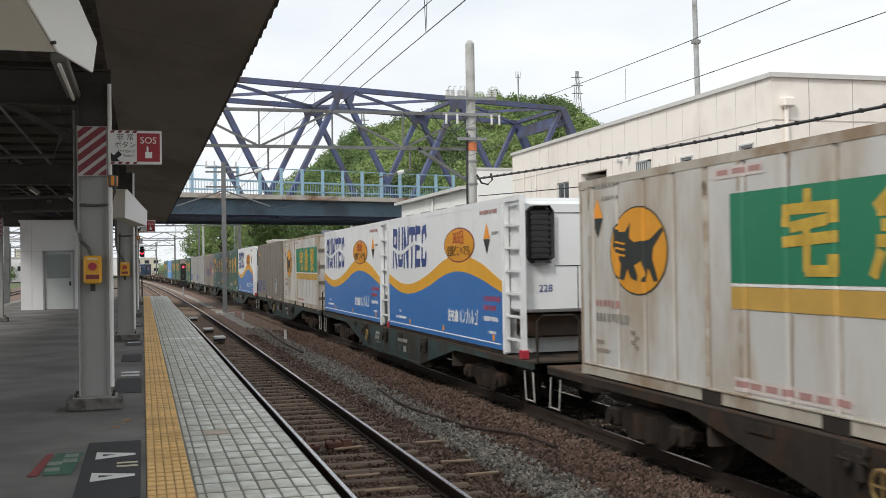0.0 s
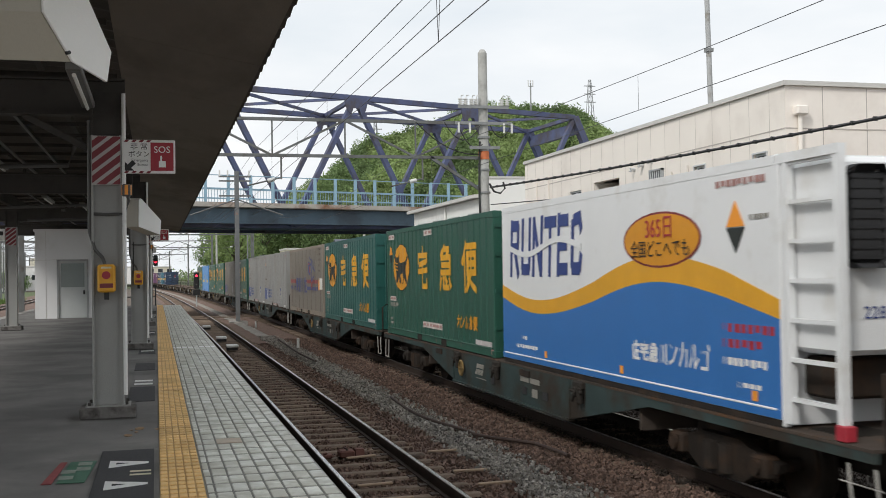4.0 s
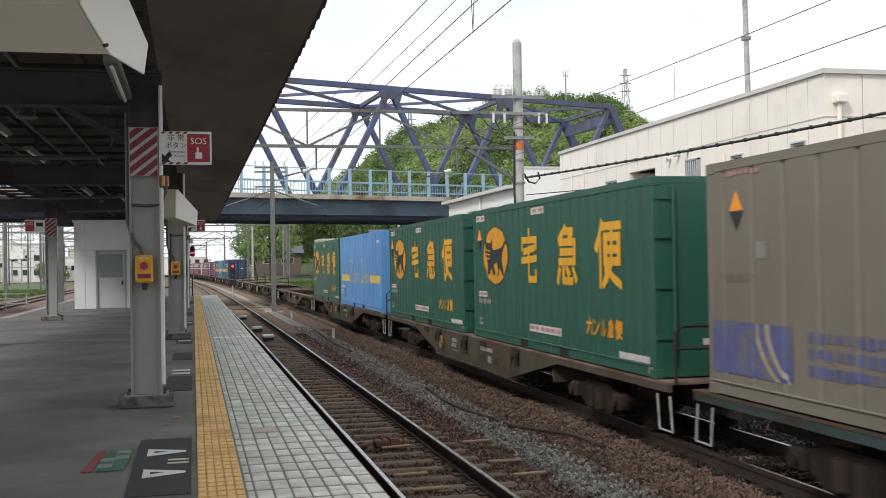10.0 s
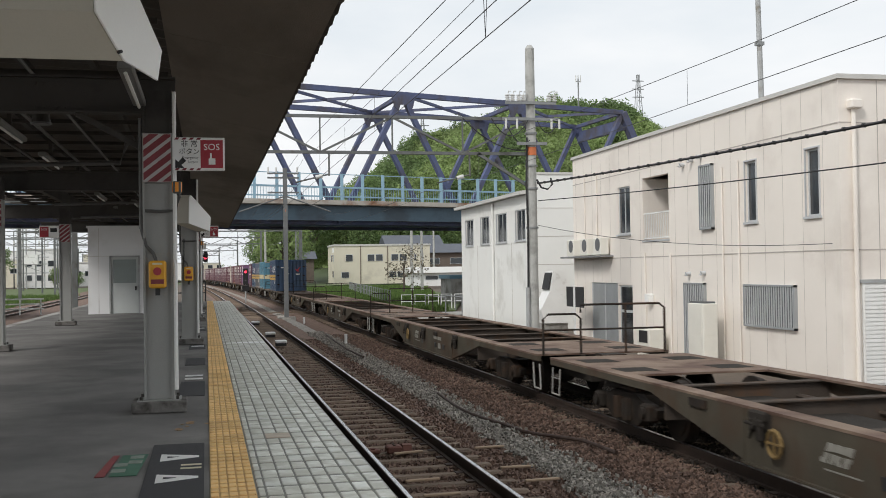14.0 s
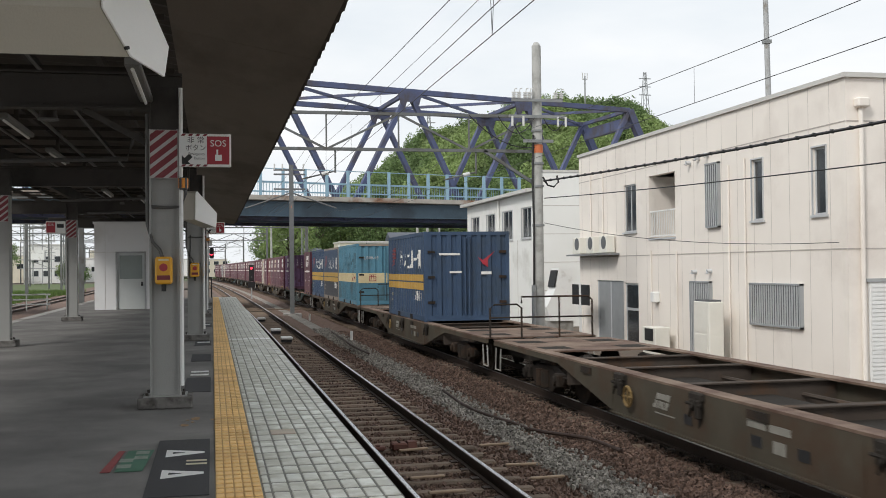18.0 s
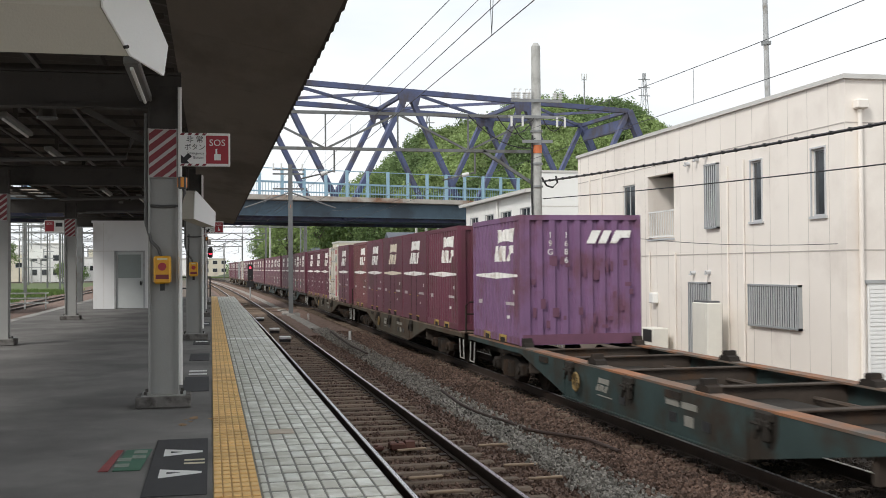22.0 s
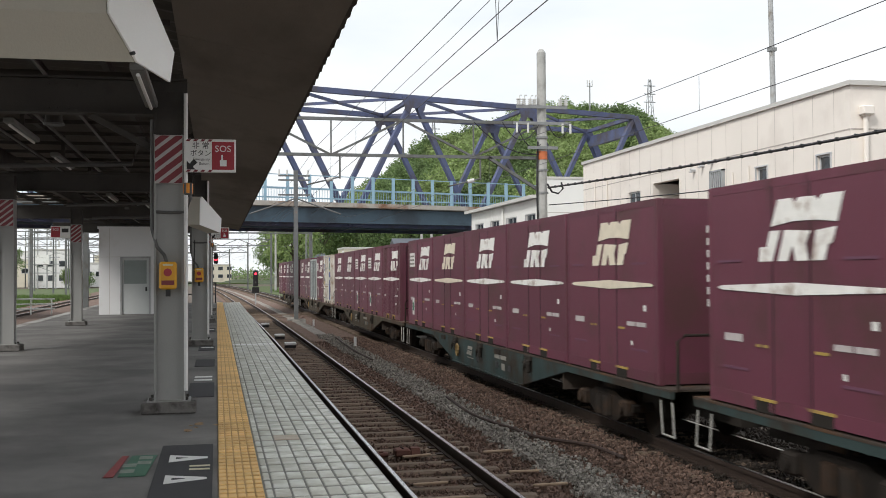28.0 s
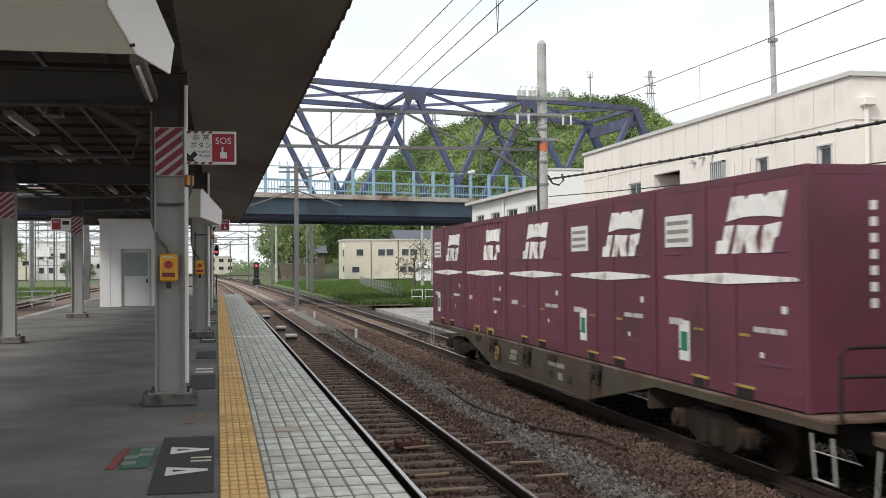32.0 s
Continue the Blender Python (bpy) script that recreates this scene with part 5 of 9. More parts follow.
# ---- gantry across the tracks at the concrete pole ----
def gantry(y, x0, x1, z0, z1, name_label, posts=True, sec=0.09, detail=True):
    g = thing("overhead_line_gantry", 0, y, 0, label=name_label, category="gantry", group="overhead line gantries")
    for z in (z0, z1):
        Geo().beam((x0, 0, z), (x1, 0, z), sec, sec).done("chord", gantry_steel, g)
    n = max(3, int((x1 - x0) / 2.1))
    for k in range(n):
        a, b = x0 + (x1 - x0) * k / n, x0 + (x1 - x0) * (k + 1) / n
        Geo().beam((a, 0, z0 if k % 2 else z1), (b, 0, z1 if k % 2 else z0), sec * 0.7, sec * 0.7).done("brace", gantry_steel, g)
        if detail:
            Geo().beam((a, 0, z0), (a, 0, z1), sec * 0.5, sec * 0.5).done("upright", gantry_steel, g)
    if posts:
        for x in (x0, x1):
            Geo().beam((x, 0, -1.4), (x, 0, z1 + 0.9), 0.26, 0.26, up=(0, 1, 0)).done("post", gantry_steel, g)
    for x in (NEAR_TRACK, TRAIN_TRACK):
        xx = x + bend(y)
        if x0 < xx < x1:
            Geo().tube([(xx + 0.9, 0, z0), (xx + 0.9, 0, 4.25)], 0.03, 6).done("drop_arm", gantry_steel, g)
            Geo().tube([(xx + 0.9, 0, 4.3), (xx - 0.1, 0, 4.05)], 0.025, 6).done("registration_arm", gantry_steel, g)
            Geo().tube([(xx + 0.5, 0, 4.2), (xx + 0.7, 0, 4.25)], 0.06, 8).done("insulator", insulator, g)
    return g


gantry(31.6, -7.5, 9.8, 4.95, 6.02, "grey steel lattice gantry over the tracks", posts=False)
hk = thing("gantry_strut", 9.8, 31.6, 0, label="slanting steel strut at the pole", category="strut")
Geo().beam((-0.1, 0, 3.95), (-1.7, 0, 4.95), 0.09, 0.09).done("strut", gantry_steel, hk)
for y, x0, x1 in ((104, -16, 9.5), (150, -18, 9), (195, -20, 8.5), (245, -22, 8), (300, -24, 7)):
    gantry(y, x0 + bend(y), x1 + bend(y), 5.4, 6.3, "distant grey overhead line gantry", sec=0.12, detail=False)

# ---- wires ----
def cable(name, pts, r, material=None, label="overhead line wire above the track"):
    w = thing(name, 0, 0, 0, label=label, category="wire", group="overhead wires")
    Geo().tube(pts, r, 5).done("strand", material or wire, w)
    return w


def sagged(a, b, sag, n=10):
    a, b = Vector(a), Vector(b)
    return [a.lerp(b, k / n) - Vector((0, 0, 4 * sag * (k / n) * (1 - k / n))) for k in range(n + 1)]


for x in (NEAR_TRACK + 0.15, TRAIN_TRACK):
    cable("contact_wire", [(x + bend(y), y, 3.80) for y in (-20, 0, 12, 31.6, 62, 104, 150, 195, 245, 300)], 0.0055)
    pts = []
    sup = [-18, 31.6, 62, 104, 150, 195, 245, 300]
    for a, b in zip(sup, sup[1:]):
        L = b - a
        pts += [Vector((x + bend(a + L * k / 8), a + L * k / 8, 4.75 - 4 * 0.47 * (k / 8) * (1 - k / 8))) for k in range(8)]
    cable("catenary_wire", pts, 0.004 if x < 4 else 0.0055)
    for y in (-3, 2, 7, 14.6, 18, 22, 27, 36, 41, 46, 51, 56):
        q = min(pts, key=lambda p: abs(p.y - y))
        if x > 4 or y != 14.6:
            cable("dropper_wire", [(x + bend(y), y, 3.8), (x + bend(y), y, q.z)], 0.003)
# the platform track's second contact wire and its upper messenger
x = NEAR_TRACK + 0.15
cable("contact_wire", [(x + bend(y), y, 4.06 + 0.002 * y) for y in (-20, 0, 12, 31.6, 62, 104, 150, 245)], 0.0055)
cable("messenger_wire", [(x, y, 4.34 + 0.0246 * y) for y in (-20, 0, 12, 22, 31.6)] + sagged((x, 32, 5.1), (x + bend(104), 104, 5.2), 0.5) + sagged((x + bend(105), 105, 5.2), (x + bend(195), 195, 5.2), 0.6), 0.006)
cable("dropper_wire", [(x, 10.6, 3.8), (x - 0.02, 10.6, 4.4)], 0.004)
cable("dropper_wire", [(x, 10.6, 3.8), (x + 0.03, 10.6, 4.4)], 0.004)
for k, dx in enumerate((-9.0, -6.2, -3.2, 1.4, 3.6, 9.2)):
    cable("feeder_wire", [(x + dx + bend(y), y, 5.1 + 0.35 * (k % 3)) for y in (58, 104, 150, 195, 245, 300)], 0.012)
bc = cable("twisted_cable", sagged((9.95, 31.4, 4.03), (11.2, 8, 3.72), 0.1, 16), 0.028, dark_rubber, "thick black twisted cable between poles")
ring = None
for k in range(44):
    f = k / 44
    p = Vector((9.95, 31.4, 4.03)).lerp(Vector((11.2, 8, 3.72)), f) - Vector((0, 0, 0.4 * f * (1 - f)))
    if ring is None:
        ring = Geo().tube([(0, -0.03, 0), (0, 0.03, 0.01)], 0.042, 6).done("cable_ring", dark_rubber, bc)
        ring.matrix_basis = Matrix.Translation(p)
    else:
        clone(ring, bc, Matrix.Translation(p))
cable("drop_cable", sagged((9.95, 31.4, 3.5), (13.2, 8, 3.25), 0.12, 12), 0.014, dark_rubber, "thin black drop cable to the building")
cable("drop_cable", sagged((9.95, 31.5, 2.75), (14.15, 22.3, 1.9), 0.25, 10), 0.008, dark_rubber, "thin grey drop cable to the building")
tp = thing("street_pole", 30.6, 55, -1.4, label="tall dark steel pole behind the building", category="pole")
Geo().tube([(0.25, 0, 0), (-0.15, 0, 24)], 0.19, 10, 0.13).done("shaft", steel_grey, tp)
Geo().box(-0.2, 0.2, -0.2, 0.2, 15.2, 15.4).done("band", galvanised, tp)

# ---- beyond the freight line, to the right ----
grass_leaf = leaf("grass_leaf", (0.10, 0.16, 0.04), vary=0.4, scale=0.5, fine=6, island=0.4)
grass_soil = mat("grass_soil", (0.085, 0.115, 0.04), 0.95, vary=0.4, scale=0.5, fine=12, bump=0.3)
cream_wall = mat("cream_wall", (0.62, 0.58, 0.47), 0.75, vary=0.08, scale=0.4, dirt=(0.5, 0.46, 0.38), dirt_amt=0.2)
tile_roof = mat("tile_roof", (0.09, 0.10, 0.12), 0.6, vary=0.2, scale=1.0)
timber_wall = mat("timber_wall", (0.14, 0.11, 0.09), 0.8, vary=0.3, scale=1.5)
bark = mat("bark", (0.09, 0.07, 0.055), 0.9, vary=0.3, scale=3)
blossom = mat("blossom", (0.16, 0.14, 0.10), 0.85, vary=0.4, scale=0.5, bump=0.0, island=0.4)


def patch(name, poly, z, material, label):
    return tagged(Geo().prism(poly, "z", z - 0.2, z).done(name, material), label, "ground", kind="structure")


patch("grass_bank", [(9.6, 66.9), (15.5, 67), (24, 100), (40, 240), (9.6 + bend(240), 240)], -1.16, grass_soil, "grassy ground beside the freight line")
patch("concrete_yard", [(9.4, 43), (14.0, 43), (14.0, 61), (22, 66.2), (9.6, 66.2)], -1.22, concrete, "pale concrete yard beside the annex")


def grass(name, label, spots, h0, h1, material, seed, blades=5):
    rnd = random.Random(seed)
    vs, fs = [], []
    for x, y, z in spots:
        for _ in range(blades):
            h, a = rnd.uniform(h0, h1), rnd.uniform(0, 6.28)
            w = h * 0.16
            bx, by = x + rnd.uniform(-0.2, 0.2), y + rnd.uniform(-0.2, 0.2)
            lean = Vector((rnd.uniform(-0.4, 0.4), rnd.uniform(-0.4, 0.4), 1)) * h
            n = len(vs)
            dx, dy = math.cos(a) * w, math.sin(a) * w
            vs += [(bx - dx, by - dy, z), (bx + dx, by + dy, z), (bx + lean.x, by + lean.y, z + lean.z)]
            fs.append((n, n + 1, n + 2))
    me = bpy.data.meshes.new(name)
    me.from_pydata(vs, [], fs)
    me.materials.append(material)
    return tagged(new(name, me), label, "grass", kind="stuff")


rnd = random.Random(21)
spots = []
for _ in range(9000):
    y = 67 + 110 * rnd.random() ** 1.6
    x = rnd.uniform(9.5, 15 + (y - 67) * 0.2)
    spots.append((x + bend(y) * 0.5, y, -1.17))
grass("wild_grass", "green grass beside the freight line", spots, 0.12, 0.42, grass_leaf, 3, 6)
grass("wild_grass", "weeds along the side tracks", [(rnd.uniform(-26, -15.5), 30 + 110 * rnd.random(), -1.3) for _ in range(6000)], 0.2, 0.6, grass_leaf, 4, 5)


def house(name, x, y, w, d, z0, h, wall, roof, label, windows=(), flat=True, turn=0, roof_h=1.8):
    b = thing(name, x, y, z0, turn, label=label, category="building")
    Geo().box(0, w, 0, d, 0, h).done("wall", wall, b)
    if flat:
        Geo().box(-0.15, w + 0.15, -0.15, d + 0.15, h, h + 0.3).done("roof", roof, b)
    else:
        Geo().prism([(-0.7, h), (d + 0.7, h), (d / 2, h + roof_h)], "x", -0.6, w + 0.6).done("roof", roof, b)
    for face, a, c, z, hh in windows:
        if face == "front":
            f = Geo().box(a, c, -0.06, 0.02, z, z + hh).done("window", alu, b)
            Geo().box(a + 0.07, c - 0.07, -0.075, -0.06, z + 0.07, z + hh - 0.07).done("pane", window_glass, f)
        else:
            f = Geo().box(-0.06, 0.02, a, c, z, z + hh).done("window", alu, b)
            Geo().box(-0.075, -0.06, a + 0.07, c - 0.07, z + 0.07, z + hh - 0.07).done("pane", window_glass, f)
    return b


ob = house("office_building", 22.2, 190, 17.3, 10, -0.9, 6.8, cream_wall, roof_metal, "cream two-storey office beyond the railway bridge",
           [("front", a, a + w, z, 1.25) for z in (4.05,) for a, w in ((2.0, 1.3), (5.9, 1.3), (7.4, 1.3), (10.2, 1.3), (11.7, 1.3), (14.4, 0.4), (15.8, 0.3))] + [("front", a, a + w, 1.1, 1.1) for a, w in ((1.2, 1.4), (9.8, 1.3), (11.3, 1.3))] + [("side", 1.0, 2.2, 4.0, 1.3), ("side", 3.6, 4.6, 4.0, 1.3), ("side", 1.0, 2.6, 1.2, 1.2)])
Geo().box(-0.02, 0.0, 0.5, 3.5, 5.7, 6.5).done("name_board", white_paint, ob)
for a in (4.6, 9.5, 13.6):
    Geo().box(a, a + 0.12, -0.1, 0.0, 0, 6.8).done("rainwater_pipe", timber_wall, ob)
house("old_house", 40.5, 200, 9, 8, -0.5, 5.2, timber_wall, tile_roof, "old house with grey tiled roof among trees", [("front", 1, 3, 3.0, 1.2), ("front", 5, 7.5, 3.0, 1.2)], flat=False)
house("old_house", 36, 215, 11, 8, 0.0, 6.5, timber_wall, tile_roof, "timber house with wide grey tiled roof", [("front", 2, 5, 4.2, 1.2), ("front", 6.5, 9, 4.2, 1.2)], flat=False, roof_h=2.2)
house("shed", 30.5, 160, 9, 6, -1.0, 2.0, white_paint, roof_metal, "low white shed with pale roof", [("front", 2, 4, 0.9, 0.7)], flat=False, roof_h=0.9)
house("old_house", 12.0, 215, 9, 7, -0.6, 4.6, timber_wall, tile_roof, "dark house with slate-blue roof behind the line", [("front", 1.5, 4, 2.6, 1.2), ("front", 5, 7.5, 2.6, 1.2)], flat=False, roof_h=1.6)
house("store_shed", 19.2, 84, 4.2, 4, -1.2, 1.9, concrete, mat("blue_sheet", (0.12, 0.25, 0.33), 0.5, vary=0.2), "concrete store with blue sheet roof", [], flat=True)


def tree(name, x, y, z, h, r, label, leaf, seed, clumps=26, n=46):
    rnd = random.Random(seed)
    t = thing(name, x, y, z, label=label, category="tree")
    g = Geo().tube([(0, 0, 0), (0.05 * h * rnd.uniform(-1, 1), 0, h * 0.35), (0, 0.03 * h, h * 0.7)], h * 0.035, 8, h * 0.012)
    g.done("trunk", bark, t)
    lb = Geo()
    vs, fs = [], []
    for k in range(clumps):
        a, q = rnd.uniform(0, 6.28), rnd.uniform(0.1, 1) ** 0.5
        zz = h * rnd.uniform(0.35, 1.0)
        rr = r * q * (1.0 - 0.55 * abs(zz / h - 0.6))
        c = Vector((math.cos(a) * rr, math.sin(a) * rr, zz))
        if k % 3 == 0:
            lb.tube([(0, 0, h * 0.3 + 0.3 * (zz - h * 0.3)), c], h * 0.012, 5, h * 0.004)
        leaf_ball(vs, fs, c, r * rnd.uniform(0.28, 0.48), rnd, int(n * 3), 0.95)
    lb.done("limb", bark, t)
    me = bpy.data.meshes.new("crown")
    me.from_pydata(vs, [], fs)
    me.materials.append(leaf)
    cr = new("crown", me)
    cr.parent = t
    return t


tree("flowering_shrub", 21.5, 118, -1.2, 4.6, 2.6, "sparse flowering shrub by the fence", blossom, 5, 16, 12)
for k, (x, y, h, r) in enumerate(((12.5, 180, 11, 4.5), (11.5, 205, 11, 4), (15, 235, 14, 6), (22, 232, 15, 6), (28, 238, 14, 6), (34, 235, 16, 6.5), (41, 240, 15, 6), (48, 236, 16, 7), (56, 242, 15, 6), (64, 240, 16, 7))):
    tree("broadleaf_tree", x, y, -1.0, h, r, "green broadleaf tree behind the houses", (leaf_mid, leaf_dark)[k % 2], 30 + k, 30, 60)

fen = thing("mesh_fence", 0, 0, -1.2, label="low green wire fence beside the grass", category="fence")
for k in range(26):
    x, y = 13.2 + 0.22 * k, 78 + 2.6 * k
    Geo().box(x - 0.04, x + 0.04, y - 0.04, y + 0.04, 0, 1.2).done("post", galvanised, fen)
for z in (0.3, 0.75, 1.15):
    Geo().beam((13.2, 78, z), (13.2 + 0.22 * 25, 78 + 65, z), 0.03, 0.03).done("wire", galvanised, fen)
gr = thing("crossing_railing", 12.6, 70, -1.2, label="white tubular railings by the crossing path", category="railing")
for k in range(5):
    x = 0.9 * k
    for z in (0.55, 1.0):
        Geo().tube([(x, 0, 0), (x, 0, z), (x + 0.7, 0, z), (x + 0.7, 0, 0)], 0.035, 6).done("hoop", white_paint, gr)
for k in range(3):
    Geo().tube([(1.2 + k, -8, 0), (1.2 + k, -8, 1.0), (1.2 + k, -2, 1.0), (1.2 + k, -2, 0)], 0.04, 6).done("hoop", galvanised, gr)
for x, y, h, lab in ((23.8, 125, 8.0, "concrete utility pole behind the fence"), (25.2, 126, 8.5, "concrete utility pole behind the fence"), (9.3, 128, 8.0, "concrete line pole beside the track"), (8.8, 165, 8.5, "concrete line pole beside the track"), (36, 170, 10, "concrete utility pole among houses")):
    u = thing("utility_pole", x, y, -1.2, label=lab, category="pole", group="utility poles")
    Geo().tube([(0, 0, 0), (0, 0, h + 2)], 0.19, 10, 0.13).done("shaft", pole_concrete, u)
    Geo().beam((-0.9, 0, h + 1.4), (0.9, 0, h + 1.4), 0.1, 0.1).done("crossarm", galvanised, u)
lp = thing("lattice_pole", 9.4, 112, -1.2, label="slim grey lattice mast beside the track", category="pole")
for sx in (-0.3, 0.3):
    for sy in (-0.3, 0.3):
        Geo().beam((sx, sy, 0), (sx, sy, 8.5), 0.07, 0.07, up=(0, 1, 0)).done("leg", galvanised, lp)
for k in range(14):
    z = 0.6 * k
    Geo().beam((-0.3, -0.3, z), (0.3, -0.3, z + 0.6), 0.04, 0.04).done("lacing", galvanised, lp)
    Geo().beam((0.3, -0.3, z), (-0.3, -0.3, z + 0.6), 0.04, 0.04).done("lacing", galvanised, lp)


def pylon(x, y, z, h, label):
    p = thing("transmission_tower", x, y, z, label=label, category="tower")
    w = lambda t: h * (0.055 * (1 - t) + 0.012)
    for sx in (-1, 1):
        for sy in (-1, 1):
            Geo().beam((sx * w(0), sy * w(0), 0), (sx * w(1), sy * w(1), h), h * 0.006, h * 0.006, up=(0, 1, 0)).done("leg", galvanised, p)
    for k in range(8):
        a, b = k / 8, (k + 1) / 8
        for s in (-1, 1):
            Geo().beam((-s * w(a), -w(a), a * h), (s * w(b), -w(b), b * h), h * 0.0035, h * 0.0035).done("brace", galvanised, p)
    for t in (0.72, 0.82, 0.92):
        Geo().beam((-h * 0.075, 0, h * t), (h * 0.075, 0, h * t), h * 0.006, h * 0.01).done("crossarm", galvanised, p)
    return p


pylon(177.5, 420, 48, 34, "distant steel transmission tower on the hill")
pylon(78.0, 385, 25, 32, "distant steel transmission tower behind the bridge")
an = thing("antenna_mast", 116.9, 325, 50, label="thin antenna mast on the hilltop", category="mast")
Geo().tube([(0, 0, 0), (0, 0, 12)], 0.22, 6).done("mast", galvanised, an)
for x in (-0.8, 0, 0.8):
    Geo().tube([(x, 0, 10.8), (x, 0, 13)], 0.16, 6).done("antenna", insulator, an)
Geo().beam((-0.9, 0, 11), (0.9, 0, 11), 0.2, 0.2).done("arm", galvanised, an)

# ---- left of the platform ----
tagged(strip("ballast_bed", -16.5, -6.2, -8, 300, -1.14, ballast_brown, seed=9), "brown ballast of the side tracks")
for x in (-8.4, -12.6):
    track("side_track", x, 10, 300, "rails of a side track behind the platform", 12)
bar = thing("low_barrier", -12.7, 75, -1.15, label="white tubular barrier beside the side tracks", category="barrier")
for z in (0.4, 0.72, 1.05):
    Geo().tube([(-2.2, 0, z), (2.2, 0, z)], 0.05, 8).done("rail", white_paint, bar)
for x in (-2.0, -0.7, 0.7, 2.0):
    Geo().tube([(x, 0, 0), (x, 0, 1.05)], 0.05, 8).done("post", white_paint, bar)
patch("grass_verge", [(-60, 20), (-15.6, 20), (-15.6, 230), (-90, 230)], -1.2, grass_soil, "grassy verge beside the side tracks")
house("depot_building", -39, 246, 7.5, 12, -1.2, 8.2, white_paint, roof_metal, "white depot building beyond the side tracks", [("front", 0.8 + 2.3 * k, 2.2 + 2.3 * k, z, 1.3) for k in range(3) for z in (1.5, 4.6)])
house("depot_building", -48, 262, 9, 10, -1.2, 6.2, cream_wall, roof_metal, "low cream building beyond the side tracks", [("front", 1.5 + 2.5 * k, 3.0 + 2.5 * k, 3.2, 1.2) for k in range(3)])
house("depot_building", -31, 262, 10, 10, -1.2, 5.4, white_paint, roof_metal, "long white shed beyond the side tracks", [("front", 1.0 + 2.4 * k, 2.6 + 2.4 * k, 2.4, 1.2) for k in range(3)])
sub = thing("substation_frame", -34.6, 230, -1.2, label="grey steel substation frame with platforms", category="steel frame")
for x in (-2.6, -0.9, 0.9, 2.6):
    Geo().beam((x, 0, 0), (x, 0, 14), 0.22, 0.22, up=(0, 1, 0)).done("post", steel_grey, sub)
for z in (3.2, 5.0, 6.4, 8.6, 10.4, 12.2, 13.6):
    Geo().beam((-3.4, 0, z), (3.4, 0, z), 0.18, 0.18).done("beam", steel_grey, sub)
for k in range(5):
    Geo().beam((-2.6 if k % 2 else 2.6, 0, 3.2 + 2 * k), (2.6 if k % 2 else -2.6, 0, 5.2 + 2 * k), 0.12, 0.12).done("brace", steel_grey, sub)
Geo().box(-1.4, 1.4, -1, 1, 5.0, 6.9).done("transformer", white_paint, sub)
Geo().box(-2.2, 2.2, -1.2, 1.2, 4.85, 5.0).done("platform", column_paint, sub)
for x in (-3.2, -1.6, 1.6, 3.2):
    Geo().tube([(x, 0, 8.7), (x, 0, 9.7)], 0.18, 8).done("insulator", insulator, sub)
for k, (x, y, h, r) in enumerate(((-42.5, 236, 8, 3.0), (-46.5, 240, 8.5, 3.2), (-51, 238, 7, 3), (-29.5, 236, 3.4, 2.2), (-26.5, 230, 2.8, 2.0))):
    tree("broadleaf_tree", x, y, -1.2, h, r, "dense green tree beside the depot", (leaf_dark, leaf_mid)[k % 2], 77 + k, 34, 60)
for x, y, h in ((-15.5, 62, 9), (-17, 78, 9.5), (-20.7, 120, 9), (-14.8, 118, 9), (-14.2, 48, 8.5), (-39.5, 240, 12), (-31.4, 200, 11), (-24, 170, 10), (-19, 150, 10), (-27, 210, 11)):
    u = thing("utility_pole", x, y, -1.2, label="slender steel line pole beside the side tracks", category="pole", group="utility poles")
    Geo().tube([(0, 0, 0), (0, 0, h)], 0.14, 8, 0.1).done("shaft", gantry_steel, u)
    Geo().beam((-1.4, 0, h - 0.8), (1.4, 0, h - 0.8), 0.09, 0.09).done("crossarm", gantry_steel, u)
for y, a, b in ((122, -27, -8), (165, -34, -9), (215, -42, -10)):
    gantry(y, a, b, 5.6 + y * 0.008, 6.6 + y * 0.008, "distant grey gantry over the yard tracks", sec=0.13, detail=False)
for k in range(7):
    x = -9 - 2.1 * k
    cable("yard_wire", [(x - 0.05 * (y - 40), y, 4.6 + 0.4 * (k % 3)) for y in (40, 84, 122, 165, 215, 260)], 0.014)
for y in (58, 84):
    gantry(y, -15.5, -6.6, 5.2, 6.2, "grey gantry over the side tracks", sec=0.1, detail=False)
# distance ahead
tagged(patch("far_field", [(-120, 320), (60, 320), (60, 330), (-120, 330)], -1.0, grass_soil, "far ground"), "grass far beyond the tracks", "ground")
for k, (x, w, h) in enumerate(((-60, 16, 7), (-38, 12, 9), (-22, 14, 6), (-4, 9, 6), (-78, 14, 11))):
    house("far_building", x, 345 + 12 * k, w, 10, -1.2, h, (white_paint, cream_wall)[k % 2], roof_metal, "distant pale building at the end of the tracks", [("front", 1.5 + 3 * j, 3.2 + 3 * j, z, 1.3) for j in range(3) for z in (1.5, 4.2)])
rnd = random.Random(4)
forest("far_woods", "distant line of trees at the horizon", [(rnd.uniform(-300, 30), rnd.uniform(430, 540), rnd.uniform(-2, 0)) for _ in range(900)], 2, 4, 30, leaf_dark, 8)

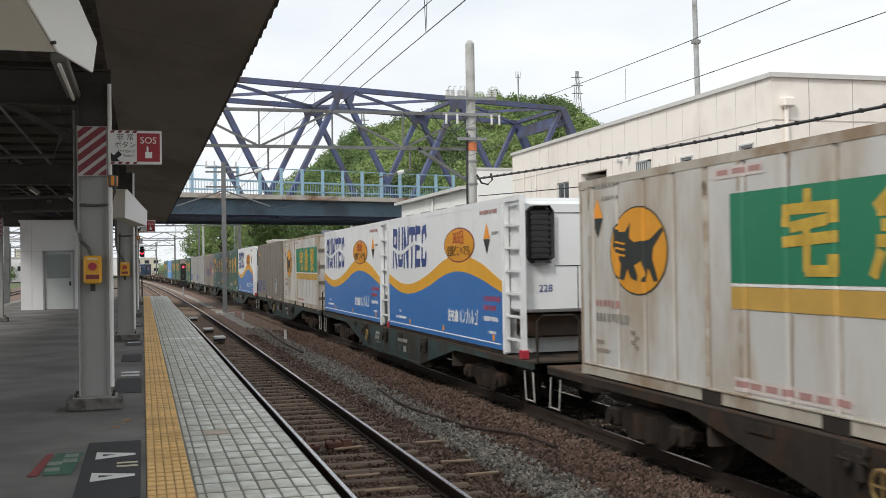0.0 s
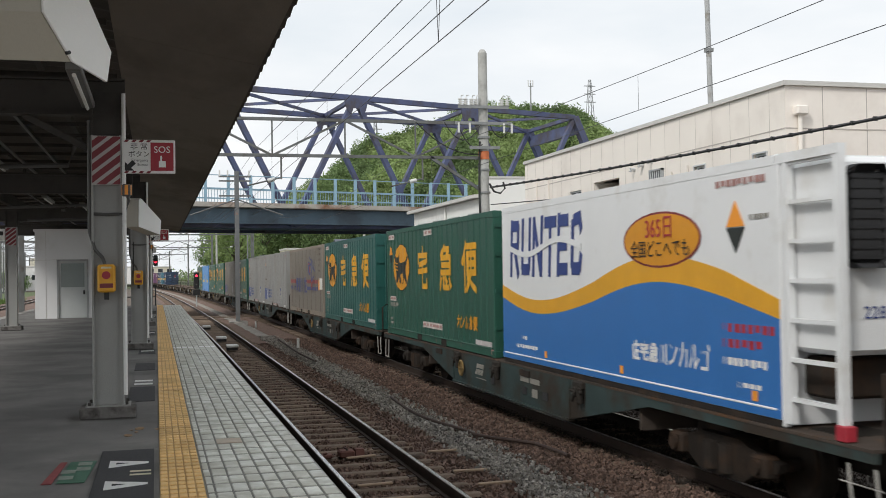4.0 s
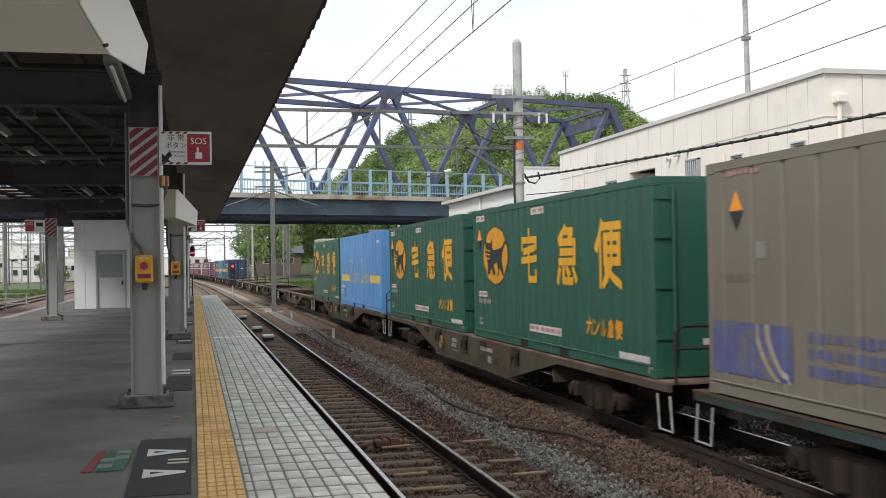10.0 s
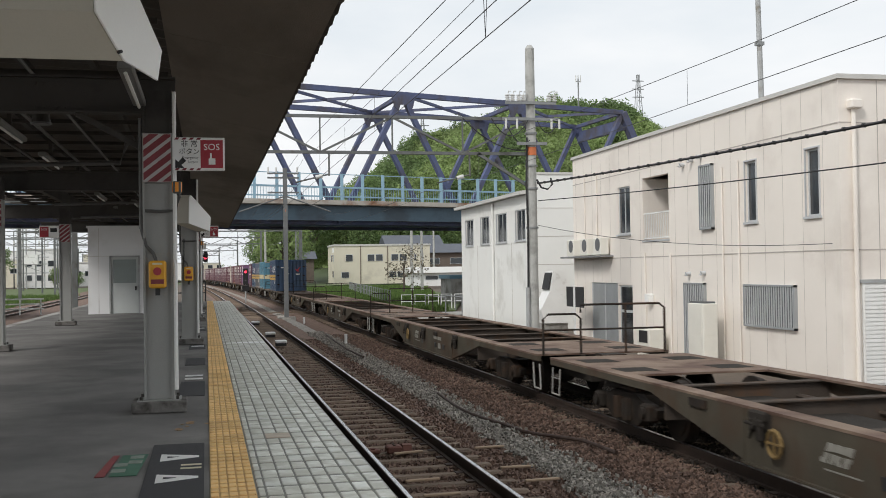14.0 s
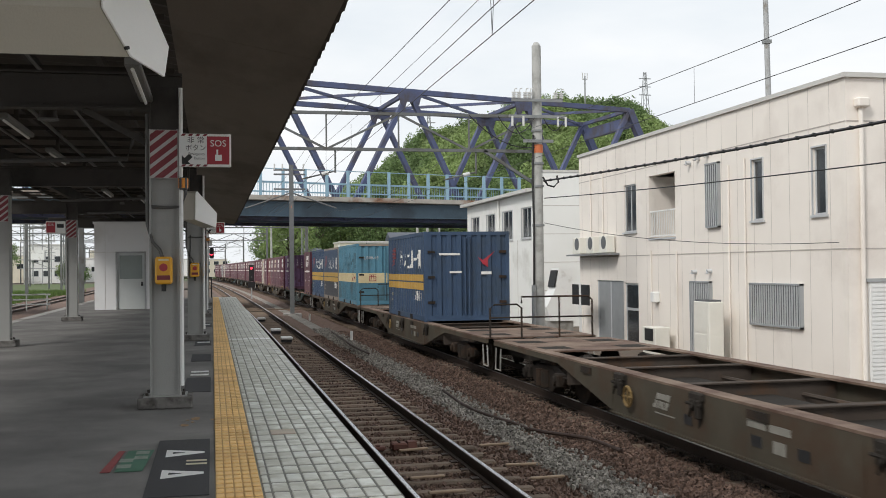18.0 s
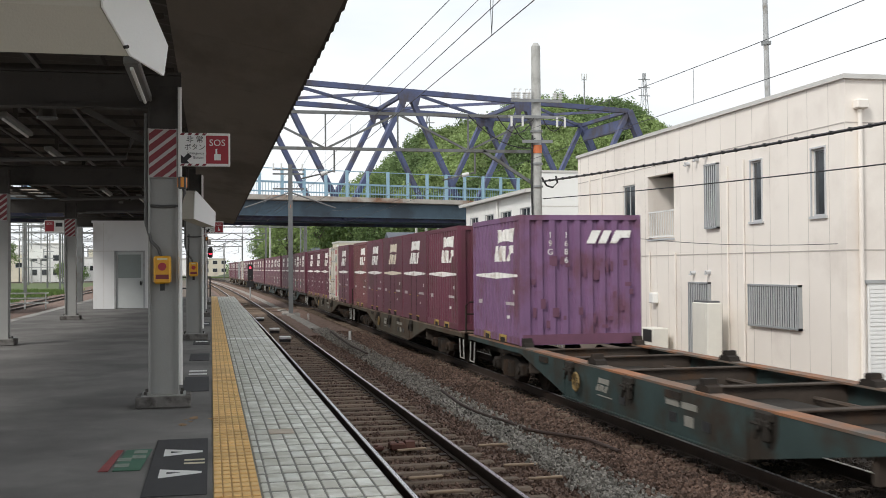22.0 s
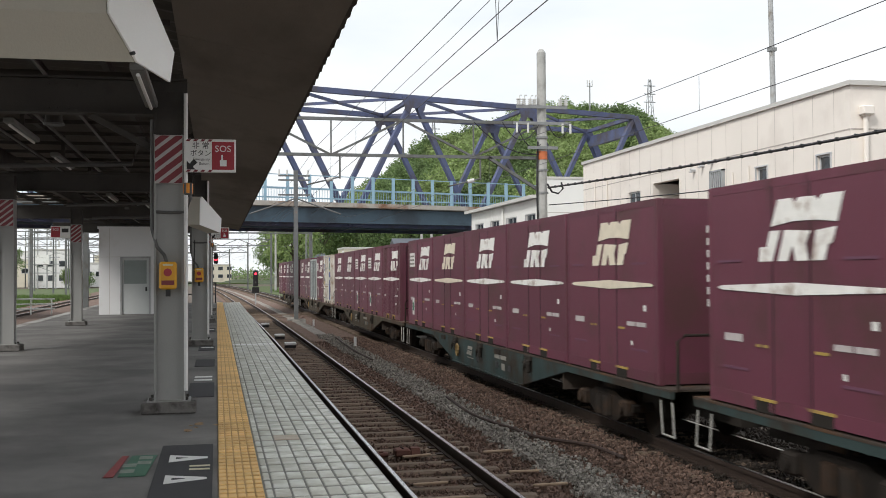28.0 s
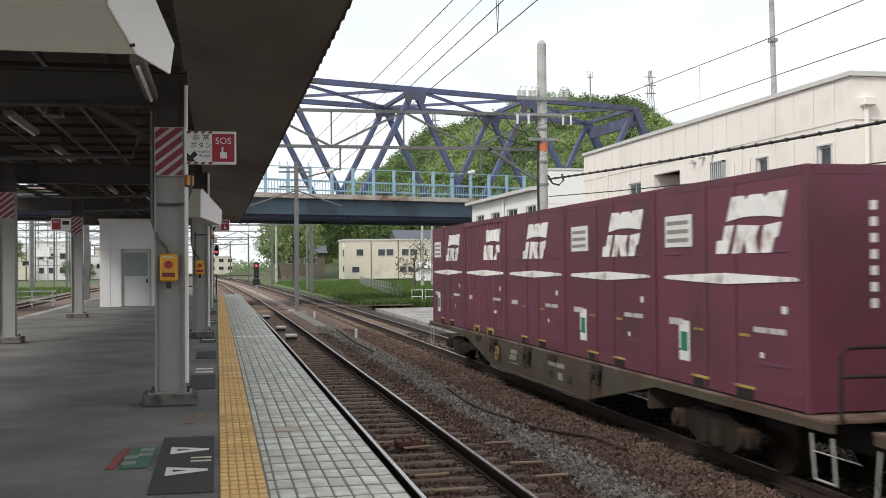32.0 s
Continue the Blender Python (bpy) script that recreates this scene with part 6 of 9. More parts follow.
# ---- freight train ----
steel_dark = mat("steel_dark", (0.030, 0.025, 0.021), 0.8, vary=0.5, scale=2.5, dirt=(0.055, 0.033, 0.021), dirt_amt=0.35)
wagon_green = mat("wagon_green", (0.040, 0.060, 0.058), 0.75, vary=0.3, scale=1.5, dirt=(0.04, 0.032, 0.025), dirt_amt=0.4)
wagon_brown = mat("wagon_brown", (0.078, 0.068, 0.051), 0.8, vary=0.3, scale=1.5, dirt=(0.075, 0.052, 0.036), dirt_amt=0.4)
deck_rust = mat("deck_rust", (0.19, 0.135, 0.098), 0.9, vary=0.4, scale=1.5, dirt=(0.09, 0.05, 0.035), dirt_amt=0.5)
label_white = mat("label_white", (0.68, 0.67, 0.64), 0.7, vary=0.15, scale=6)
step_white = mat("step_white", (0.36, 0.35, 0.32), 0.7, vary=0.3, scale=8)
bogie_black = mat("bogie_black", (0.024, 0.020, 0.017), 0.8, vary=0.5, scale=3, dirt=(0.045, 0.031, 0.022), dirt_amt=0.3)
under_dark = mat("under_dark", (0.03, 0.026, 0.022), 0.9, vary=0.4, scale=2)
deck_dark = mat("deck_dark", (0.065, 0.052, 0.043), 0.85, vary=0.4, scale=2, dirt=(0.10, 0.055, 0.03), dirt_amt=0.3)
flange_orange = mat("flange_orange", (0.10, 0.085, 0.07), 0.8, vary=0.4, scale=1.2, dirt=(0.27, 0.11, 0.045), dirt_amt=0.5)
brake_yellow = mat("brake_yellow", (0.20, 0.13, 0.045), 0.7, vary=0.4, scale=8)
label_grey = mat("label_grey", (0.46, 0.42, 0.41), 0.75, vary=0.3, scale=9)
label_faded = mat("label_faded", (0.24, 0.23, 0.20), 0.8, vary=0.3, scale=9)
for m in (steel_dark, wagon_green, wagon_brown, bogie_black, under_dark, deck_dark):
    m.node_tree.nodes["Principled BSDF"].inputs["Specular IOR Level"].default_value = 0.15
DECK_Z = -0.09
CONT_W = 2.45


def bogie(parent, y):
    """Two side frames with axle boxes and spring nests, a bolster, and two wheelsets."""
    b = Geo().beam((-1.0, y, -0.42), (1.0, y, -0.42), 0.42, 0.2).done("bogie", bogie_black, parent)
    for s in (-1, 1):
        x0, x1 = sorted((s * 0.93, s * 1.05))
        Geo().prism([(y - 1.15, -0.42), (y - 1.1, -0.52), (y - 0.72, -0.58), (y - 0.45, -0.72), (y + 0.45, -0.72), (y + 0.72, -0.58), (y + 1.1, -0.52), (y + 1.15, -0.42), (y + 0.6, -0.34), (y + 0.42, -0.28), (y - 0.42, -0.28), (y - 0.6, -0.34)], "x", x0, x1).done("side_frame", bogie_black, b)
        for k in (-0.16, 0.16):
            Geo().tube([(s * 1.06, y + k, -0.66), (s * 1.06, y + k, -0.36)], 0.1, 10).done("spring", steel_dark, b)
        for e in (-0.875, 0.875):
            Geo().box(s * 1.04 - 0.1, s * 1.04 + 0.1, y + e - 0.15, y + e + 0.15, -0.6, -0.36, 0.03).done("axle_box", steel_dark, b)
            Geo().tube([(s * 1.14, y + e, -0.48), (s * 1.18, y + e, -0.48)], 0.085, 12).done("axle_cap", steel_dark, b)
            Geo().box(s * 0.62 - 0.05, s * 0.62 + 0.05, y + e + (0.47 if e < 0 else -0.53), y + e + (0.53 if e < 0 else -0.47), -0.7, -0.3, 0.02).done("brake_shoe", steel_dark, b)
    for e in (-0.875, 0.875):
        for s in (-1, 1):
            w = Geo().tube([(s * 0.50, y + e, -0.48), (s * 0.53, y + e, -0.48)], 0.455, 24).tube([(s * 0.53, y + e, -0.48), (s * 0.635, y + e, -0.48)], 0.43, 24, 0.42)
            w.done("wheel", bogie_black, b)
            Geo().tube([(s * 0.635, y + e, -0.48), (s * 0.645, y + e, -0.48)], 0.33, 20).done("wheel_disc", steel_dark, b)
        Geo().tube([(-1.0, y + e, -0.48), (1.0, y + e, -0.48)], 0.075, 8).done("axle", steel_dark, b)
    return b


def wagon(name, body, label, long_rail=False, flange=None, humps=False):
    """A four-axle container flat; its own space: x across, y along (front at -y), z = 0 at the deck's top."""
    w = thing(name, label=label, category="railway wagon", group="wagons of the freight train")
    L = 9.85
    for s in (-1, 1):
        # side sill with its fish belly
        x0, x1 = (s * 1.24, s * 1.18)
        sill = Geo().prism([(-L, -0.12), (-L, -0.03), (L, -0.03), (L, -0.12), (5.65, -0.13), (3.1, -0.6), (-3.1, -0.6), (-5.65, -0.13)], "x", min(x0, x1), max(x0, x1))
        sill.box(min(s * 1.28, s * 1.14), max(s * 1.28, s * 1.14), -3.1, 3.1, -0.625, -0.6)
        for y in (-3.1, 3.1):
            sill.box(min(s * 1.255, s * 1.24), max(s * 1.255, s * 1.24), y - 0.02, y + 0.02, -0.6, -0.03)
        sill.done("side_sill", body, w)
        Geo().box(min(s * 1.246, s * 1.02), max(s * 1.246, s * 1.02), -6.6, 6.6, -0.03, 0.0).done("top_flange", flange, w, "rusty top flange")
        if humps:
            for y in (-7.6, -5.7, -1.9, 1.9, 5.7, 7.6):
                Geo().prism([(y - 0.2, 0.0), (y + 0.2, 0.0), (y + 0.16, 0.07), (y + 0.07, 0.09), (y + 0.05, 0.16), (y - 0.05, 0.16), (y - 0.07, 0.09), (y - 0.16, 0.07)], "x", min(s * 1.2, s * 1.02), max(s * 1.2, s * 1.02)).done("container_cone", bogie_black, w)
    Geo().box(-0.25, 0.25, -L, L, -0.52, -0.2).done("centre_sill", under_dark, w)
    for e in (-1, 1):
        Geo().box(-1.246, 1.246, min(e * L, e * 6.6), max(e * L, e * 6.6), -0.03, 0.0).done("deck_plate", flange, w)
        for x, y in ((-0.75, 7.3), (0.75, 7.3), (-0.75, 8.9), (0.75, 8.9)):
            Geo().box(x - 0.28, x + 0.28, e * y - 0.3, e * y + 0.3, 0.0005, 0.003).done("deck_opening", under_dark, w)
    for y in (-5.3, -3.5, -1.2, 1.2, 3.5, 5.3):
        Geo().box(-1.18, 1.18, y - 0.03, y + 0.03, -0.46, -0.04).box(-1.02, 1.02, y - 0.09, y + 0.09, -0.04, -0.022).done("cross_member", deck_dark, w)
    for x, z in ((-0.62, -0.16), (0.7, -0.22)):
        Geo().tube([(x, -6.4, z), (x, 6.4, z)], 0.035, 6).done("brake_pipe", deck_dark, w)
    Geo().box(-0.6, 0.6, -2.2, -0.6, -0.6, -0.3).done("brake_box", steel_dark, w)
    Geo().tube([(-0.75, 0.4, -0.5), (-0.75, 2.0, -0.5)], 0.18, 12).done("air_tank", steel_dark, w)
    Geo().box(-1.12, -0.75, 3.1, 3.7, -0.52, -0.16).done("valve_box", steel_dark, w)
    for y in (-7.0, 7.0):
        bogie(w, y)
    for s in (-1, 1):
        Geo().box(-0.12, 0.12, min(s * L, s * 10.18), max(s * L, s * 10.18), -0.25, -0.02).box(-0.22, 0.22, min(s * 10.0, s * 10.2), max(s * 10.0, s * 10.2), -0.3, 0.0).done("coupler", steel_dark, w)
        # corner footsteps
        for xx in (-1.2, 1.2):
            a = Geo()
            for yy in (s * 9.45, s * 9.82):
                a.tube([(xx, yy, -0.17), (xx, yy + s * 0.06, -0.62)], 0.014, 6)
            a.tube([(xx, s * 9.5, -0.61), (xx, s * 9.88, -0.61)], 0.014, 6)
            a.done("footstep", step_white, w, "white-painted step")
    rails = Geo()
    e = -L - 0.05
    rails.tube([(-1.15, e, -0.02), (-1.15, e, 0.62), (-1.05, e, 0.70), (-0.55, e, 0.70), (-0.45, e, 0.62), (-0.45, e, -0.02)], 0.022, 6)
    if long_rail:
        rails.tube([(-0.45, e, 0.72), (-0.45, e, 0.86), (1.05, e, 0.86), (1.15, e, 0.78), (1.15, e, -0.02)], 0.022, 6)
        rails.tube([(-1.15, e, 0.42), (1.15, e, 0.42)], 0.02, 6)
        rails.tube([(0.4, e, -0.02), (0.4, e, 0.86)], 0.02, 6)
    rails.done("handrail", steel_dark, w)
    ring = [(-1.31, 2.35 + 0.14 * math.cos(a * math.pi / 6), -0.31 + 0.14 * math.sin(a * math.pi / 6)) for a in range(13)]
    hw = Geo().tube(ring, 0.02, 6).beam((-1.31, 2.21, -0.31), (-1.31, 2.49, -0.31), 0.02, 0.02).beam((-1.31, 2.35, -0.45), (-1.31, 2.35, -0.17), 0.02, 0.02)
    hw.done("brake_wheel", brake_yellow, w, "yellow hand brake wheel")
    # lettering plates on the near sill, unreadable
    for nm, y0, y1, z0, z1 in (("stencil_mark", 0.95, 1.55, -0.43, -0.415), ("stencil_number", -1.35, -0.95, -0.25, -0.17), ("stencil_number", -1.85, -1.42, -0.25, -0.17), ("stencil_square", -1.75, -1.5, -0.46, -0.33)):
        Geo().box(-1.246, -1.241, y0, y1, z0, z1).done(nm, label_faded, w, "faded white stencil")
    g = Geo()
    for k, p in enumerate(logo_polys(-1.62, -0.36, 0.5, 0.2)):
        g.prism([(-u, z) for u, z in p], "x", -1.2465 - 0.0004 * k, -1.241)
    g.done("company_mark", label_faded, w, "faded white company mark as plain shapes")
    for yy in (0.55, -2.1, -1.15):
        Geo().box(-1.247, -1.241, yy - 0.11, yy + 0.11, -0.45, -0.33).done("lightening_hole", dark_rubber, w)
    rnd = random.Random(len(label))
    for yy in (-3.5, 0.25, 2.75):
        lock = Geo().box(-1.3, -1.2, yy - 0.17, yy + 0.17, -0.13, -0.02, 0.02).box(-1.33, -1.26, yy - 0.15, yy - 0.05, -0.33, -0.1, 0.015).box(-1.32, -1.25, yy + 0.05, yy + 0.12, -0.25, -0.1, 0.015)
        lock.tube([(-1.3, yy - 0.02, -0.08), (-1.35, yy - 0.02, -0.2), (-1.34, yy + 0.06, -0.31)], 0.018, 6).tube([(-1.31, yy - 0.2, -0.16), (-1.31, yy + 0.2, -0.16)], 0.02, 6)
        lock.done("twist_lock", under_dark, w)
        # oil that has run down the sill
        for k in range(3):
            u, d, r = yy + rnd.uniform(-0.17, 0.17), rnd.uniform(0.18, 0.42), rnd.uniform(0.05, 0.12)
            Geo().prism([(u - r, -0.04), (u + r, -0.04), (u + 0.8 * r, -0.04 - 0.5 * d), (u + 0.3 * r, -0.04 - d), (u - 0.2 * r, -0.04 - 0.9 * d), (u - 0.8 * r, -0.04 - 0.55 * d)], "x", -1.2412 - 0.0004 * k, -1.2395).done("oil_run", under_dark, w, "black oil run on the sill")
    for yy in (-1.2, 4.2):
        Geo().box(-1.27, -1.22, yy - 0.22, yy + 0.22, -0.16, -0.06).done("lashing_bracket", steel_dark, w)
    return w


def corrugated(g, side, y0, y1, z0, z1, x, depth, pitch, axis="x", groove=False):
    """A ribbed sheet, or flat panels with narrow grooves; axis x: a side wall at x that faces side; axis y: an end wall."""
    n = max(1, round((y1 - y0) / pitch))
    p = (y1 - y0) / n
    prof = []
    for k in range(n):
        a = y0 + k * p
        prof += [(a, 0), (a + p * 0.5 - 0.05, 0), (a + p * 0.5 - 0.025, 1), (a + p * 0.5 + 0.025, 1), (a + p * 0.5 + 0.05, 0)] if groove else [(a, 0), (a + p * 0.42, 0), (a + p * 0.54, 1), (a + p * 0.88, 1)]
    prof.append((y1, 0))
    vs, fs = [], []
    for (t, d) in prof:
        q = x - side * depth * d
        vs += [(q, t, z0), (q, t, z1)] if axis == "x" else [(t, q, z0), (t, q, z1)]
    for k in range(len(prof) - 1):
        fs.append((2 * k, 2 * k + 2, 2 * k + 3, 2 * k + 1))
    g.add(vs, fs)
    return prof


def container(name, L, H, paint, label, trim=None, rib=0.0, pitch=0.28, seams=(), posts=(), W=CONT_W, roof=None, end_rib=0.0, seam_tone=None, groove=False):
    """A box container; its own space: centre of its floor at the origin, near side at x = -W/2, front end at -y."""
    c = thing(name, label=label, category="container")
    trim = trim or paint
    b, h = 0.0, L / 2
    zz0, zz1 = 0.17, H - 0.09
    for s in (-1, 1):
        g = Geo()
        if rib:
            prof = corrugated(g, s, -h + 0.09, h - 0.09, zz0, zz1, s * (W / 2 - 0.006), rib, pitch, groove=groove)
            RIBS[c.name] = ([(-h, 0)] + prof + [(h, 0)], -W / 2 + 0.004, rib)
        else:
            g.box(min(s * (W / 2 - 0.03), s * (W / 2 - 0.004)), max(s * (W / 2 - 0.03), s * (W / 2 - 0.004)), -h + 0.08, h - 0.08, zz0, zz1)
        g.done("side_wall", paint, c)
        if groove and s < 0:
            # darker strips on the groove bottoms paint in the shade the grooves hold
            g = Geo()
            n = round((2 * h - 0.18) / pitch)
            for k in range(n):
                y = -h + 0.09 + (2 * h - 0.18) * (k + 0.5) / n
                g.box(-W / 2 + rib + 0.002, -W / 2 + rib + 0.008, y - 0.02, y + 0.02, zz0, zz1)
            g.done("groove_lines", seam_tone or trim, c)
        g = Geo()
        if end_rib:
            corrugated(g, s, -W / 2 + 0.09, W / 2 - 0.09, zz0, zz1, s * (h - 0.006), end_rib, pitch, "y")
        else:
            g.box(-W / 2 + 0.08, W / 2 - 0.08, min(s * (h - 0.03), s * (h - 0.004)), max(s * (h - 0.03), s * (h - 0.004)), zz0, zz1)
        g.done("end_wall", paint, c)
    Geo().box(-W / 2 + 0.03, W / 2 - 0.03, -h + 0.03, h - 0.03, H - 0.1, H - 0.03).done("roof", roof or paint, c)
    f = Geo()
    for sx in (-1, 1):
        for sy in (-1, 1):
            f.box(sx * W / 2 - (0.1 if sx > 0 else 0), sx * W / 2 + (0 if sx > 0 else 0.1), sy * h - (0.1 if sy > 0 else 0), sy * h + (0 if sy > 0 else 0.1), 0.0, H, 0.012)
        f.box(min(sx * W / 2, sx * (W / 2 - 0.08)), max(sx * W / 2, sx * (W / 2 - 0.08)), -h + 0.1, h - 0.1, H - 0.1, H - 0.004)
        f.box(min(sx * W / 2, sx * (W / 2 - 0.08)), max(sx * W / 2, sx * (W / 2 - 0.08)), -h + 0.1, h - 0.1, 0.02, 0.17)
        if L > 8:
            f.box(min(sx * (W / 2 + 0.018), sx * (W / 2 - 0.02)), max(sx * (W / 2 + 0.018), sx * (W / 2 - 0.02)), -h + 0.1, h - 0.1, 0.15, 0.172, 0.005)
    for sy in (-1, 1):
        f.box(-W / 2 + 0.1, W / 2 - 0.1, min(sy * h, sy * (h - 0.08)), max(sy * h, sy * (h - 0.08)), H - 0.1, H - 0.004)
        f.box(-W / 2 + 0.1, W / 2 - 0.1, min(sy * h, sy * (h - 0.08)), max(sy * h, sy * (h - 0.08)), 0.02, 0.17)
    f.done("frame", trim, c)
    for y in seams:
        Geo().box(-W / 2 - 0.004, -W / 2 + 0.03, y - 0.018, y + 0.018, 0.17, H - 0.1).done("seam_strip", seam_tone or paint, c)
    for y in posts:
        Geo().box(-W / 2 - 0.004, -W / 2 + 0.03, y - 0.05, y + 0.05, 0.03, H - 0.02).done("door_post", trim, c)
        Geo().box(-W / 2 - 0.0012, -W / 2 + 0.03, y - 0.062, y - 0.05, 0.1, H - 0.08).done("door_joint", dark_rubber, c)
    # forklift pockets
    for y in (-0.55, 0.55) if L < 5 else (-1.05, 1.05):
        Geo().box(-W / 2 - 0.004, -W / 2 + 0.05, y - 0.2, y + 0.2, 0.005, 0.135 if L < 5 else 0.15).done("fork_pocket", under_dark, c)
    return c


RIBS = {}


def between(poly, lo, hi):
    """The part of a polygon of (u, z) with u from lo to hi."""
    for level, side in ((lo, 1), (hi, -1)):
        out = []
        for (u0, z0), (u1, z1) in zip(poly, poly[1:] + poly[:1]):
            p, q = side * (u0 - level), side * (u1 - level)
            if p >= 0:
                out.append((u0, z0))
            if p * q < 0:
                out.append((level, z0 + (z1 - z0) * p / (p - q)))
        poly = out
        if len(poly) < 3:
            return []
    return poly


def paint(c, material, polys, name, label="", W=CONT_W, proud=0.006):
    """Flat painted shapes on the near side, as one mesh; polys of (along the side from far end to near end, height). On a ribbed wall the paint follows the ribs."""
    g = Geo()
    for k, poly in enumerate(polys):
        poly = [(-u, z) for u, z in poly]
        lift = proud * 0.6 + 0.0015 + 0.0006 * (k % 12)
        if c.name not in RIBS:
            x = -W / 2 - lift
            g.prism(poly, "x", x, x + 0.004)
            continue
        prof, face, depth = RIBS[c.name]
        for (ya, da), (yb, db) in zip(prof, prof[1:]):
            cut = between(poly, ya, yb)
            if cut:
                g.add([(face - lift + depth * (da + (db - da) * (y - ya) / (yb - ya)), y, z) for y, z in cut], [tuple(range(len(cut)))])
    ob = g.done(name, material, c, label)
    if c.name in RIBS:
        bm = bmesh.new()
        bm.from_mesh(ob.data)
        bmesh.ops.remove_doubles(bm, verts=bm.verts, dist=1e-4)
        bm.to_mesh(ob.data)
        bm.free()
    return ob


def mark(c, material, poly, name, label="", W=CONT_W, proud=0.006):
    return paint(c, material, [poly], name, label, W, proud)


def end_mark(c, material, poly, name, label="", L=9.41, proud=0.006):
    y = -L / 2 - proud * 0.6
    return Geo().prism(poly, "y", y, y + 0.004).done(name, material, c, label)


def rect(u0, u1, z0, z1, slant=0.0):
    return [(u0, z0), (u1, z0), (u1 + slant, z1), (u0 + slant, z1)]


def disc(u, z, ru, rz, n=28):
    return [(u + ru * math.cos(2 * math.pi * k / n), z + rz * math.sin(2 * math.pi * k / n)) for k in range(n)]

yellow_worn = mat("yellow_worn", (0.42, 0.29, 0.07), 0.7, vary=0.4, scale=6, dirt=(0.2, 0.12, 0.06), dirt_amt=0.4)
maroon = mat("maroon", (0.120, 0.030, 0.050), 0.55, vary=0.16, scale=0.9, dirt=(0.08, 0.03, 0.032), dirt_amt=0.3, obj=0.14)
patch_plum = mat("patch_plum", (0.13, 0.05, 0.085), 0.6, vary=0.2, scale=3)
maroon_worn = mat("maroon_worn", (0.17, 0.06, 0.065), 0.7, vary=0.3, scale=1.2, dirt=(0.11, 0.06, 0.05), dirt_amt=0.4)
purple_paint = mat("purple_paint", (0.18, 0.092, 0.185), 0.65, vary=0.22, scale=1.5, dirt=(0.135, 0.055, 0.085), dirt_amt=0.35)
parcel_green = mat("parcel_green", (0.017, 0.082, 0.055), 0.45, vary=0.12, scale=1.0, dirt=(0.02, 0.07, 0.05), dirt_amt=0.2, obj=0.08)
parcel_teal = mat("parcel_teal", (0.014, 0.088, 0.075), 0.45, vary=0.12, scale=1.0, dirt=(0.03, 0.1, 0.085), dirt_amt=0.2)
silver_grey = mat("silver_grey", (0.25, 0.247, 0.235), 0.5, vary=0.1, scale=0.9, dirt=(0.22, 0.205, 0.18), dirt_amt=0.35)
brown_grey = mat("brown_grey", (0.165, 0.143, 0.115), 0.55, vary=0.12, scale=0.9, dirt=(0.155, 0.13, 0.105), dirt_amt=0.3)
pale_grey = mat("pale_grey", (0.50, 0.49, 0.46), 0.5, vary=0.16, scale=0.9, dirt=(0.36, 0.30, 0.23), dirt_amt=0.4, stretch=(1, 1.6, 0.5))
tan_trim = mat("tan_trim", (0.25, 0.21, 0.17), 0.7, vary=0.25, scale=2)
streak_tan = mat("streak_tan", (0.30, 0.235, 0.17), 0.8, vary=0.5, scale=5, dirt=(0.42, 0.39, 0.34), dirt_amt=0.5)
tan_pale = mat("tan_pale", (0.38, 0.345, 0.29), 0.7, vary=0.25, scale=2, dirt=(0.24, 0.17, 0.11), dirt_amt=0.4)
reefer_pale = mat("reefer_pale", (0.72, 0.73, 0.73), 0.4, vary=0.05, scale=1.5, dirt=(0.6, 0.59, 0.56), dirt_amt=0.15)
reefer_blue = mat("reefer_blue", (0.03, 0.15, 0.42), 0.4, vary=0.08, scale=1.5)
reefer_navy = mat("reefer_navy", (0.025, 0.05, 0.20), 0.45, vary=0.1)
amber = mat("amber", (0.68, 0.34, 0.02), 0.5, vary=0.12, scale=3)
amber_worn = mat("amber_worn", (0.46, 0.30, 0.04), 0.6, vary=0.5, scale=7)
amber_deep = mat("amber_deep", (0.62, 0.27, 0.015), 0.5, vary=0.15, scale=3)
band_green = mat("band_green", (0.015, 0.17, 0.085), 0.5, vary=0.1)
logo_black = mat("logo_black", (0.02, 0.025, 0.022), 0.6, vary=0.2)
logo_white = mat("logo_white", (0.80, 0.79, 0.75), 0.65, vary=0.15, scale=5, dirt=(0.45, 0.38, 0.33), dirt_amt=0.25)
logo_cream = mat("logo_cream", (0.70, 0.63, 0.50), 0.65, vary=0.2, scale=5)
liner_blue = mat("liner_blue", (0.10, 0.27, 0.56), 0.5, vary=0.12, scale=1.2, dirt=(0.11, 0.22, 0.4), dirt_amt=0.2)
courier_blue = mat("courier_blue", (0.06, 0.09, 0.22), 0.6, vary=0.3, scale=4)
courier_faded = mat("courier_faded", (0.075, 0.085, 0.20), 0.65, vary=0.4, scale=4, dirt=(0.13, 0.12, 0.13), dirt_amt=0.3)
faded_band = mat("faded_band", (0.26, 0.05, 0.05), 0.6, vary=0.3, scale=4)
amber_pale = mat("amber_pale", (0.66, 0.50, 0.13), 0.55, vary=0.15, scale=3)
seam_blue = mat("seam_blue", (0.06, 0.16, 0.33), 0.6, vary=0.2)
navy_paint = mat("navy_paint", (0.032, 0.062, 0.118), 0.6, vary=0.25, scale=1.2, dirt=(0.03, 0.05, 0.08), dirt_amt=0.35)
slate_paint = mat("slate_paint", (0.035, 0.037, 0.045), 0.6, vary=0.25, scale=1.5)
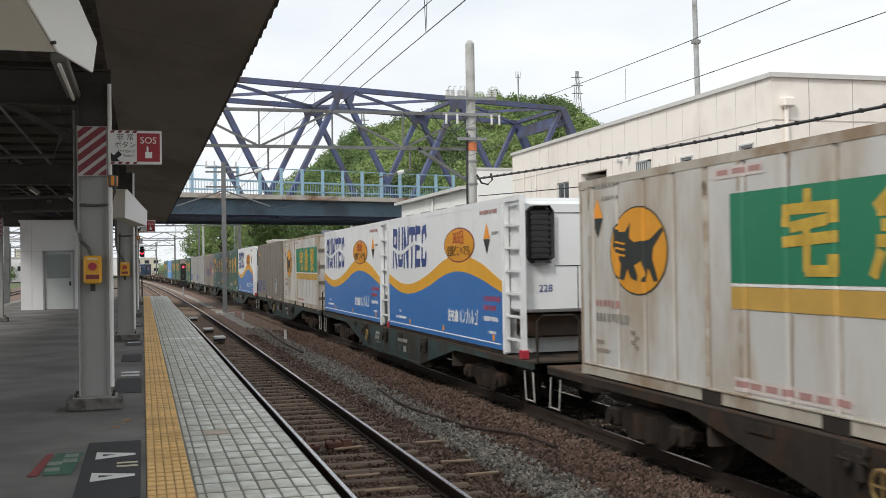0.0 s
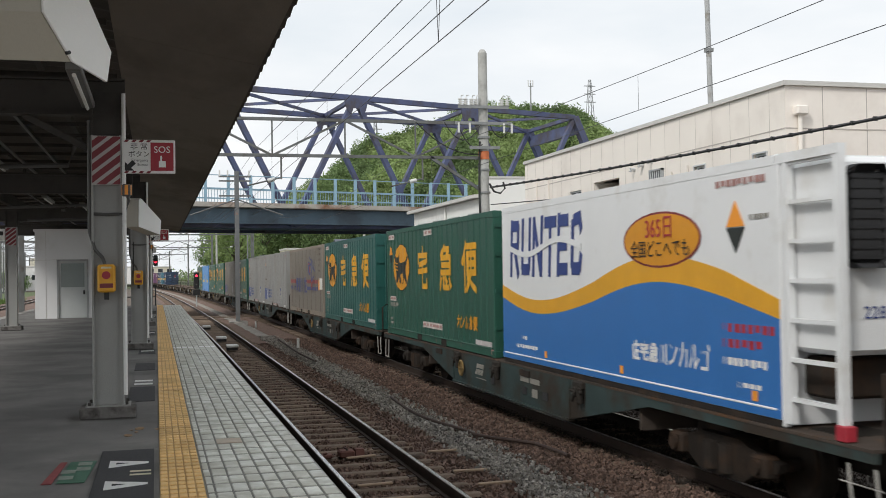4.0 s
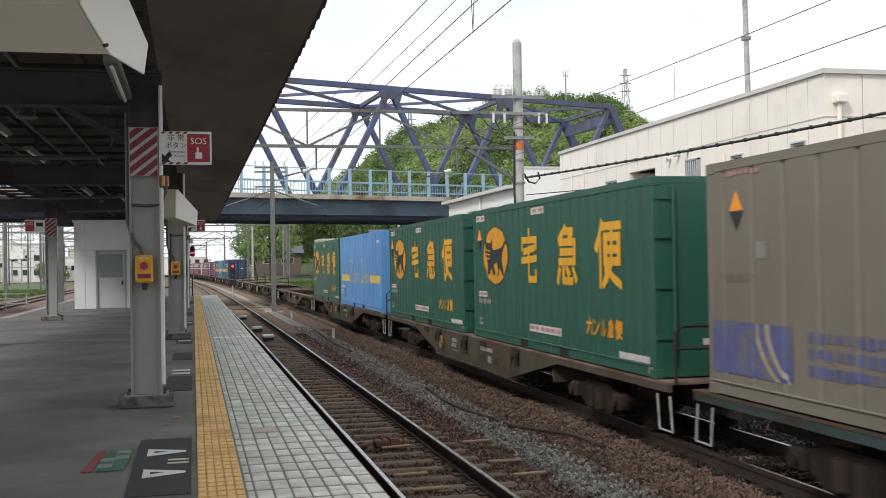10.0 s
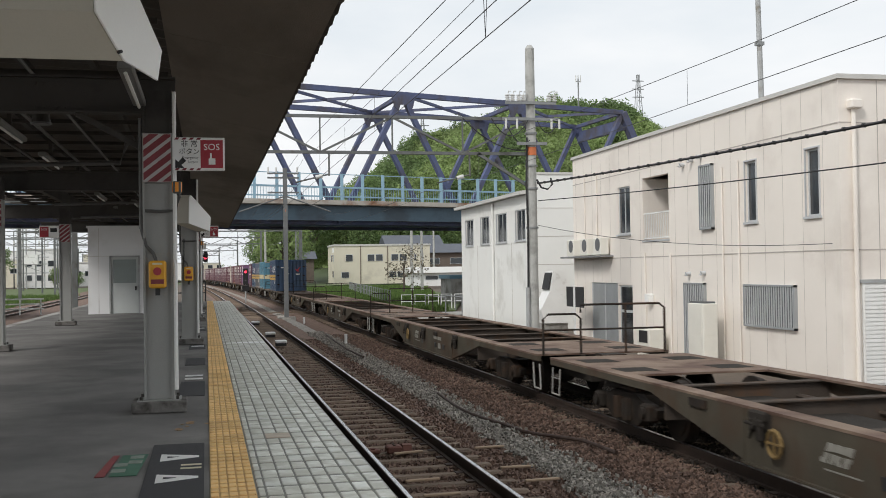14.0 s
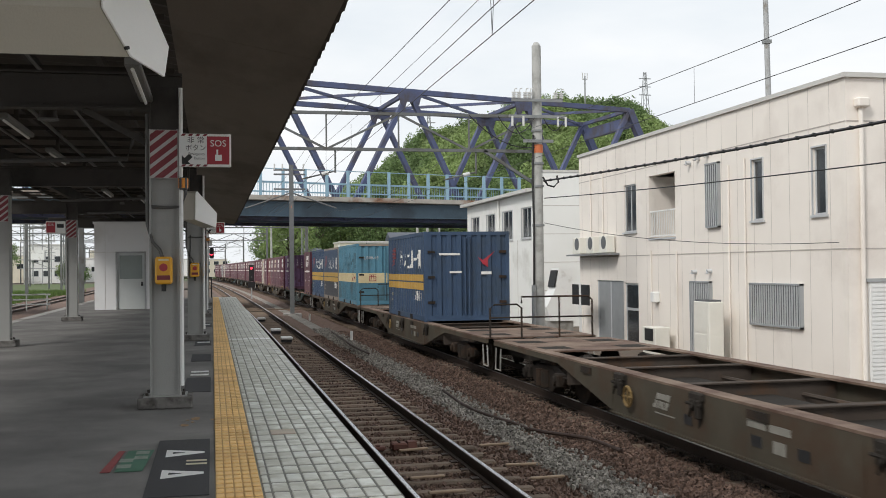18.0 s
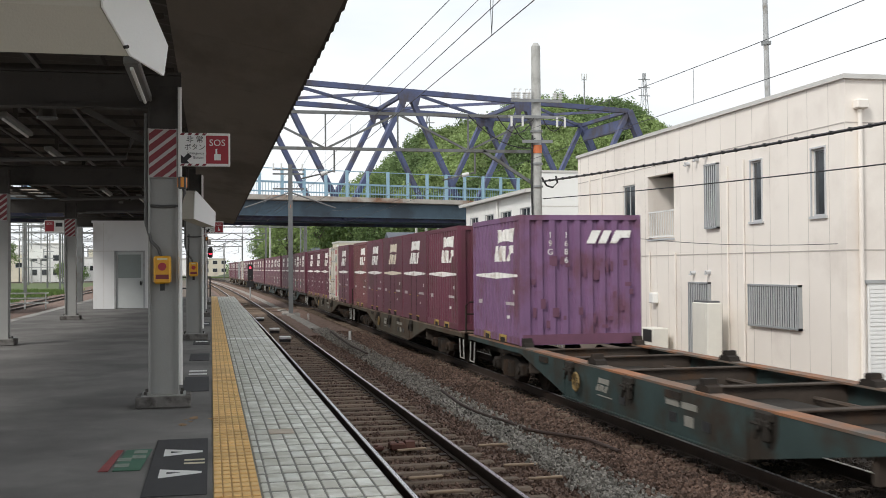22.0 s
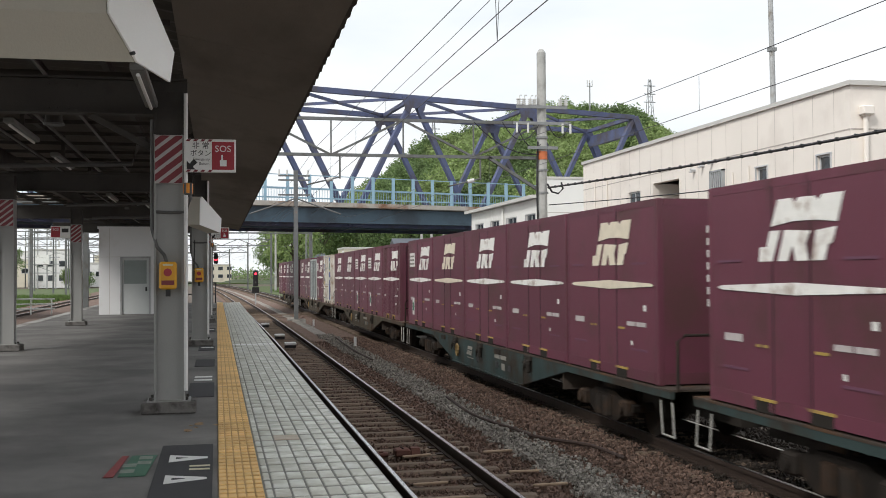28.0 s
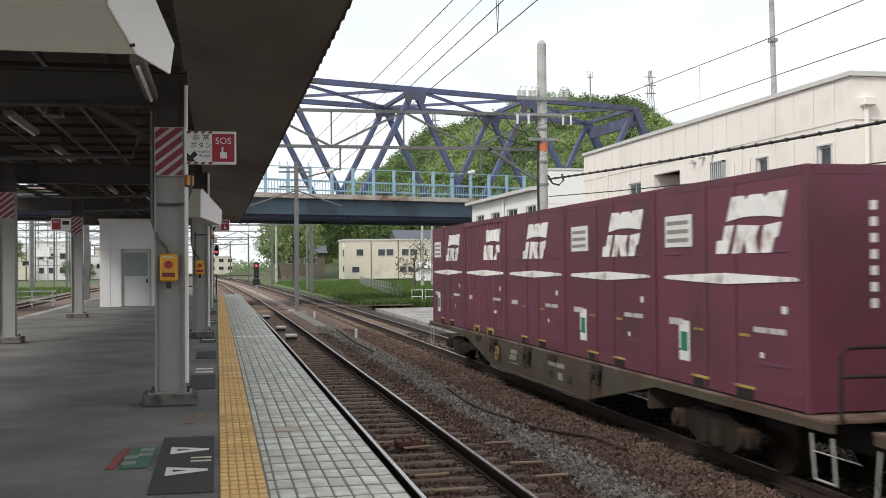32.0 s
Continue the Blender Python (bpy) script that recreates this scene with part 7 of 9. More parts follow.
sky_paint = mat("sky_paint", (0.075, 0.20, 0.275), 0.6, vary=0.25, scale=1.2, dirt=(0.06, 0.12, 0.15), dirt_amt=0.3)
sky_low = mat("sky_low", (0.06, 0.165, 0.225), 0.65, vary=0.3, scale=1.5, dirt=(0.05, 0.10, 0.125), dirt_amt=0.4)
band_cream = mat("band_cream", (0.55, 0.46, 0.27), 0.6, vary=0.2, scale=3)
band_ochre = mat("band_ochre", (0.46, 0.28, 0.06), 0.6, vary=0.2, scale=3)
reefer_white = mat("reefer_white", (0.68, 0.66, 0.60), 0.5, vary=0.1, scale=1.5, dirt=(0.42, 0.33, 0.24), dirt_amt=0.3)
reefer_rusty = mat("reefer_rusty", (0.56, 0.53, 0.46), 0.6, vary=0.25, scale=3, dirt=(0.26, 0.16, 0.09), dirt_amt=0.4)
crate_silver = mat("crate_silver", (0.46, 0.50, 0.48), 0.5, metal=0.0, vary=0.15, scale=1.5)
mint_white = mat("mint_white", (0.62, 0.68, 0.66), 0.5, vary=0.12, scale=1.5, dirt=(0.42, 0.42, 0.38), dirt_amt=0.3)
shield_grey = mat("shield_grey", (0.38, 0.37, 0.34), 0.6, vary=0.15)
rust_brown = mat("rust_brown", (0.20, 0.13, 0.085), 0.8, vary=0.4, scale=3)
seam_mid = mat("seam_mid", (0.21, 0.20, 0.18), 0.7, vary=0.3, scale=2)
seam_dark = mat("seam_dark", (0.14, 0.118, 0.096), 0.7, vary=0.2)
plate_pink = mat("plate_pink", (0.52, 0.46, 0.43), 0.7, vary=0.15, scale=6)
plate_red = mat("plate_red", (0.36, 0.20, 0.18), 0.7, vary=0.2, scale=8)
L31, H31, L30, L12, H12, L20, H20 = 9.41, 2.60, 9.0, 3.715, 2.5, 6.06, 2.5


def warning_diamond(c, u, z, s=0.2, W=CONT_W):
    mark(c, orange_paint, [(u - s, z), (u + s, z), (u, z + s * 1.5)], "hazard_mark_top", "orange half of a hazard diamond", W)
    mark(c, logo_black, [(u - s, z - 0.01), (u, z - s * 1.5), (u + s, z - 0.01)], "hazard_mark_base", "black half of a hazard diamond", W)


def bars(c, material, u, z, widths, h, gap, name="stencil_line", W=CONT_W, proud=0.006):
    """Lines of writing too small to read."""
    paint(c, material, [rect(u, u + w, z - k * (h + gap) - h, z - k * (h + gap)) for k, w in enumerate(widths)], name, "", W, proud)


def logo_polys(u, z, w, h):
    """The freight company's slanting mark as plain blocks, split by a dark sliver."""
    raw = ([(0.0, 0.0), (0.2, 0.0), (0.32, 0.5), (0.17, 0.5), (0.12, 0.24), (0.02, 0.24)],
           [(0.28, 0.0), (0.42, 0.0), (0.49, 0.26), (0.53, 0.0), (0.70, 0.0), (0.66, 0.26), (0.73, 0.46), (0.38, 0.5)],
           [(0.74, 0.0), (0.9, 0.0), (0.95, 0.24), (1.0, 0.26), (1.05, 0.5), (0.80, 0.46)],
           [(0.19, 0.57), (0.5, 0.63), (0.8, 0.62), (1.06, 0.57), (1.14, 1.0), (0.88, 1.0), (0.83, 0.92), (0.78, 0.99), (0.58, 1.0), (0.53, 0.92), (0.48, 1.0), (0.29, 1.0)])
    return [[(u + a * w, z + b * h) for a, b in p] for p in raw]


def stroke(a, b, c, d, t=0.11):
    """A straight bar from (a, b) to (c, d), as four corners."""
    n = math.hypot(c - a, d - b)
    ex, ez = (c - a) / n * t * 0.4, (d - b) / n * t * 0.4
    px, pz = -(d - b) / n * t / 2, (c - a) / n * t / 2
    return [(a - ex + px, b - ez + pz), (a - ex - px, b - ez - pz), (c + ex - px, d + ez - pz), (c + ex + px, d + ez + pz)]


SIGN_A = [(0.5, 1.0, 0.5, 0.88), (0.06, 0.82, 0.94, 0.82), (0.08, 0.8, 0.06, 0.66), (0.93, 0.8, 0.93, 0.68), (0.22, 0.6, 0.8, 0.66), (0.06, 0.42, 0.94, 0.46), (0.48, 0.6, 0.48, 0.1), (0.5, 0.06, 0.92, 0.06), (0.93, 0.08, 0.93, 0.2)]
SIGN_B = [(0.4, 1.0, 0.1, 0.78), (0.36, 0.92, 0.72, 0.92), (0.72, 0.9, 0.6, 0.78), (0.14, 0.73, 0.88, 0.73), (0.2, 0.56, 0.88, 0.56), (0.12, 0.39, 0.88, 0.39), (0.88, 0.73, 0.88, 0.39), (0.12, 0.24, 0.03, 0.04), (0.3, 0.26, 0.3, 0.06), (0.32, 0.05, 0.72, 0.05), (0.5, 0.28, 0.58, 0.18), (0.8, 0.26, 0.95, 0.08)]
SIGN_C = [(0.28, 1.0, 0.03, 0.6), (0.2, 0.72, 0.2, 0.0), (0.34, 0.94, 1.0, 0.94), (0.42, 0.77, 0.96, 0.77), (0.42, 0.57, 0.96, 0.57), (0.42, 0.38, 0.96, 0.38), (0.42, 0.77, 0.42, 0.38), (0.95, 0.77, 0.95, 0.38), (0.69, 0.92, 0.66, 0.38), (0.64, 0.32, 0.36, 0.02), (0.46, 0.26, 1.0, 0.02)]
SIGN_D = [(0.28, 1.0, 0.03, 0.6), (0.2, 0.72, 0.2, 0.0), (0.4, 0.8, 1.0, 0.8), (0.66, 1.0, 0.4, 0.1), (0.52, 0.46, 0.96, 0.46), (0.74, 0.44, 0.74, 0.06), (0.44, 0.04, 1.0, 0.04)]
SIGN_E = [(0.2, 0.96, 0.12, 0.04), (0.52, 0.9, 0.52, 0.08), (0.86, 0.98, 0.86, 0.0)]
SIGN_K = [(0.06, 0.7, 0.9, 0.7), (0.88, 0.7, 0.78, 0.04), (0.46, 1.0, 0.4, 0.5), (0.4, 0.5, 0.08, 0.04)]
SIGN_N = [(0.1, 0.9, 0.34, 0.76), (0.1, 0.06, 0.5, 0.2), (0.5, 0.2, 0.92, 0.74)]
SIGN_G = [(0.1, 0.72, 0.72, 0.72), (0.74, 0.72, 0.7, 0.06), (0.1, 0.06, 0.7, 0.06), (0.8, 1.0, 0.88, 0.86)]
SIGN_L = [(0.26, 0.92, 0.22, 0.4), (0.22, 0.4, 0.04, 0.06), (0.56, 0.96, 0.56, 0.06), (0.58, 0.06, 0.94, 0.4)]
SIGN_BAR = [(0.06, 0.5, 0.94, 0.5)]


def sign(c, material, u, z, w, h, bars_, name="company_sign", label="", W=CONT_W, t=0.11, lean=0.0, proud=0.006):
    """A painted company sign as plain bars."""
    polys = [[(u + a * w + lean * b * h, z + b * h) for a, b in stroke(*s, t)] for s in bars_]
    return paint(c, material, polys, name, label, W, proud)


def plate(c, u0, u1, z0, z1):
    """A pale data plate with a line of unreadable red writing."""
    mark(c, plate_pink, rect(u0, u1, z0, z1), "data_plate", "pale plate with red bars")
    n = max(2, round((u1 - u0) / 0.28))
    w = (u1 - u0) / n
    paint(c, plate_red, [rect(u0 + w * (k + 0.12), u0 + w * (k + 0.85), z0 + (z1 - z0) * 0.3, z1 - (z1 - z0) * 0.25) for k in range(n)], "plate_bars", proud=0.009)


def small_print(c, material, u, z, w, h, n, seed=1, name="stencil_line"):
    """One line of writing too small to read, as n uneven bars."""
    rnd = random.Random(seed)
    p = w / n
    paint(c, material, [rect(u + p * k, u + p * (k + rnd.uniform(0.55, 0.82)), z + h * rnd.choice((0, 0, 0.2)), z + h) for k in range(n)], name)


def emblem(c, u, z, ru, rz, amber_paint):
    """An oval emblem: an amber disc with a plain black shape on it."""
    mark(c, logo_black, disc(u, z, ru * 1.035, rz * 1.035), "emblem_rim", "black rim", proud=0.005)
    mark(c, amber_paint, disc(u, z, ru, rz), "emblem_disc", "oval amber emblem", proud=0.010)
    body = [(-0.92, 0.62), (-0.86, 0.40), (-0.9, 0.12), (-0.74, -0.12), (-0.6, -0.3), (-0.66, -0.66), (-0.5, -0.7), (-0.36, -0.42), (-0.24, -0.64), (-0.02, -0.72), (0.0, -0.56), (-0.12, -0.34), (0.14, -0.24), (0.2, -0.56), (0.1, -0.72), (0.28, -0.72), (0.38, -0.4), (0.56, -0.72), (0.7, -0.68), (0.52, -0.2), (0.56, 0.06), (0.9, 0.42), (0.84, 0.5), (0.44, 0.24), (-0.1, 0.2), (-0.28, 0.3), (-0.24, 0.66), (-0.42, 0.46), (-0.7, 0.46)]
    mark(c, logo_black, [(u + a * ru, z + b * rz) for a, b in body], "emblem_shape", "plain black shape", proud=0.014)
    paint(c, amber_paint, [[(u + a * ru, z + b * rz) for a, b in stroke(-0.8, q, -0.46, q - 0.05, 0.05)] for q in (0.22, 0.08, -0.06)], "emblem_bars", proud=0.018)


def container_end(c, L, words, material, x=0.25, z=2.1, size=0.24):
    write(c, words, size, pose(x, -L / 2 - 0.006, z, 90), material, "stencil_number")


def corner_castings(c, L, H, material, W=CONT_W):
    for sy in (-1, 1):
        for z in (0.0, H - 0.13):
            Geo().box(-W / 2 - 0.006, -W / 2 + 0.12, sy * L / 2 - (0.17 if sy > 0 else 0.006), sy * L / 2 + (0.006 if sy > 0 else 0.17), z, z + 0.13, 0.012).done("corner_casting", material, c)


def green_box(paint_, name="parcel_container", label="green parcel container with amber signs and oval emblem"):
    c = container(name, L30, H31, paint_, label, trim=paint_, rib=0.012, pitch=0.38)
    emblem(c, -2.86, 1.66, 0.83, 0.55, amber_deep)
    warning_diamond(c, -4.02, 1.98, 0.15)
    for u, s in ((-1.17, SIGN_A), (0.8, SIGN_B), (2.48, SIGN_C)):
        sign(c, amber, u, 1.17, 0.92, 0.9, s, "company_sign", "amber company sign as plain bars", t=0.135)
    for k, s in enumerate((SIGN_K, SIGN_N, SIGN_L, SIGN_B, SIGN_C)):
        sign(c, amber_deep, 2.07 + 0.28 * k, 0.44, 0.24, 0.24, s, "company_line", t=0.16)
    plate(c, -4.3, -3.62, 2.36, 2.48)
    plate(c, -0.56, 0.14, 2.34, 2.46)
    plate(c, -0.71, 0.94, 0.32, 0.45)
    plate(c, -4.1, -3.5, 0.84, 0.95)
    small_print(c, label_faded, -4.1, 0.7, 0.9, 0.1, 8, 2)
    bars(c, label_faded, -4.1, 0.42, (0.2, 0.35), 0.05, 0.05)
    mark(c, label_grey, rect(3.3, 4.35, 0.18, 0.27), "pale_strip", "pale worn strip")
    paint(c, plate_red, [rect(u, u + 0.14, 0.05, 0.15) for u in (-3.6, 0.3, 2.2, 4.3)], "red_tags")
    corner_castings(c, L30, H31, paint_)
    container_end(c, L30, "UV51A", label_grey, 0.3, 2.02)
    bars_end = [rect(0.2, 0.75, 1.66, 1.76), rect(-0.55, 0.1, 0.42, 0.5)]
    for p in bars_end:
        end_mark(c, label_grey, p, "stencil_line", L=L30)
    for x in (-0.95, -0.35, 0.35, 0.95):
        Geo().tube([(x, -L30 / 2 - 0.035, 0.2), (x, -L30 / 2 - 0.035, 2.45)], 0.02, 6).done("door_bar", paint_, c)
    for z in (0.5, 1.15, 1.8, 2.3):
        Geo().box(-1.2, -0.9, -L30 / 2 - 0.025, -L30 / 2, z, z + 0.07).done("hinge", paint_, c)
    return c


def grey_parcel():
    c = container("parcel_container", L30, H31, pale_grey, "weathered pale grey parcel container with green and ochre bands", trim=tan_pale, rib=0.03, pitch=0.74, groove=True, seam_tone=rust_brown)
    emblem(c, -2.74, 1.64, 0.76, 0.52, amber_deep)
    warning_diamond(c, -3.9, 2.08, 0.17)
    mark(c, band_green, rect(-0.62, 4.45, 1.28, 2.18), "green_band", "green painted band", proud=0.008)
    mark(c, label_white, rect(-0.62, 4.45, 1.245, 1.275), "white_band", proud=0.008)
    mark(c, band_ochre, rect(-0.62, 4.45, 1.02, 1.24), "ochre_band", "ochre painted band", proud=0.008)
    for u, s in ((0.3, SIGN_A), (1.58, SIGN_B), (2.9, SIGN_C)):
        sign(c, amber_worn, u, 1.36, 0.8, 0.74, s, "company_sign", "amber company sign as plain bars", t=0.14, proud=0.014)
    plate(c, -0.9, 0.0, 2.34, 2.46)
    small_print(c, label_faded, -4.2, 2.46, 1.0, 0.06, 9, 3)
    small_print(c, label_faded, -3.75, 2.3, 0.5, 0.05, 5, 4)
    small_print(c, plate_red, -4.0, 0.92, 0.75, 0.1, 6, 5)
    small_print(c, label_faded, -4.0, 0.74, 1.0, 0.11, 8, 6)
    bars(c, tan_trim, -4.0, 0.5, (0.25, 0.4), 0.05, 0.06)
    for k in range(4):
        Geo().box(-CONT_W / 2 - 0.012, -CONT_W / 2, 2.75 + 0.1 * (k % 2), 2.84 + 0.1 * (k % 2), 0.45 + 0.06 * k, 0.49 + 0.06 * k).done("handle_box", tan_trim, c)
    plate(c, -0.6, 1.3, 0.2, 0.34)
    rnd = random.Random(9)
    for k in range(12):
        u = -4.4 + 0.76 * k + rnd.uniform(0.1, 0.3)
        if not -3.6 < u < -1.9:
            z = rnd.uniform(1.5, 2.45)
            for a, b in ((0.17, z) if u < -0.7 else (0.17, 1.0), (2.2, 2.5)):
                mark(c, streak_tan, [(u, a), (u + 0.03, a), (u + 0.075, b), (u - 0.02, b)], "rust_streak", "brown run of rust", proud=0.003)
    corner_castings(c, L30, H31, tan_pale)
    container_end(c, L30, "UV50A", logo_black, 0.25, 2.02, 0.2)
    for z in (0.35, 0.9, 1.45, 2.0):
        Geo().box(-1.2, -0.95, -L30 / 2 - 0.03, -L30 / 2, z, z + 0.1).done("hinge", seam_dark, c)
    for x in (-0.85, -0.3, 0.3, 0.85):
        Geo().tube([(x, -L30 / 2 - 0.035, 0.15), (x, -L30 / 2 - 0.035, 2.45)], 0.02, 6).done("door_bar", tan_pale, c)
    return c


def courier_silver(paint_, name="courier_container", label="silver-grey courier container with blue corner and white shield"):
    c = container(name, L31, H31, paint_, label, trim=paint_, rib=0.03, pitch=0.61, groove=True, seam_tone=seam_mid if paint_ is silver_grey else seam_dark)
    faded = paint_ is not silver_grey
    blue, pale = (courier_faded, tan_pale) if faded else (courier_blue, label_white)
    mark(c, blue, rect(-4.6, -2.95, 0.27, 0.84), "blue_corner", "blue painted corner", proud=0.008)
    for o in (0.0, 0.22):
        arc = [(-3.05 - o - 0.42 * math.sin(a * math.pi / 14) ** 0.8, 0.27 + 0.57 * a / 7) for a in range(8)]
        mark(c, pale, arc + [(u + 0.09, z) for u, z in reversed(arc)], "white_arc", proud=0.012)
    for k in range(3):
        small_print(c, blue, -2.67, 0.70 - 0.16 * k, 1.4 - 0.1 * (k == 2), 0.11, 9, 7 + k, "company_line")
    mark(c, shield_grey, [(2.14, 0.86), (2.1, 0.6), (2.26, 0.4), (2.5, 0.28), (2.74, 0.4), (2.9, 0.6), (2.86, 0.86), (2.72, 0.93), (2.5, 0.98), (2.28, 0.93)], "shield", "pale shield emblem")
    paint(c, courier_faded, [[(2.3, 0.88), (2.36, 0.76), (2.5, 0.74), (2.66, 0.78), (2.7, 0.88), (2.5, 0.92)], [(2.42, 0.7), (2.62, 0.62), (2.56, 0.52), (2.4, 0.58)], [(2.46, 0.5), (2.6, 0.46), (2.52, 0.34), (2.44, 0.4)]], "shield_shape", proud=0.011)
    warning_diamond(c, -4.02, 2.04, 0.15)
    small_print(c, plate_red, -4.3, 2.42, 0.8, 0.05, 7, 11)
    small_print(c, seam_dark, -4.4, 1.28, 0.75, 0.08, 6, 12)
    mark(c, seam_mid, [(-3.62, 1.7), (-3.4, 1.7), (-3.4, 1.52), (-3.62, 1.52)], "seal_patch")
    plate(c, -0.7, 1.14, 0.05, 0.17)
    mark(c, label_white if not faded else tan_pale, rect(3.7, 4.55, 0.06, 0.15), "pale_strip", "pale data strip")
    bars(c, red_paint, 4.3, 2.44, (0.2,), 0.06, 0.04)
    paint(c, rust_brown, [rect(u, u + 0.34, 0.02, 0.09) for u in (-0.95, 1.25)], "rusty_pocket")
    corner_castings(c, L31, H31, paint_)
    container_end(c, L31, "U53A", logo_black, -0.35, 1.98)
    for x in (-0.45, 0.45):
        Geo().tube([(x, -L31 / 2 - 0.035, 0.2), (x, -L31 / 2 - 0.035, 2.4)], 0.02, 6).done("door_bar", paint_, c)
    return c


def courier_brown():
    c = container("courier_container", L31, H31, brown_grey, "brown-grey courier container with red and blue bands", trim=tan_trim, rib=0.025, pitch=1.15, groove=True, seam_tone=seam_dark)
    for a, b in ((-4.4, -2.75), (0.53, 3.5)):
        mark(c, faded_band, rect(a, b, 1.19, 1.33), "red_band", "red painted band", proud=0.008)
    for a, b in ((-4.4, -4.05), (0.53, 3.5)):
        mark(c, courier_faded, rect(a, b, 0.93, 1.06), "blue_band", "blue painted band", proud=0.008)
    for k, s in enumerate((SIGN_L, SIGN_BAR, SIGN_L, SIGN_K)):
        sign(c, courier_faded, -3.98 + 0.3 * k, 0.9, 0.26, 0.2, s, "company_line", t=0.14)
    for u, w, s in ((-2.64, 0.7, SIGN_C), (-1.74, 0.6, SIGN_B), (-1.03, 0.6, SIGN_E), (-0.23, 0.72, SIGN_D)):
        sign(c, courier_faded, u, 0.84, w, 0.55, s, "company_sign", "blue company sign as plain bars", t=0.14)
    mark(c, courier_faded, [(0.93, 1.98), (0.95, 1.66), (1.2, 1.5), (1.56, 1.52), (1.54, 1.95), (1.28, 2.05)], "runner_bag", "faded blue emblem as plain shapes")
    paint(c, faded_band, [rect(1.06, 1.4, 1.9, 1.96), rect(1.3, 1.5, 1.6, 1.84)], "runner_spots", proud=0.011)
    polys = [[(a, b) for a, b in disc(1.98, 1.98, 0.14, 0.15, 12)]] + [stroke(*s, t) for *s, t in ((1.3, 2.2, 1.75, 2.08, 0.06), (1.6, 1.92, 2.15, 1.86, 0.08), (2.1, 2.1, 2.5, 1.78, 0.06), (2.2, 1.8, 2.75, 1.66, 0.07), (2.0, 1.8, 1.9, 1.4, 0.14), (1.9, 1.3, 2.2, 1.35, 0.12), (2.2, 1.38, 2.62, 1.46, 0.06), (2.6, 1.44, 2.5, 0.84, 0.06), (1.85, 1.0, 1.45, 1.06, 0.06), (1.45, 1.06, 1.4, 0.86, 0.05))]
    paint(c, courier_faded, polys, "runner_shape", proud=0.010)
    mark(c, faded_band, [(1.86, 1.42), (2.2, 1.34), (2.1, 1.05), (1.95, 0.92), (1.82, 1.1)], "runner_patch", proud=0.014)
    mark(c, label_white, rect(3.95, 4.6, 0.98, 1.38), "notice", "white notice", proud=0.012)
    small_print(c, label_faded, 4.0, 1.2, 0.5, 0.06, 4, 14)
    mark(c, orange_paint, [(3.55, 0.95), (3.95, 0.95), (3.95, 1.3), (3.75, 1.4)], "orange_arrow", proud=0.01)
    for k, w in enumerate((0.8, 0.6, 0.7, 0.55, 0.6)):
        small_print(c, seam_dark, 3.55, 2.42 - 0.2 * k, w, 0.07, 6, 20 + k)
    paint(c, rust_brown, [rect(u, u + 0.4, 0.02, 0.12) for u in (-2.6, -1.9, 0.4, 1.1)], "fork_pocket_rust")
    corner_castings(c, L31, H31, tan_trim)
    return c


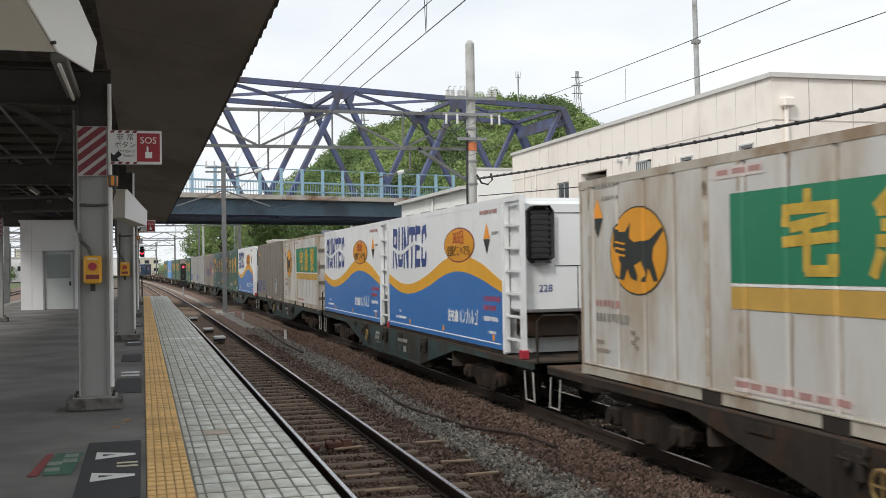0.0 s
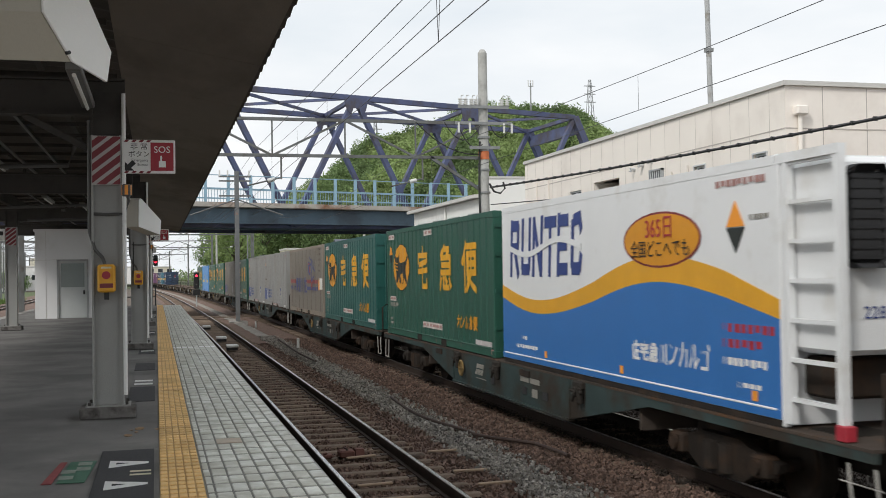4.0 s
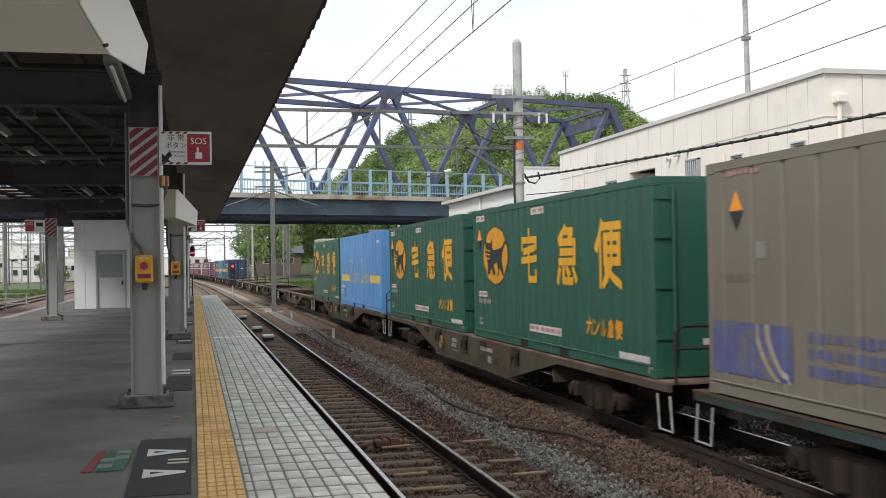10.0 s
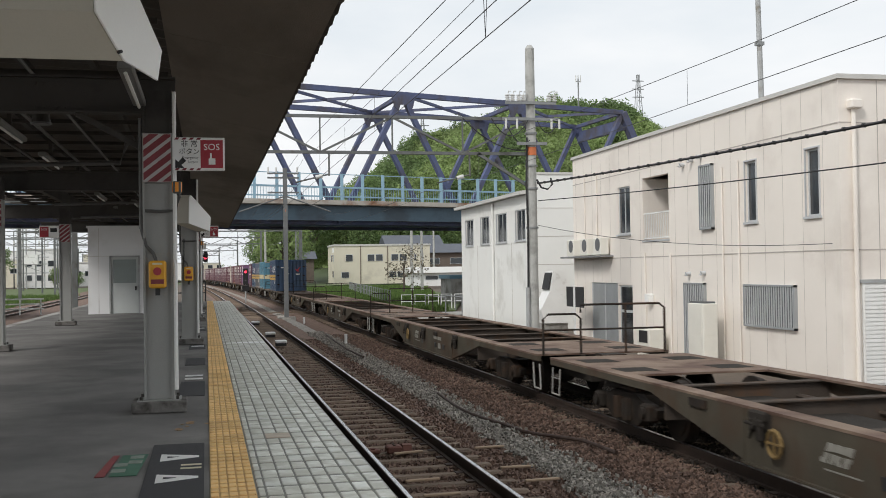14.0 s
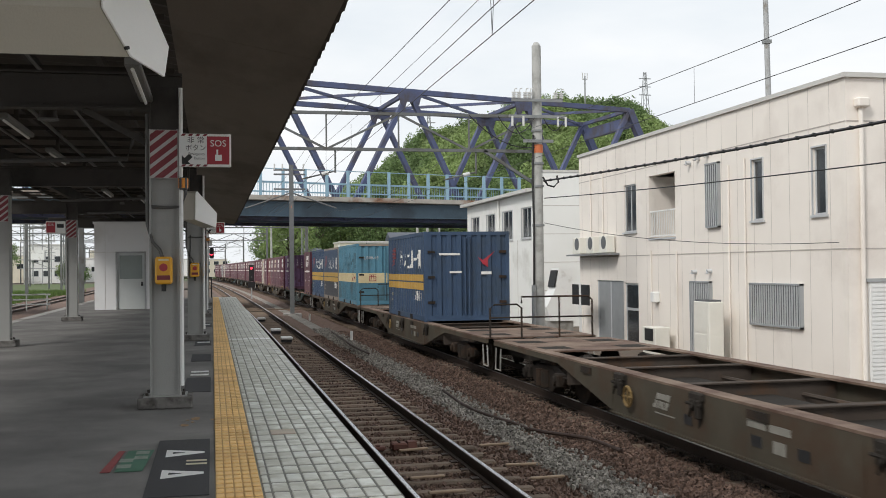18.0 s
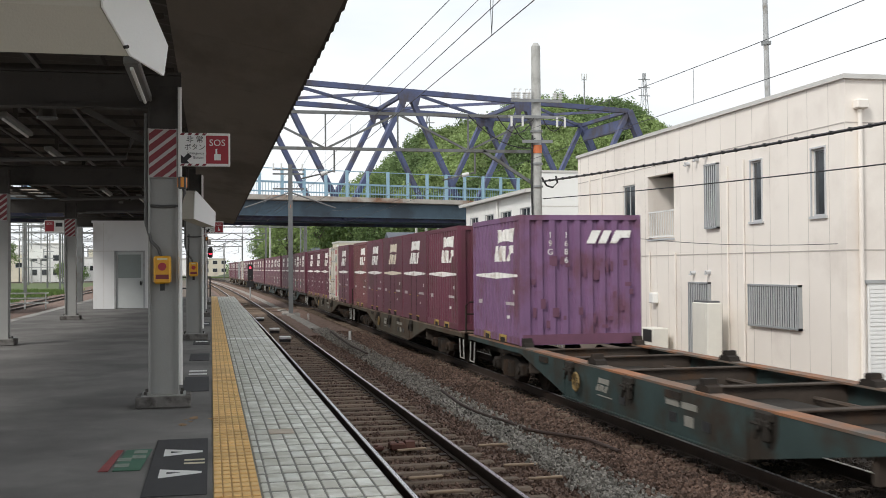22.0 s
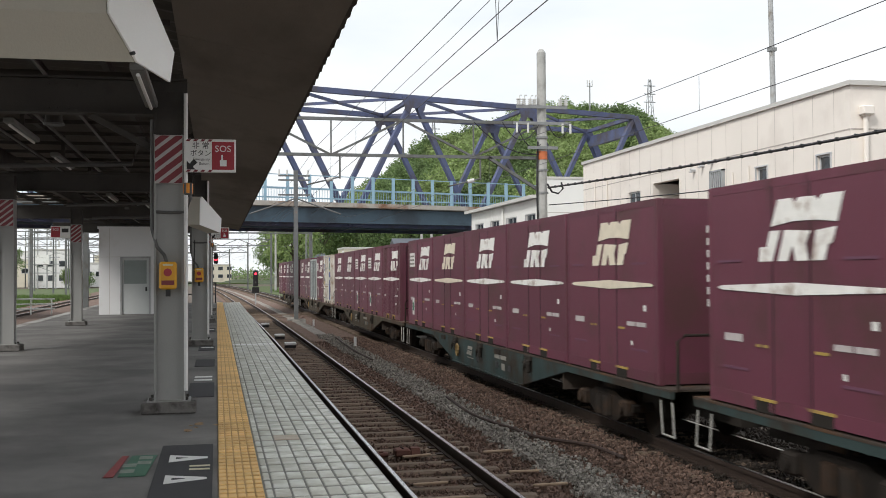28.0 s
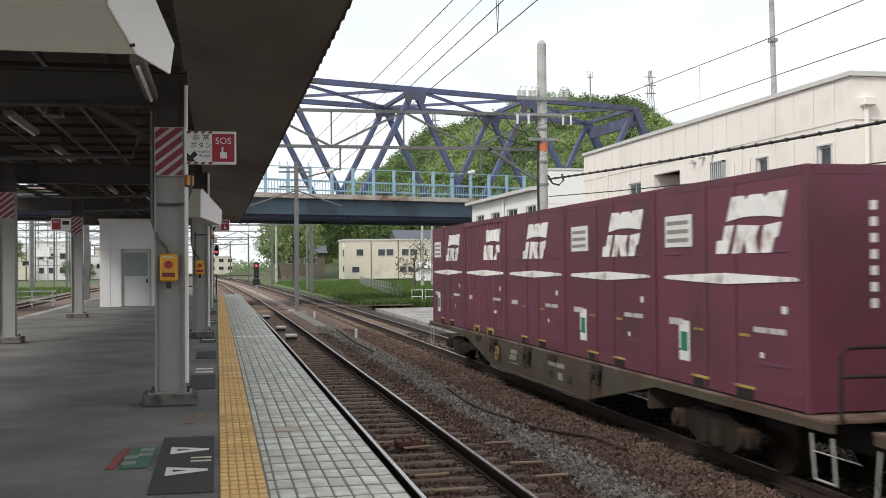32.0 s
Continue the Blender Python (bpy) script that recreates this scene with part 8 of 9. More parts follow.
def reefer(name="reefer_container"):
    L = L31 - 0.95
    c = container(name, L, H31, reefer_pale, "white and blue refrigerated container with ochre wave", trim=reefer_pale)
    keys = [(-4.23, 1.30, 1.09), (-2.5, 1.07, 0.86), (-0.28, 1.36, 1.1), (1.66, 1.68, 1.37), (3.18, 1.50, 1.22), (4.4, 1.16, 0.99)]

    def wave(u, k):
        for (a, *p), (b, *q) in zip(keys, keys[1:]):
            if u <= b:
                t = min(1, max(0, (u - a) / (b - a)))
                t = {-4.23: math.sin(t * math.pi / 2), -2.5: 1 - math.cos(t * math.pi / 2), -0.28: math.sin(t * math.pi / 2), 1.66: 1 - math.cos(t * math.pi / 2)}.get(a, t)
                return p[k] + (q[k] - p[k]) * t
        return keys[-1][1 + k]
    n = 60
    us = [-L / 2 + 0.02 + (L - 0.04) * k / n for k in range(n + 1)]
    mark(c, reefer_blue, [(u, 0.16) for u in us] + [(u, wave(u, 1)) for u in reversed(us)], "blue_field", "blue painted field")
    mark(c, amber, [(u, wave(u, 1)) for u in us] + [(u, wave(u, 0)) for u in reversed(us)], "ochre_wave", "ochre painted wave")
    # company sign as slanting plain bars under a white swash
    q = [[(0, 0, 0, 1), (0.05, 0.95, 0.7, 0.95), (0.75, 0.9, 0.72, 0.56), (0.7, 0.5, 0.1, 0.5), (0.4, 0.46, 0.8, 0)],
         [(0.05, 1, 0.05, 0.15), (0.1, 0.06, 0.75, 0.06), (0.82, 0.12, 0.82, 1)],
         [(0.05, 0, 0.05, 1), (0.1, 0.95, 0.78, 0.05), (0.85, 0, 0.85, 1)],
         [(0, 0.94, 0.95, 0.94), (0.48, 0.9, 0.48, 0)],
         [(0.08, 0, 0.08, 1), (0.1, 0.94, 0.85, 0.94), (0.1, 0.5, 0.75, 0.5), (0.1, 0.06, 0.85, 0.06)],
         [(0.8, 0.78, 0.7, 0.95), (0.65, 0.95, 0.25, 0.92), (0.12, 0.85, 0.12, 0.15), (0.2, 0.06, 0.7, 0.06), (0.8, 0.1, 0.85, 0.25)]]
    for k, s in enumerate(q):
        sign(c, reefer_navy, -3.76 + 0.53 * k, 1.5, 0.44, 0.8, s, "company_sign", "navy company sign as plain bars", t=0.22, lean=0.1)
    f = lambda u: 1.84 - 0.10 * math.sin((u + 3.7) * 2.2)
    sw = [-3.8 + 0.142 * k for k in range(23)]
    mark(c, reefer_pale, [(u, f(u)) for u in sw] + [(u, f(u) + 0.09) for u in reversed(sw)], "sign_swash", proud=0.014)
    mark(c, bogie_black, rect(-L / 2 + 0.01, L / 2 - 0.01, 0.0, 0.07), "base_rail", "dark base rail")
    mark(c, reefer_blue, rect(-L / 2 + 0.01, L / 2 - 0.01, 0.075, 0.16), "blue_rail", proud=0.02)
    mark(c, maroon_stripe, disc(1.72, 1.865, 1.0, 0.33), "oval_rim", proud=0.010)
    mark(c, amber_deep, disc(1.72, 1.865, 0.96, 0.305), "oval_badge", "amber oval badge", proud=0.014)
    write(c, "365\u65e5", 0.30, pose(-CONT_W / 2 - 0.018, -1.72, 1.90, 90, 0, -90), red_paint, "badge_words")
    write(c, "\u5168\u56fd\u3069\u3053\u3078\u3067\u3082", 0.22, pose(-CONT_W / 2 - 0.018, -1.72, 1.68, 90, 0, -90), black_paint, "badge_words")
    warning_diamond(c, 3.43, 1.94, 0.18)
    small_print(c, plate_red, 3.05, 2.36, 1.0, 0.07, 9, 30)
    small_print(c, label_faded, 3.7, 2.0, 0.36, 0.05, 4, 31)
    small_print(c, label_white, -3.3, 0.42, 0.3, 0.06, 3, 32)
    small_print(c, label_white, -3.6, 0.28, 1.1, 0.06, 9, 33)
    for k, s in enumerate((SIGN_D, SIGN_A, SIGN_B, SIGN_E, SIGN_N, SIGN_K, SIGN_L, SIGN_G)):
        sign(c, label_white, 0.9 + 0.25 * k, 0.42, 0.22, 0.22 + 0.04 * (k > 3), s, "company_line", t=0.15)
    small_print(c, red_paint, 3.12, 0.86, 1.05, 0.09, 8, 34)
    small_print(c, red_paint, 3.12, 0.70, 0.8, 0.09, 6, 35)
    small_print(c, label_white, 3.12, 0.52, 0.9, 0.08, 8, 36)
    small_print(c, label_white, 3.4, 0.3, 0.5, 0.06, 4, 37)
    for u in (-2.2, 0.55, 3.7):
        mark(c, orange_paint, rect(u, u + 0.1, 0.2, 0.3), "side_marker", proud=0.02)
    # cooling unit and ladders at the front end
    h = L / 2
    u = Geo().box(-1.12, 1.12, -h - 0.74, -h, 0.72, 2.5, 0.05).done("cooling_unit", reefer_pale, c, "white cooling unit")
    g = Geo().box(-1.08, -0.62, -h - 0.80, -h - 0.74, 1.5, 2.42, 0.09)
    gr = g.done("grille", dark_rubber, u, "black rounded grille")
    for k in range(9):
        Geo().box(-1.02, -0.68, -h - 0.812, -h - 0.80, 1.58 + 0.09 * k, 1.62 + 0.09 * k).done("grille_bar", black_paint, gr)
    for z in (1.45, 2.3):
        Geo().box(-0.6, 1.08, -h - 0.746, -h - 0.74, z, z + 0.014).done("panel_joint", dark_rubber, u)
    Geo().box(-0.2, -0.188, -h - 0.746, -h - 0.74, 0.76, 1.44).done("panel_joint", dark_rubber, u)
    Geo().box(0.4, 0.9, -h - 0.746, -h - 0.74, 2.36, 2.44).done("maker_bar", label_faded, u)
    write(u, "228", 0.16, pose(-0.75, -h - 0.748, 1.05, 90), reefer_navy, "unit_number")
    Geo().box(-1.0, 1.0, -h - 0.5, -h, 0.3, 0.68, 0.03).done("lower_recess", steel_dark, c)
    for s in (-1, 1):
        lad = Geo()
        for dy in (-0.88, -0.08):
            lad.beam((s * (CONT_W / 2 - 0.04), -h + dy, 0.05), (s * (CONT_W / 2 - 0.04), -h + dy, 2.58), 0.08, 0.09)
        for z in [0.28 + 0.37 * k for k in range(7)]:
            lad.beam((s * (CONT_W / 2 - 0.04), -h - 0.88, z), (s * (CONT_W / 2 - 0.04), -h - 0.08, z), 0.05, 0.04)
        lad.beam((s * (CONT_W / 2 - 0.04), -h - 0.92, 2.55), (s * (CONT_W / 2 - 0.04), -h, 2.55), 0.09, 0.09)
        lad.done("ladder", reefer_pale, c)
        Geo().box(s * 1.19 - 0.06, s * 1.19 + 0.06, -h - 0.98, -h - 0.83, 0.0, 0.14, 0.01).done("corner_casting", red_paint, c)
    return c


def liner():
    c = container("liner_container", L31, H31, liner_blue, "light blue liner container with yellow stripe", rib=0.03, pitch=0.62, groove=True, seam_tone=seam_blue, trim=liner_blue)
    mark(c, amber_pale, rect(-4.34, -2.18, 0.92, 1.17), "yellow_stripe", "yellow painted stripe")
    mark(c, amber_pale, rect(2.42, 4.5, 0.92, 1.17), "yellow_stripe", "yellow painted stripe")
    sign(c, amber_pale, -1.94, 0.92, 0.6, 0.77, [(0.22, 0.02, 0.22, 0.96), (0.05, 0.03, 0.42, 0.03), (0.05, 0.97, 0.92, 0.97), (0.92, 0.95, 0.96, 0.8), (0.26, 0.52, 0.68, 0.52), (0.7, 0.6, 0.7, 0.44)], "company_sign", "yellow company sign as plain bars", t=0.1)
    sign(c, amber_pale, 0.55, 0.92, 0.62, 0.77, [(0.25, 0.02, 0.3, 0.96), (0.1, 0.97, 0.5, 0.97), (0.05, 0.03, 0.92, 0.03), (0.93, 0.05, 0.98, 0.25)], "company_sign", t=0.1)
    shapes = ([(0.1, 0, 0.1, 1), (0.15, 0.95, 0.75, 0.9), (0.75, 0.85, 0.7, 0.55), (0.2, 0.5, 0.7, 0.5), (0.5, 0.45, 0.9, 0)], [(0.1, 0, 0.1, 1), (0.15, 0.95, 0.8, 0.95), (0.15, 0.5, 0.6, 0.5), (0.15, 0.04, 0.8, 0.04)], [(0.4, 0, 0.4, 1)], [(0.8, 0.85, 0.3, 0.97), (0.15, 0.8, 0.15, 0.2), (0.3, 0.04, 0.85, 0.06), (0.85, 0.1, 0.85, 0.4)], [(0.1, 0, 0.1, 1), (0.85, 0, 0.85, 1), (0.15, 0.5, 0.8, 0.5)], [(0.05, 0.95, 0.95, 0.95), (0.5, 0.9, 0.5, 0)])
    for k, s in enumerate(shapes):
        sign(c, amber_pale, -1.32 + 0.25 * k, 0.92, 0.2, 0.29, s, "company_sign", t=0.15)
    for k, i in enumerate((2, 4, 1, 0)):
        sign(c, amber_pale, 1.22 + 0.27 * k, 0.92, 0.22, 0.29, shapes[i], "company_sign", t=0.15)
    small_print(c, label_white, -4.3, 0.66, 1.0, 0.09, 8, 41)
    small_print(c, label_white, -4.3, 0.52, 0.5, 0.05, 4, 42)
    small_print(c, label_white, -4.3, 0.42, 0.35, 0.05, 3, 43)
    for z in (0.3, 0.5):
        mark(c, seam_blue, rect(-3.5, -3.3, z, z + 0.14), "latch_plate")
    bars(c, label_white, 3.9, 2.3, (0.4,), 0.08, 0.05)
    corner_castings(c, L31, H31, liner_blue)
    container_end(c, L31, "U48A", label_white, -0.3, 1.94)
    for x in (-0.8, -0.3, 0.3, 0.8):
        Geo().tube([(x, -L31 / 2 - 0.035, 0.2), (x, -L31 / 2 - 0.035, 2.45)], 0.02, 6).done("door_bar", liner_blue, c)
    return c


def slant_logo(c, material, u, z, w, h, W=CONT_W):
    return paint(c, material, logo_polys(u, z, w, h), "company_mark", "white company mark as plain shapes", W, 0.006)


def box12(name="freight_container", paint=maroon, kind="door", logo=None, label="maroon five-tonne freight container with white mark and stripe", card=False, worn=False):
    logo = logo or logo_white
    if kind == "door":
        c = container(name, L12, H12, paint, label, posts=(0.42, -0.32), trim=paint)
        for u in (-1.6, 0.95):
            mark(c, patch_plum, rect(u, u + 0.55, 1.62, 1.65), "slot")
        mark(c, patch_plum, rect(-1.5, -0.9, 0.42, 0.45), "slot")
        mark(c, patch_plum, rect(0.9, 1.5, 0.42, 0.45), "slot")
        for u in (-0.72, 0.45):
            mark(c, yellow_worn, rect(u, u + 0.24, 0.7, 0.73), "latch", "yellow latch")
        for s in (-0.55, 0.55):
            Geo().box(-CONT_W / 2 - 0.012, -CONT_W / 2, s - 0.24, s + 0.24, 0.13, 0.16).done("pocket_trim", yellow_worn, c, "worn yellow pocket edge")
    else:
        c = container(name, L12, H12, paint, label, rib=0.06, pitch=0.265, end_rib=0.05, trim=paint)
        for s in (-0.62, 0.62):
            Geo().box(-CONT_W / 2 - 0.014, -CONT_W / 2, s - 0.26, s + 0.26, 0.11, 0.16).box(-CONT_W / 2 - 0.014, -CONT_W / 2, s - 0.26, s - 0.2, 0.02, 0.11).box(-CONT_W / 2 - 0.014, -CONT_W / 2, s + 0.2, s + 0.26, 0.02, 0.11).done("pocket_trim", yellow_worn, c, "worn yellow pocket frame")
    slant_logo(c, logo, -0.1 if card else -0.64 if kind == "door" else -0.12, 1.62, 1.42, 0.64)
    if card:
        mark(c, label_white, rect(-1.55, -0.75, 1.72, 2.12), "notice_board", "white notice")
        for k in range(3):
            mark(c, label_faded, rect(-1.5, -0.85, 1.78 + 0.11 * k, 1.83 + 0.11 * k), "notice_line", proud=0.011)
        mark(c, label_white, rect(-1.15, -0.85, 0.3, 0.8), "paper_card", "white and green card")
        mark(c, band_green, rect(-1.1, -0.9, 0.42, 0.66), "card_print", proud=0.011)
    mark(c, logo, [(-1.62, 1.335), (-1.5, 1.31), (0.1, 1.27), (1.7, 1.32), (1.74, 1.335), (1.66, 1.36), (0.1, 1.40), (-1.5, 1.36)], "white_stripe", "white tapered stripe", proud=0.012)
    bars(c, label_grey, -1.45, 0.82, (0.42,), 0.085, 0.05)
    bars(c, label_white, 1.38, 1.06, (0.1,), 0.08, 0.05)
    bars(c, label_grey, 0.78, 0.82, (0.3,), 0.06, 0.05)
    bars(c, label_grey, 1.12, 0.82, (0.34,), 0.06, 0.05)
    bars(c, label_white, 0.92, 0.55, (0.07,), 0.06, 0.05)
    # number column on the front end, as bars
    for k in range(7):
        end_mark(c, label_white, rect(-0.51, -0.435, 1.05 + 0.165 * k, 1.145 + 0.165 * k), "number_bar", L=L12)
    return c


def purple_box():
    c = box12("freight_container", purple_paint, "rib", label="sun-bleached purple freight container with white mark")
    g = Geo()
    for a in ([(0.1, 1.95), (0.28, 1.95), (0.4, 2.2), (0.22, 2.2)], [(0.34, 1.95), (0.5, 1.95), (0.62, 2.2), (0.46, 2.2)], [(0.58, 1.95), (0.72, 1.95), (0.8, 2.06), (0.98, 2.06), (1.02, 2.2), (0.7, 2.2)]):
        g.prism(a, "y", -L12 / 2 - 0.012, -L12 / 2 - 0.008)
    g.done("company_mark", logo_white, c)
    for k in range(7):
        bpy.data.objects.remove(next(o for o in c.children if o.name.startswith("number_bar")))
    for x, word in ((-0.62, "1\n9\nG"), (-0.3, "1\n6\n8\n6")):
        write(c, word, 0.16, pose(x, -L12 / 2 - 0.008, 2.06, 90), logo_white, "stencil_number")
    rnd = random.Random(5)
    for k in range(26):
        x, z = rnd.uniform(-1.0, 1.0), rnd.uniform(0.25, 1.6) ** 1.0
        end_mark(c, patch_plum, rect(x, x + rnd.uniform(0.05, 0.13), z, z + rnd.uniform(0.06, 0.2)), "paint_patch", L=L12, proud=0.003)
    mark(c, patch_plum, rect(-1.8, 1.8, 0.03, 0.15), "base_rail", proud=0.008)
    end_mark(c, patch_plum, rect(-1.18, 1.18, 0.03, 0.22), "base_rail", L=L12, proud=0.008)
    return c


def cold_box(stripe, label):
    c = container("reefer_box", L12, H12, reefer_white, label, trim=reefer_rusty)
    col = red_paint if stripe is red_paint else reefer_navy
    paint(c, col, [rect(0.87, 1.40, 0.2, 1.62), rect(0.84, 1.36, 2.16, 2.36)], "vertical_band", "coloured vertical band")
    mark(c, parcel_teal, disc(1.1, 1.9, 0.16, 0.22, 16), "oval_badge", "green oval badge")
    mark(c, amber_pale, rect(0.96, 1.26, 1.64, 1.74), "badge_base")
    paint(c, reefer_white, [rect(0.9, 1.0, 1.2, 1.36), rect(1.05, 1.15, 1.2, 1.36), rect(1.2, 1.32, 1.2, 1.36)], "band_print", proud=0.012)
    letters = [(0.2, 0.98, 0.34, 0.98), (0.27, 0.95, 0.27, 0.2), (0.22, 0.1, 0.05, 0.1)], [(0.1, 0.2, 0.1, 0.8), (0.2, 0.96, 0.8, 0.96), (0.9, 0.8, 0.9, 0.2), (0.8, 0.04, 0.2, 0.04)], [(0.0, 0.96, 1.0, 0.96), (0.5, 0.9, 0.5, 0.02)]
    for u, w, q in ((-1.62, 0.5, letters[0]), (-1.32, 0.3, letters[1]), (-0.95, 0.32, letters[2])):
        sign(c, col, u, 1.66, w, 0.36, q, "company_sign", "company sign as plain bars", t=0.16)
    mark(c, col, [(-1.4, 1.55), (-1.0, 1.44), (-0.6, 1.56), (-0.46, 1.74), (-0.5, 1.92), (-0.68, 1.7), (-1.0, 1.54)], "sign_swash")
    mark(c, logo_black, [(-1.5, 1.15), (-1.02, 1.15), (-1.26, 1.48)], "hazard_mark_top", "black half of a hazard diamond")
    mark(c, yellow_worn, [(-1.5, 1.14), (-1.26, 0.82), (-1.02, 1.14)], "hazard_mark_base", "olive half of a hazard diamond")
    small_print(c, label_faded, -0.95, 1.12, 0.4, 0.05, 4, 61)
    small_print(c, label_faded, -1.65, 0.7, 0.85, 0.07, 8, 62)
    small_print(c, logo_black, -1.5, 0.24, 0.45, 0.05, 4, 63)
    for z0, z1, u0, u1 in ((0.56, 0.575, -1.45, -1.25), (0.36, 0.375, -1.45, -1.25), (0.36, 0.575, -1.455, -1.44), (0.36, 0.575, -1.26, -1.245)):
        mark(c, label_faded, rect(u0, u1, z0, z1), "box_outline")
    small_print(c, crate_silver, 1.2, 0.42, 0.6, 0.08, 7, 64)
    for y in (0.46, 0.3, -0.27, -0.5):
        bar = Geo().tube([(-CONT_W / 2 - 0.035, y, 0.1), (-CONT_W / 2 - 0.035, y, 2.45)], 0.022, 6).done("door_bar", reefer_rusty, c)
        for z in (0.25, 0.95, 1.8, 2.35):
            Geo().box(-CONT_W / 2 - 0.06, -CONT_W / 2, y - 0.05, y + 0.05, z, z + 0.05).done("bar_keeper", steel_grey, bar)
    for y in (0.38, -0.38):
        Geo().box(-CONT_W / 2 - 0.07, -CONT_W / 2 - 0.03, y - 0.16, y + 0.16, 0.86, 0.9).done("door_handle", rust_brown, c)
    for y in (0.05, -0.05):
        mark(c, dark_rubber, rect(-y - 0.008, -y + 0.008, 0.16, 2.4), "door_joint")
    for sy in (-1, 1):
        for z in (0.35, 0.9, 1.5, 2.1):
            Geo().box(-CONT_W / 2 - 0.03, -CONT_W / 2, sy * 1.72 - 0.12, sy * 1.72 + 0.12, z, z + 0.06).done("hinge", reefer_white, c)
    rnd = random.Random(15)
    for k in range(14):
        u, h = rnd.uniform(-1.8, 1.8), rnd.uniform(0.08, 0.3)
        z = rnd.choice((0.17, 2.4 - h))
        mark(c, streak_tan, [(u, z), (u + 0.03, z), (u + 0.05, z + h), (u - 0.02, z + h)], "rust_streak", "brown run of rust", proud=0.003)
    g = Geo()
    for a, b in ((-0.5, -0.2), (-0.1, 0.2), (0.3, 0.7)):
        g.prism(rect(a, b, 1.55, 1.85), "y", -L12 / 2 - 0.012, -L12 / 2 - 0.008)
    g.prism([(-0.4, 1.45), (0.2, 1.34), (0.75, 1.5), (0.2, 1.42)], "y", -L12 / 2 - 0.012, -L12 / 2 - 0.008)
    g.done("company_sign_end", reefer_navy, c)
    return c


def silver_box():
    c = container("silver_container", L12, H12 - 0.1, crate_silver, "silver ventilated container with door bars", trim=crate_silver, posts=(0.0,))
    for u in (-1.75, -0.88, 0.06, 0.93):
        mark(c, mint_white, rect(u, u + 0.8, 0.2, H12 - 0.24), "door_panel", "pale mint door panel")
        mark(c, dark_rubber, rect(u - 0.035, u - 0.01, 0.2, H12 - 0.24), "door_joint")
    for y in (-1.5, -1.2, -0.62, -0.32, 0.32, 0.62, 1.2, 1.5):
        Geo().tube([(-CONT_W / 2 - 0.03, y, 0.15), (-CONT_W / 2 - 0.03, y, 2.3)], 0.022, 6).done("door_bar", galvanised, c)
    bars(c, label_white, 0.9, 0.45, (0.25,), 0.14, 0.05)
    bars(c, label_white, -0.4, 0.45, (0.25,), 0.14, 0.05)
    return c


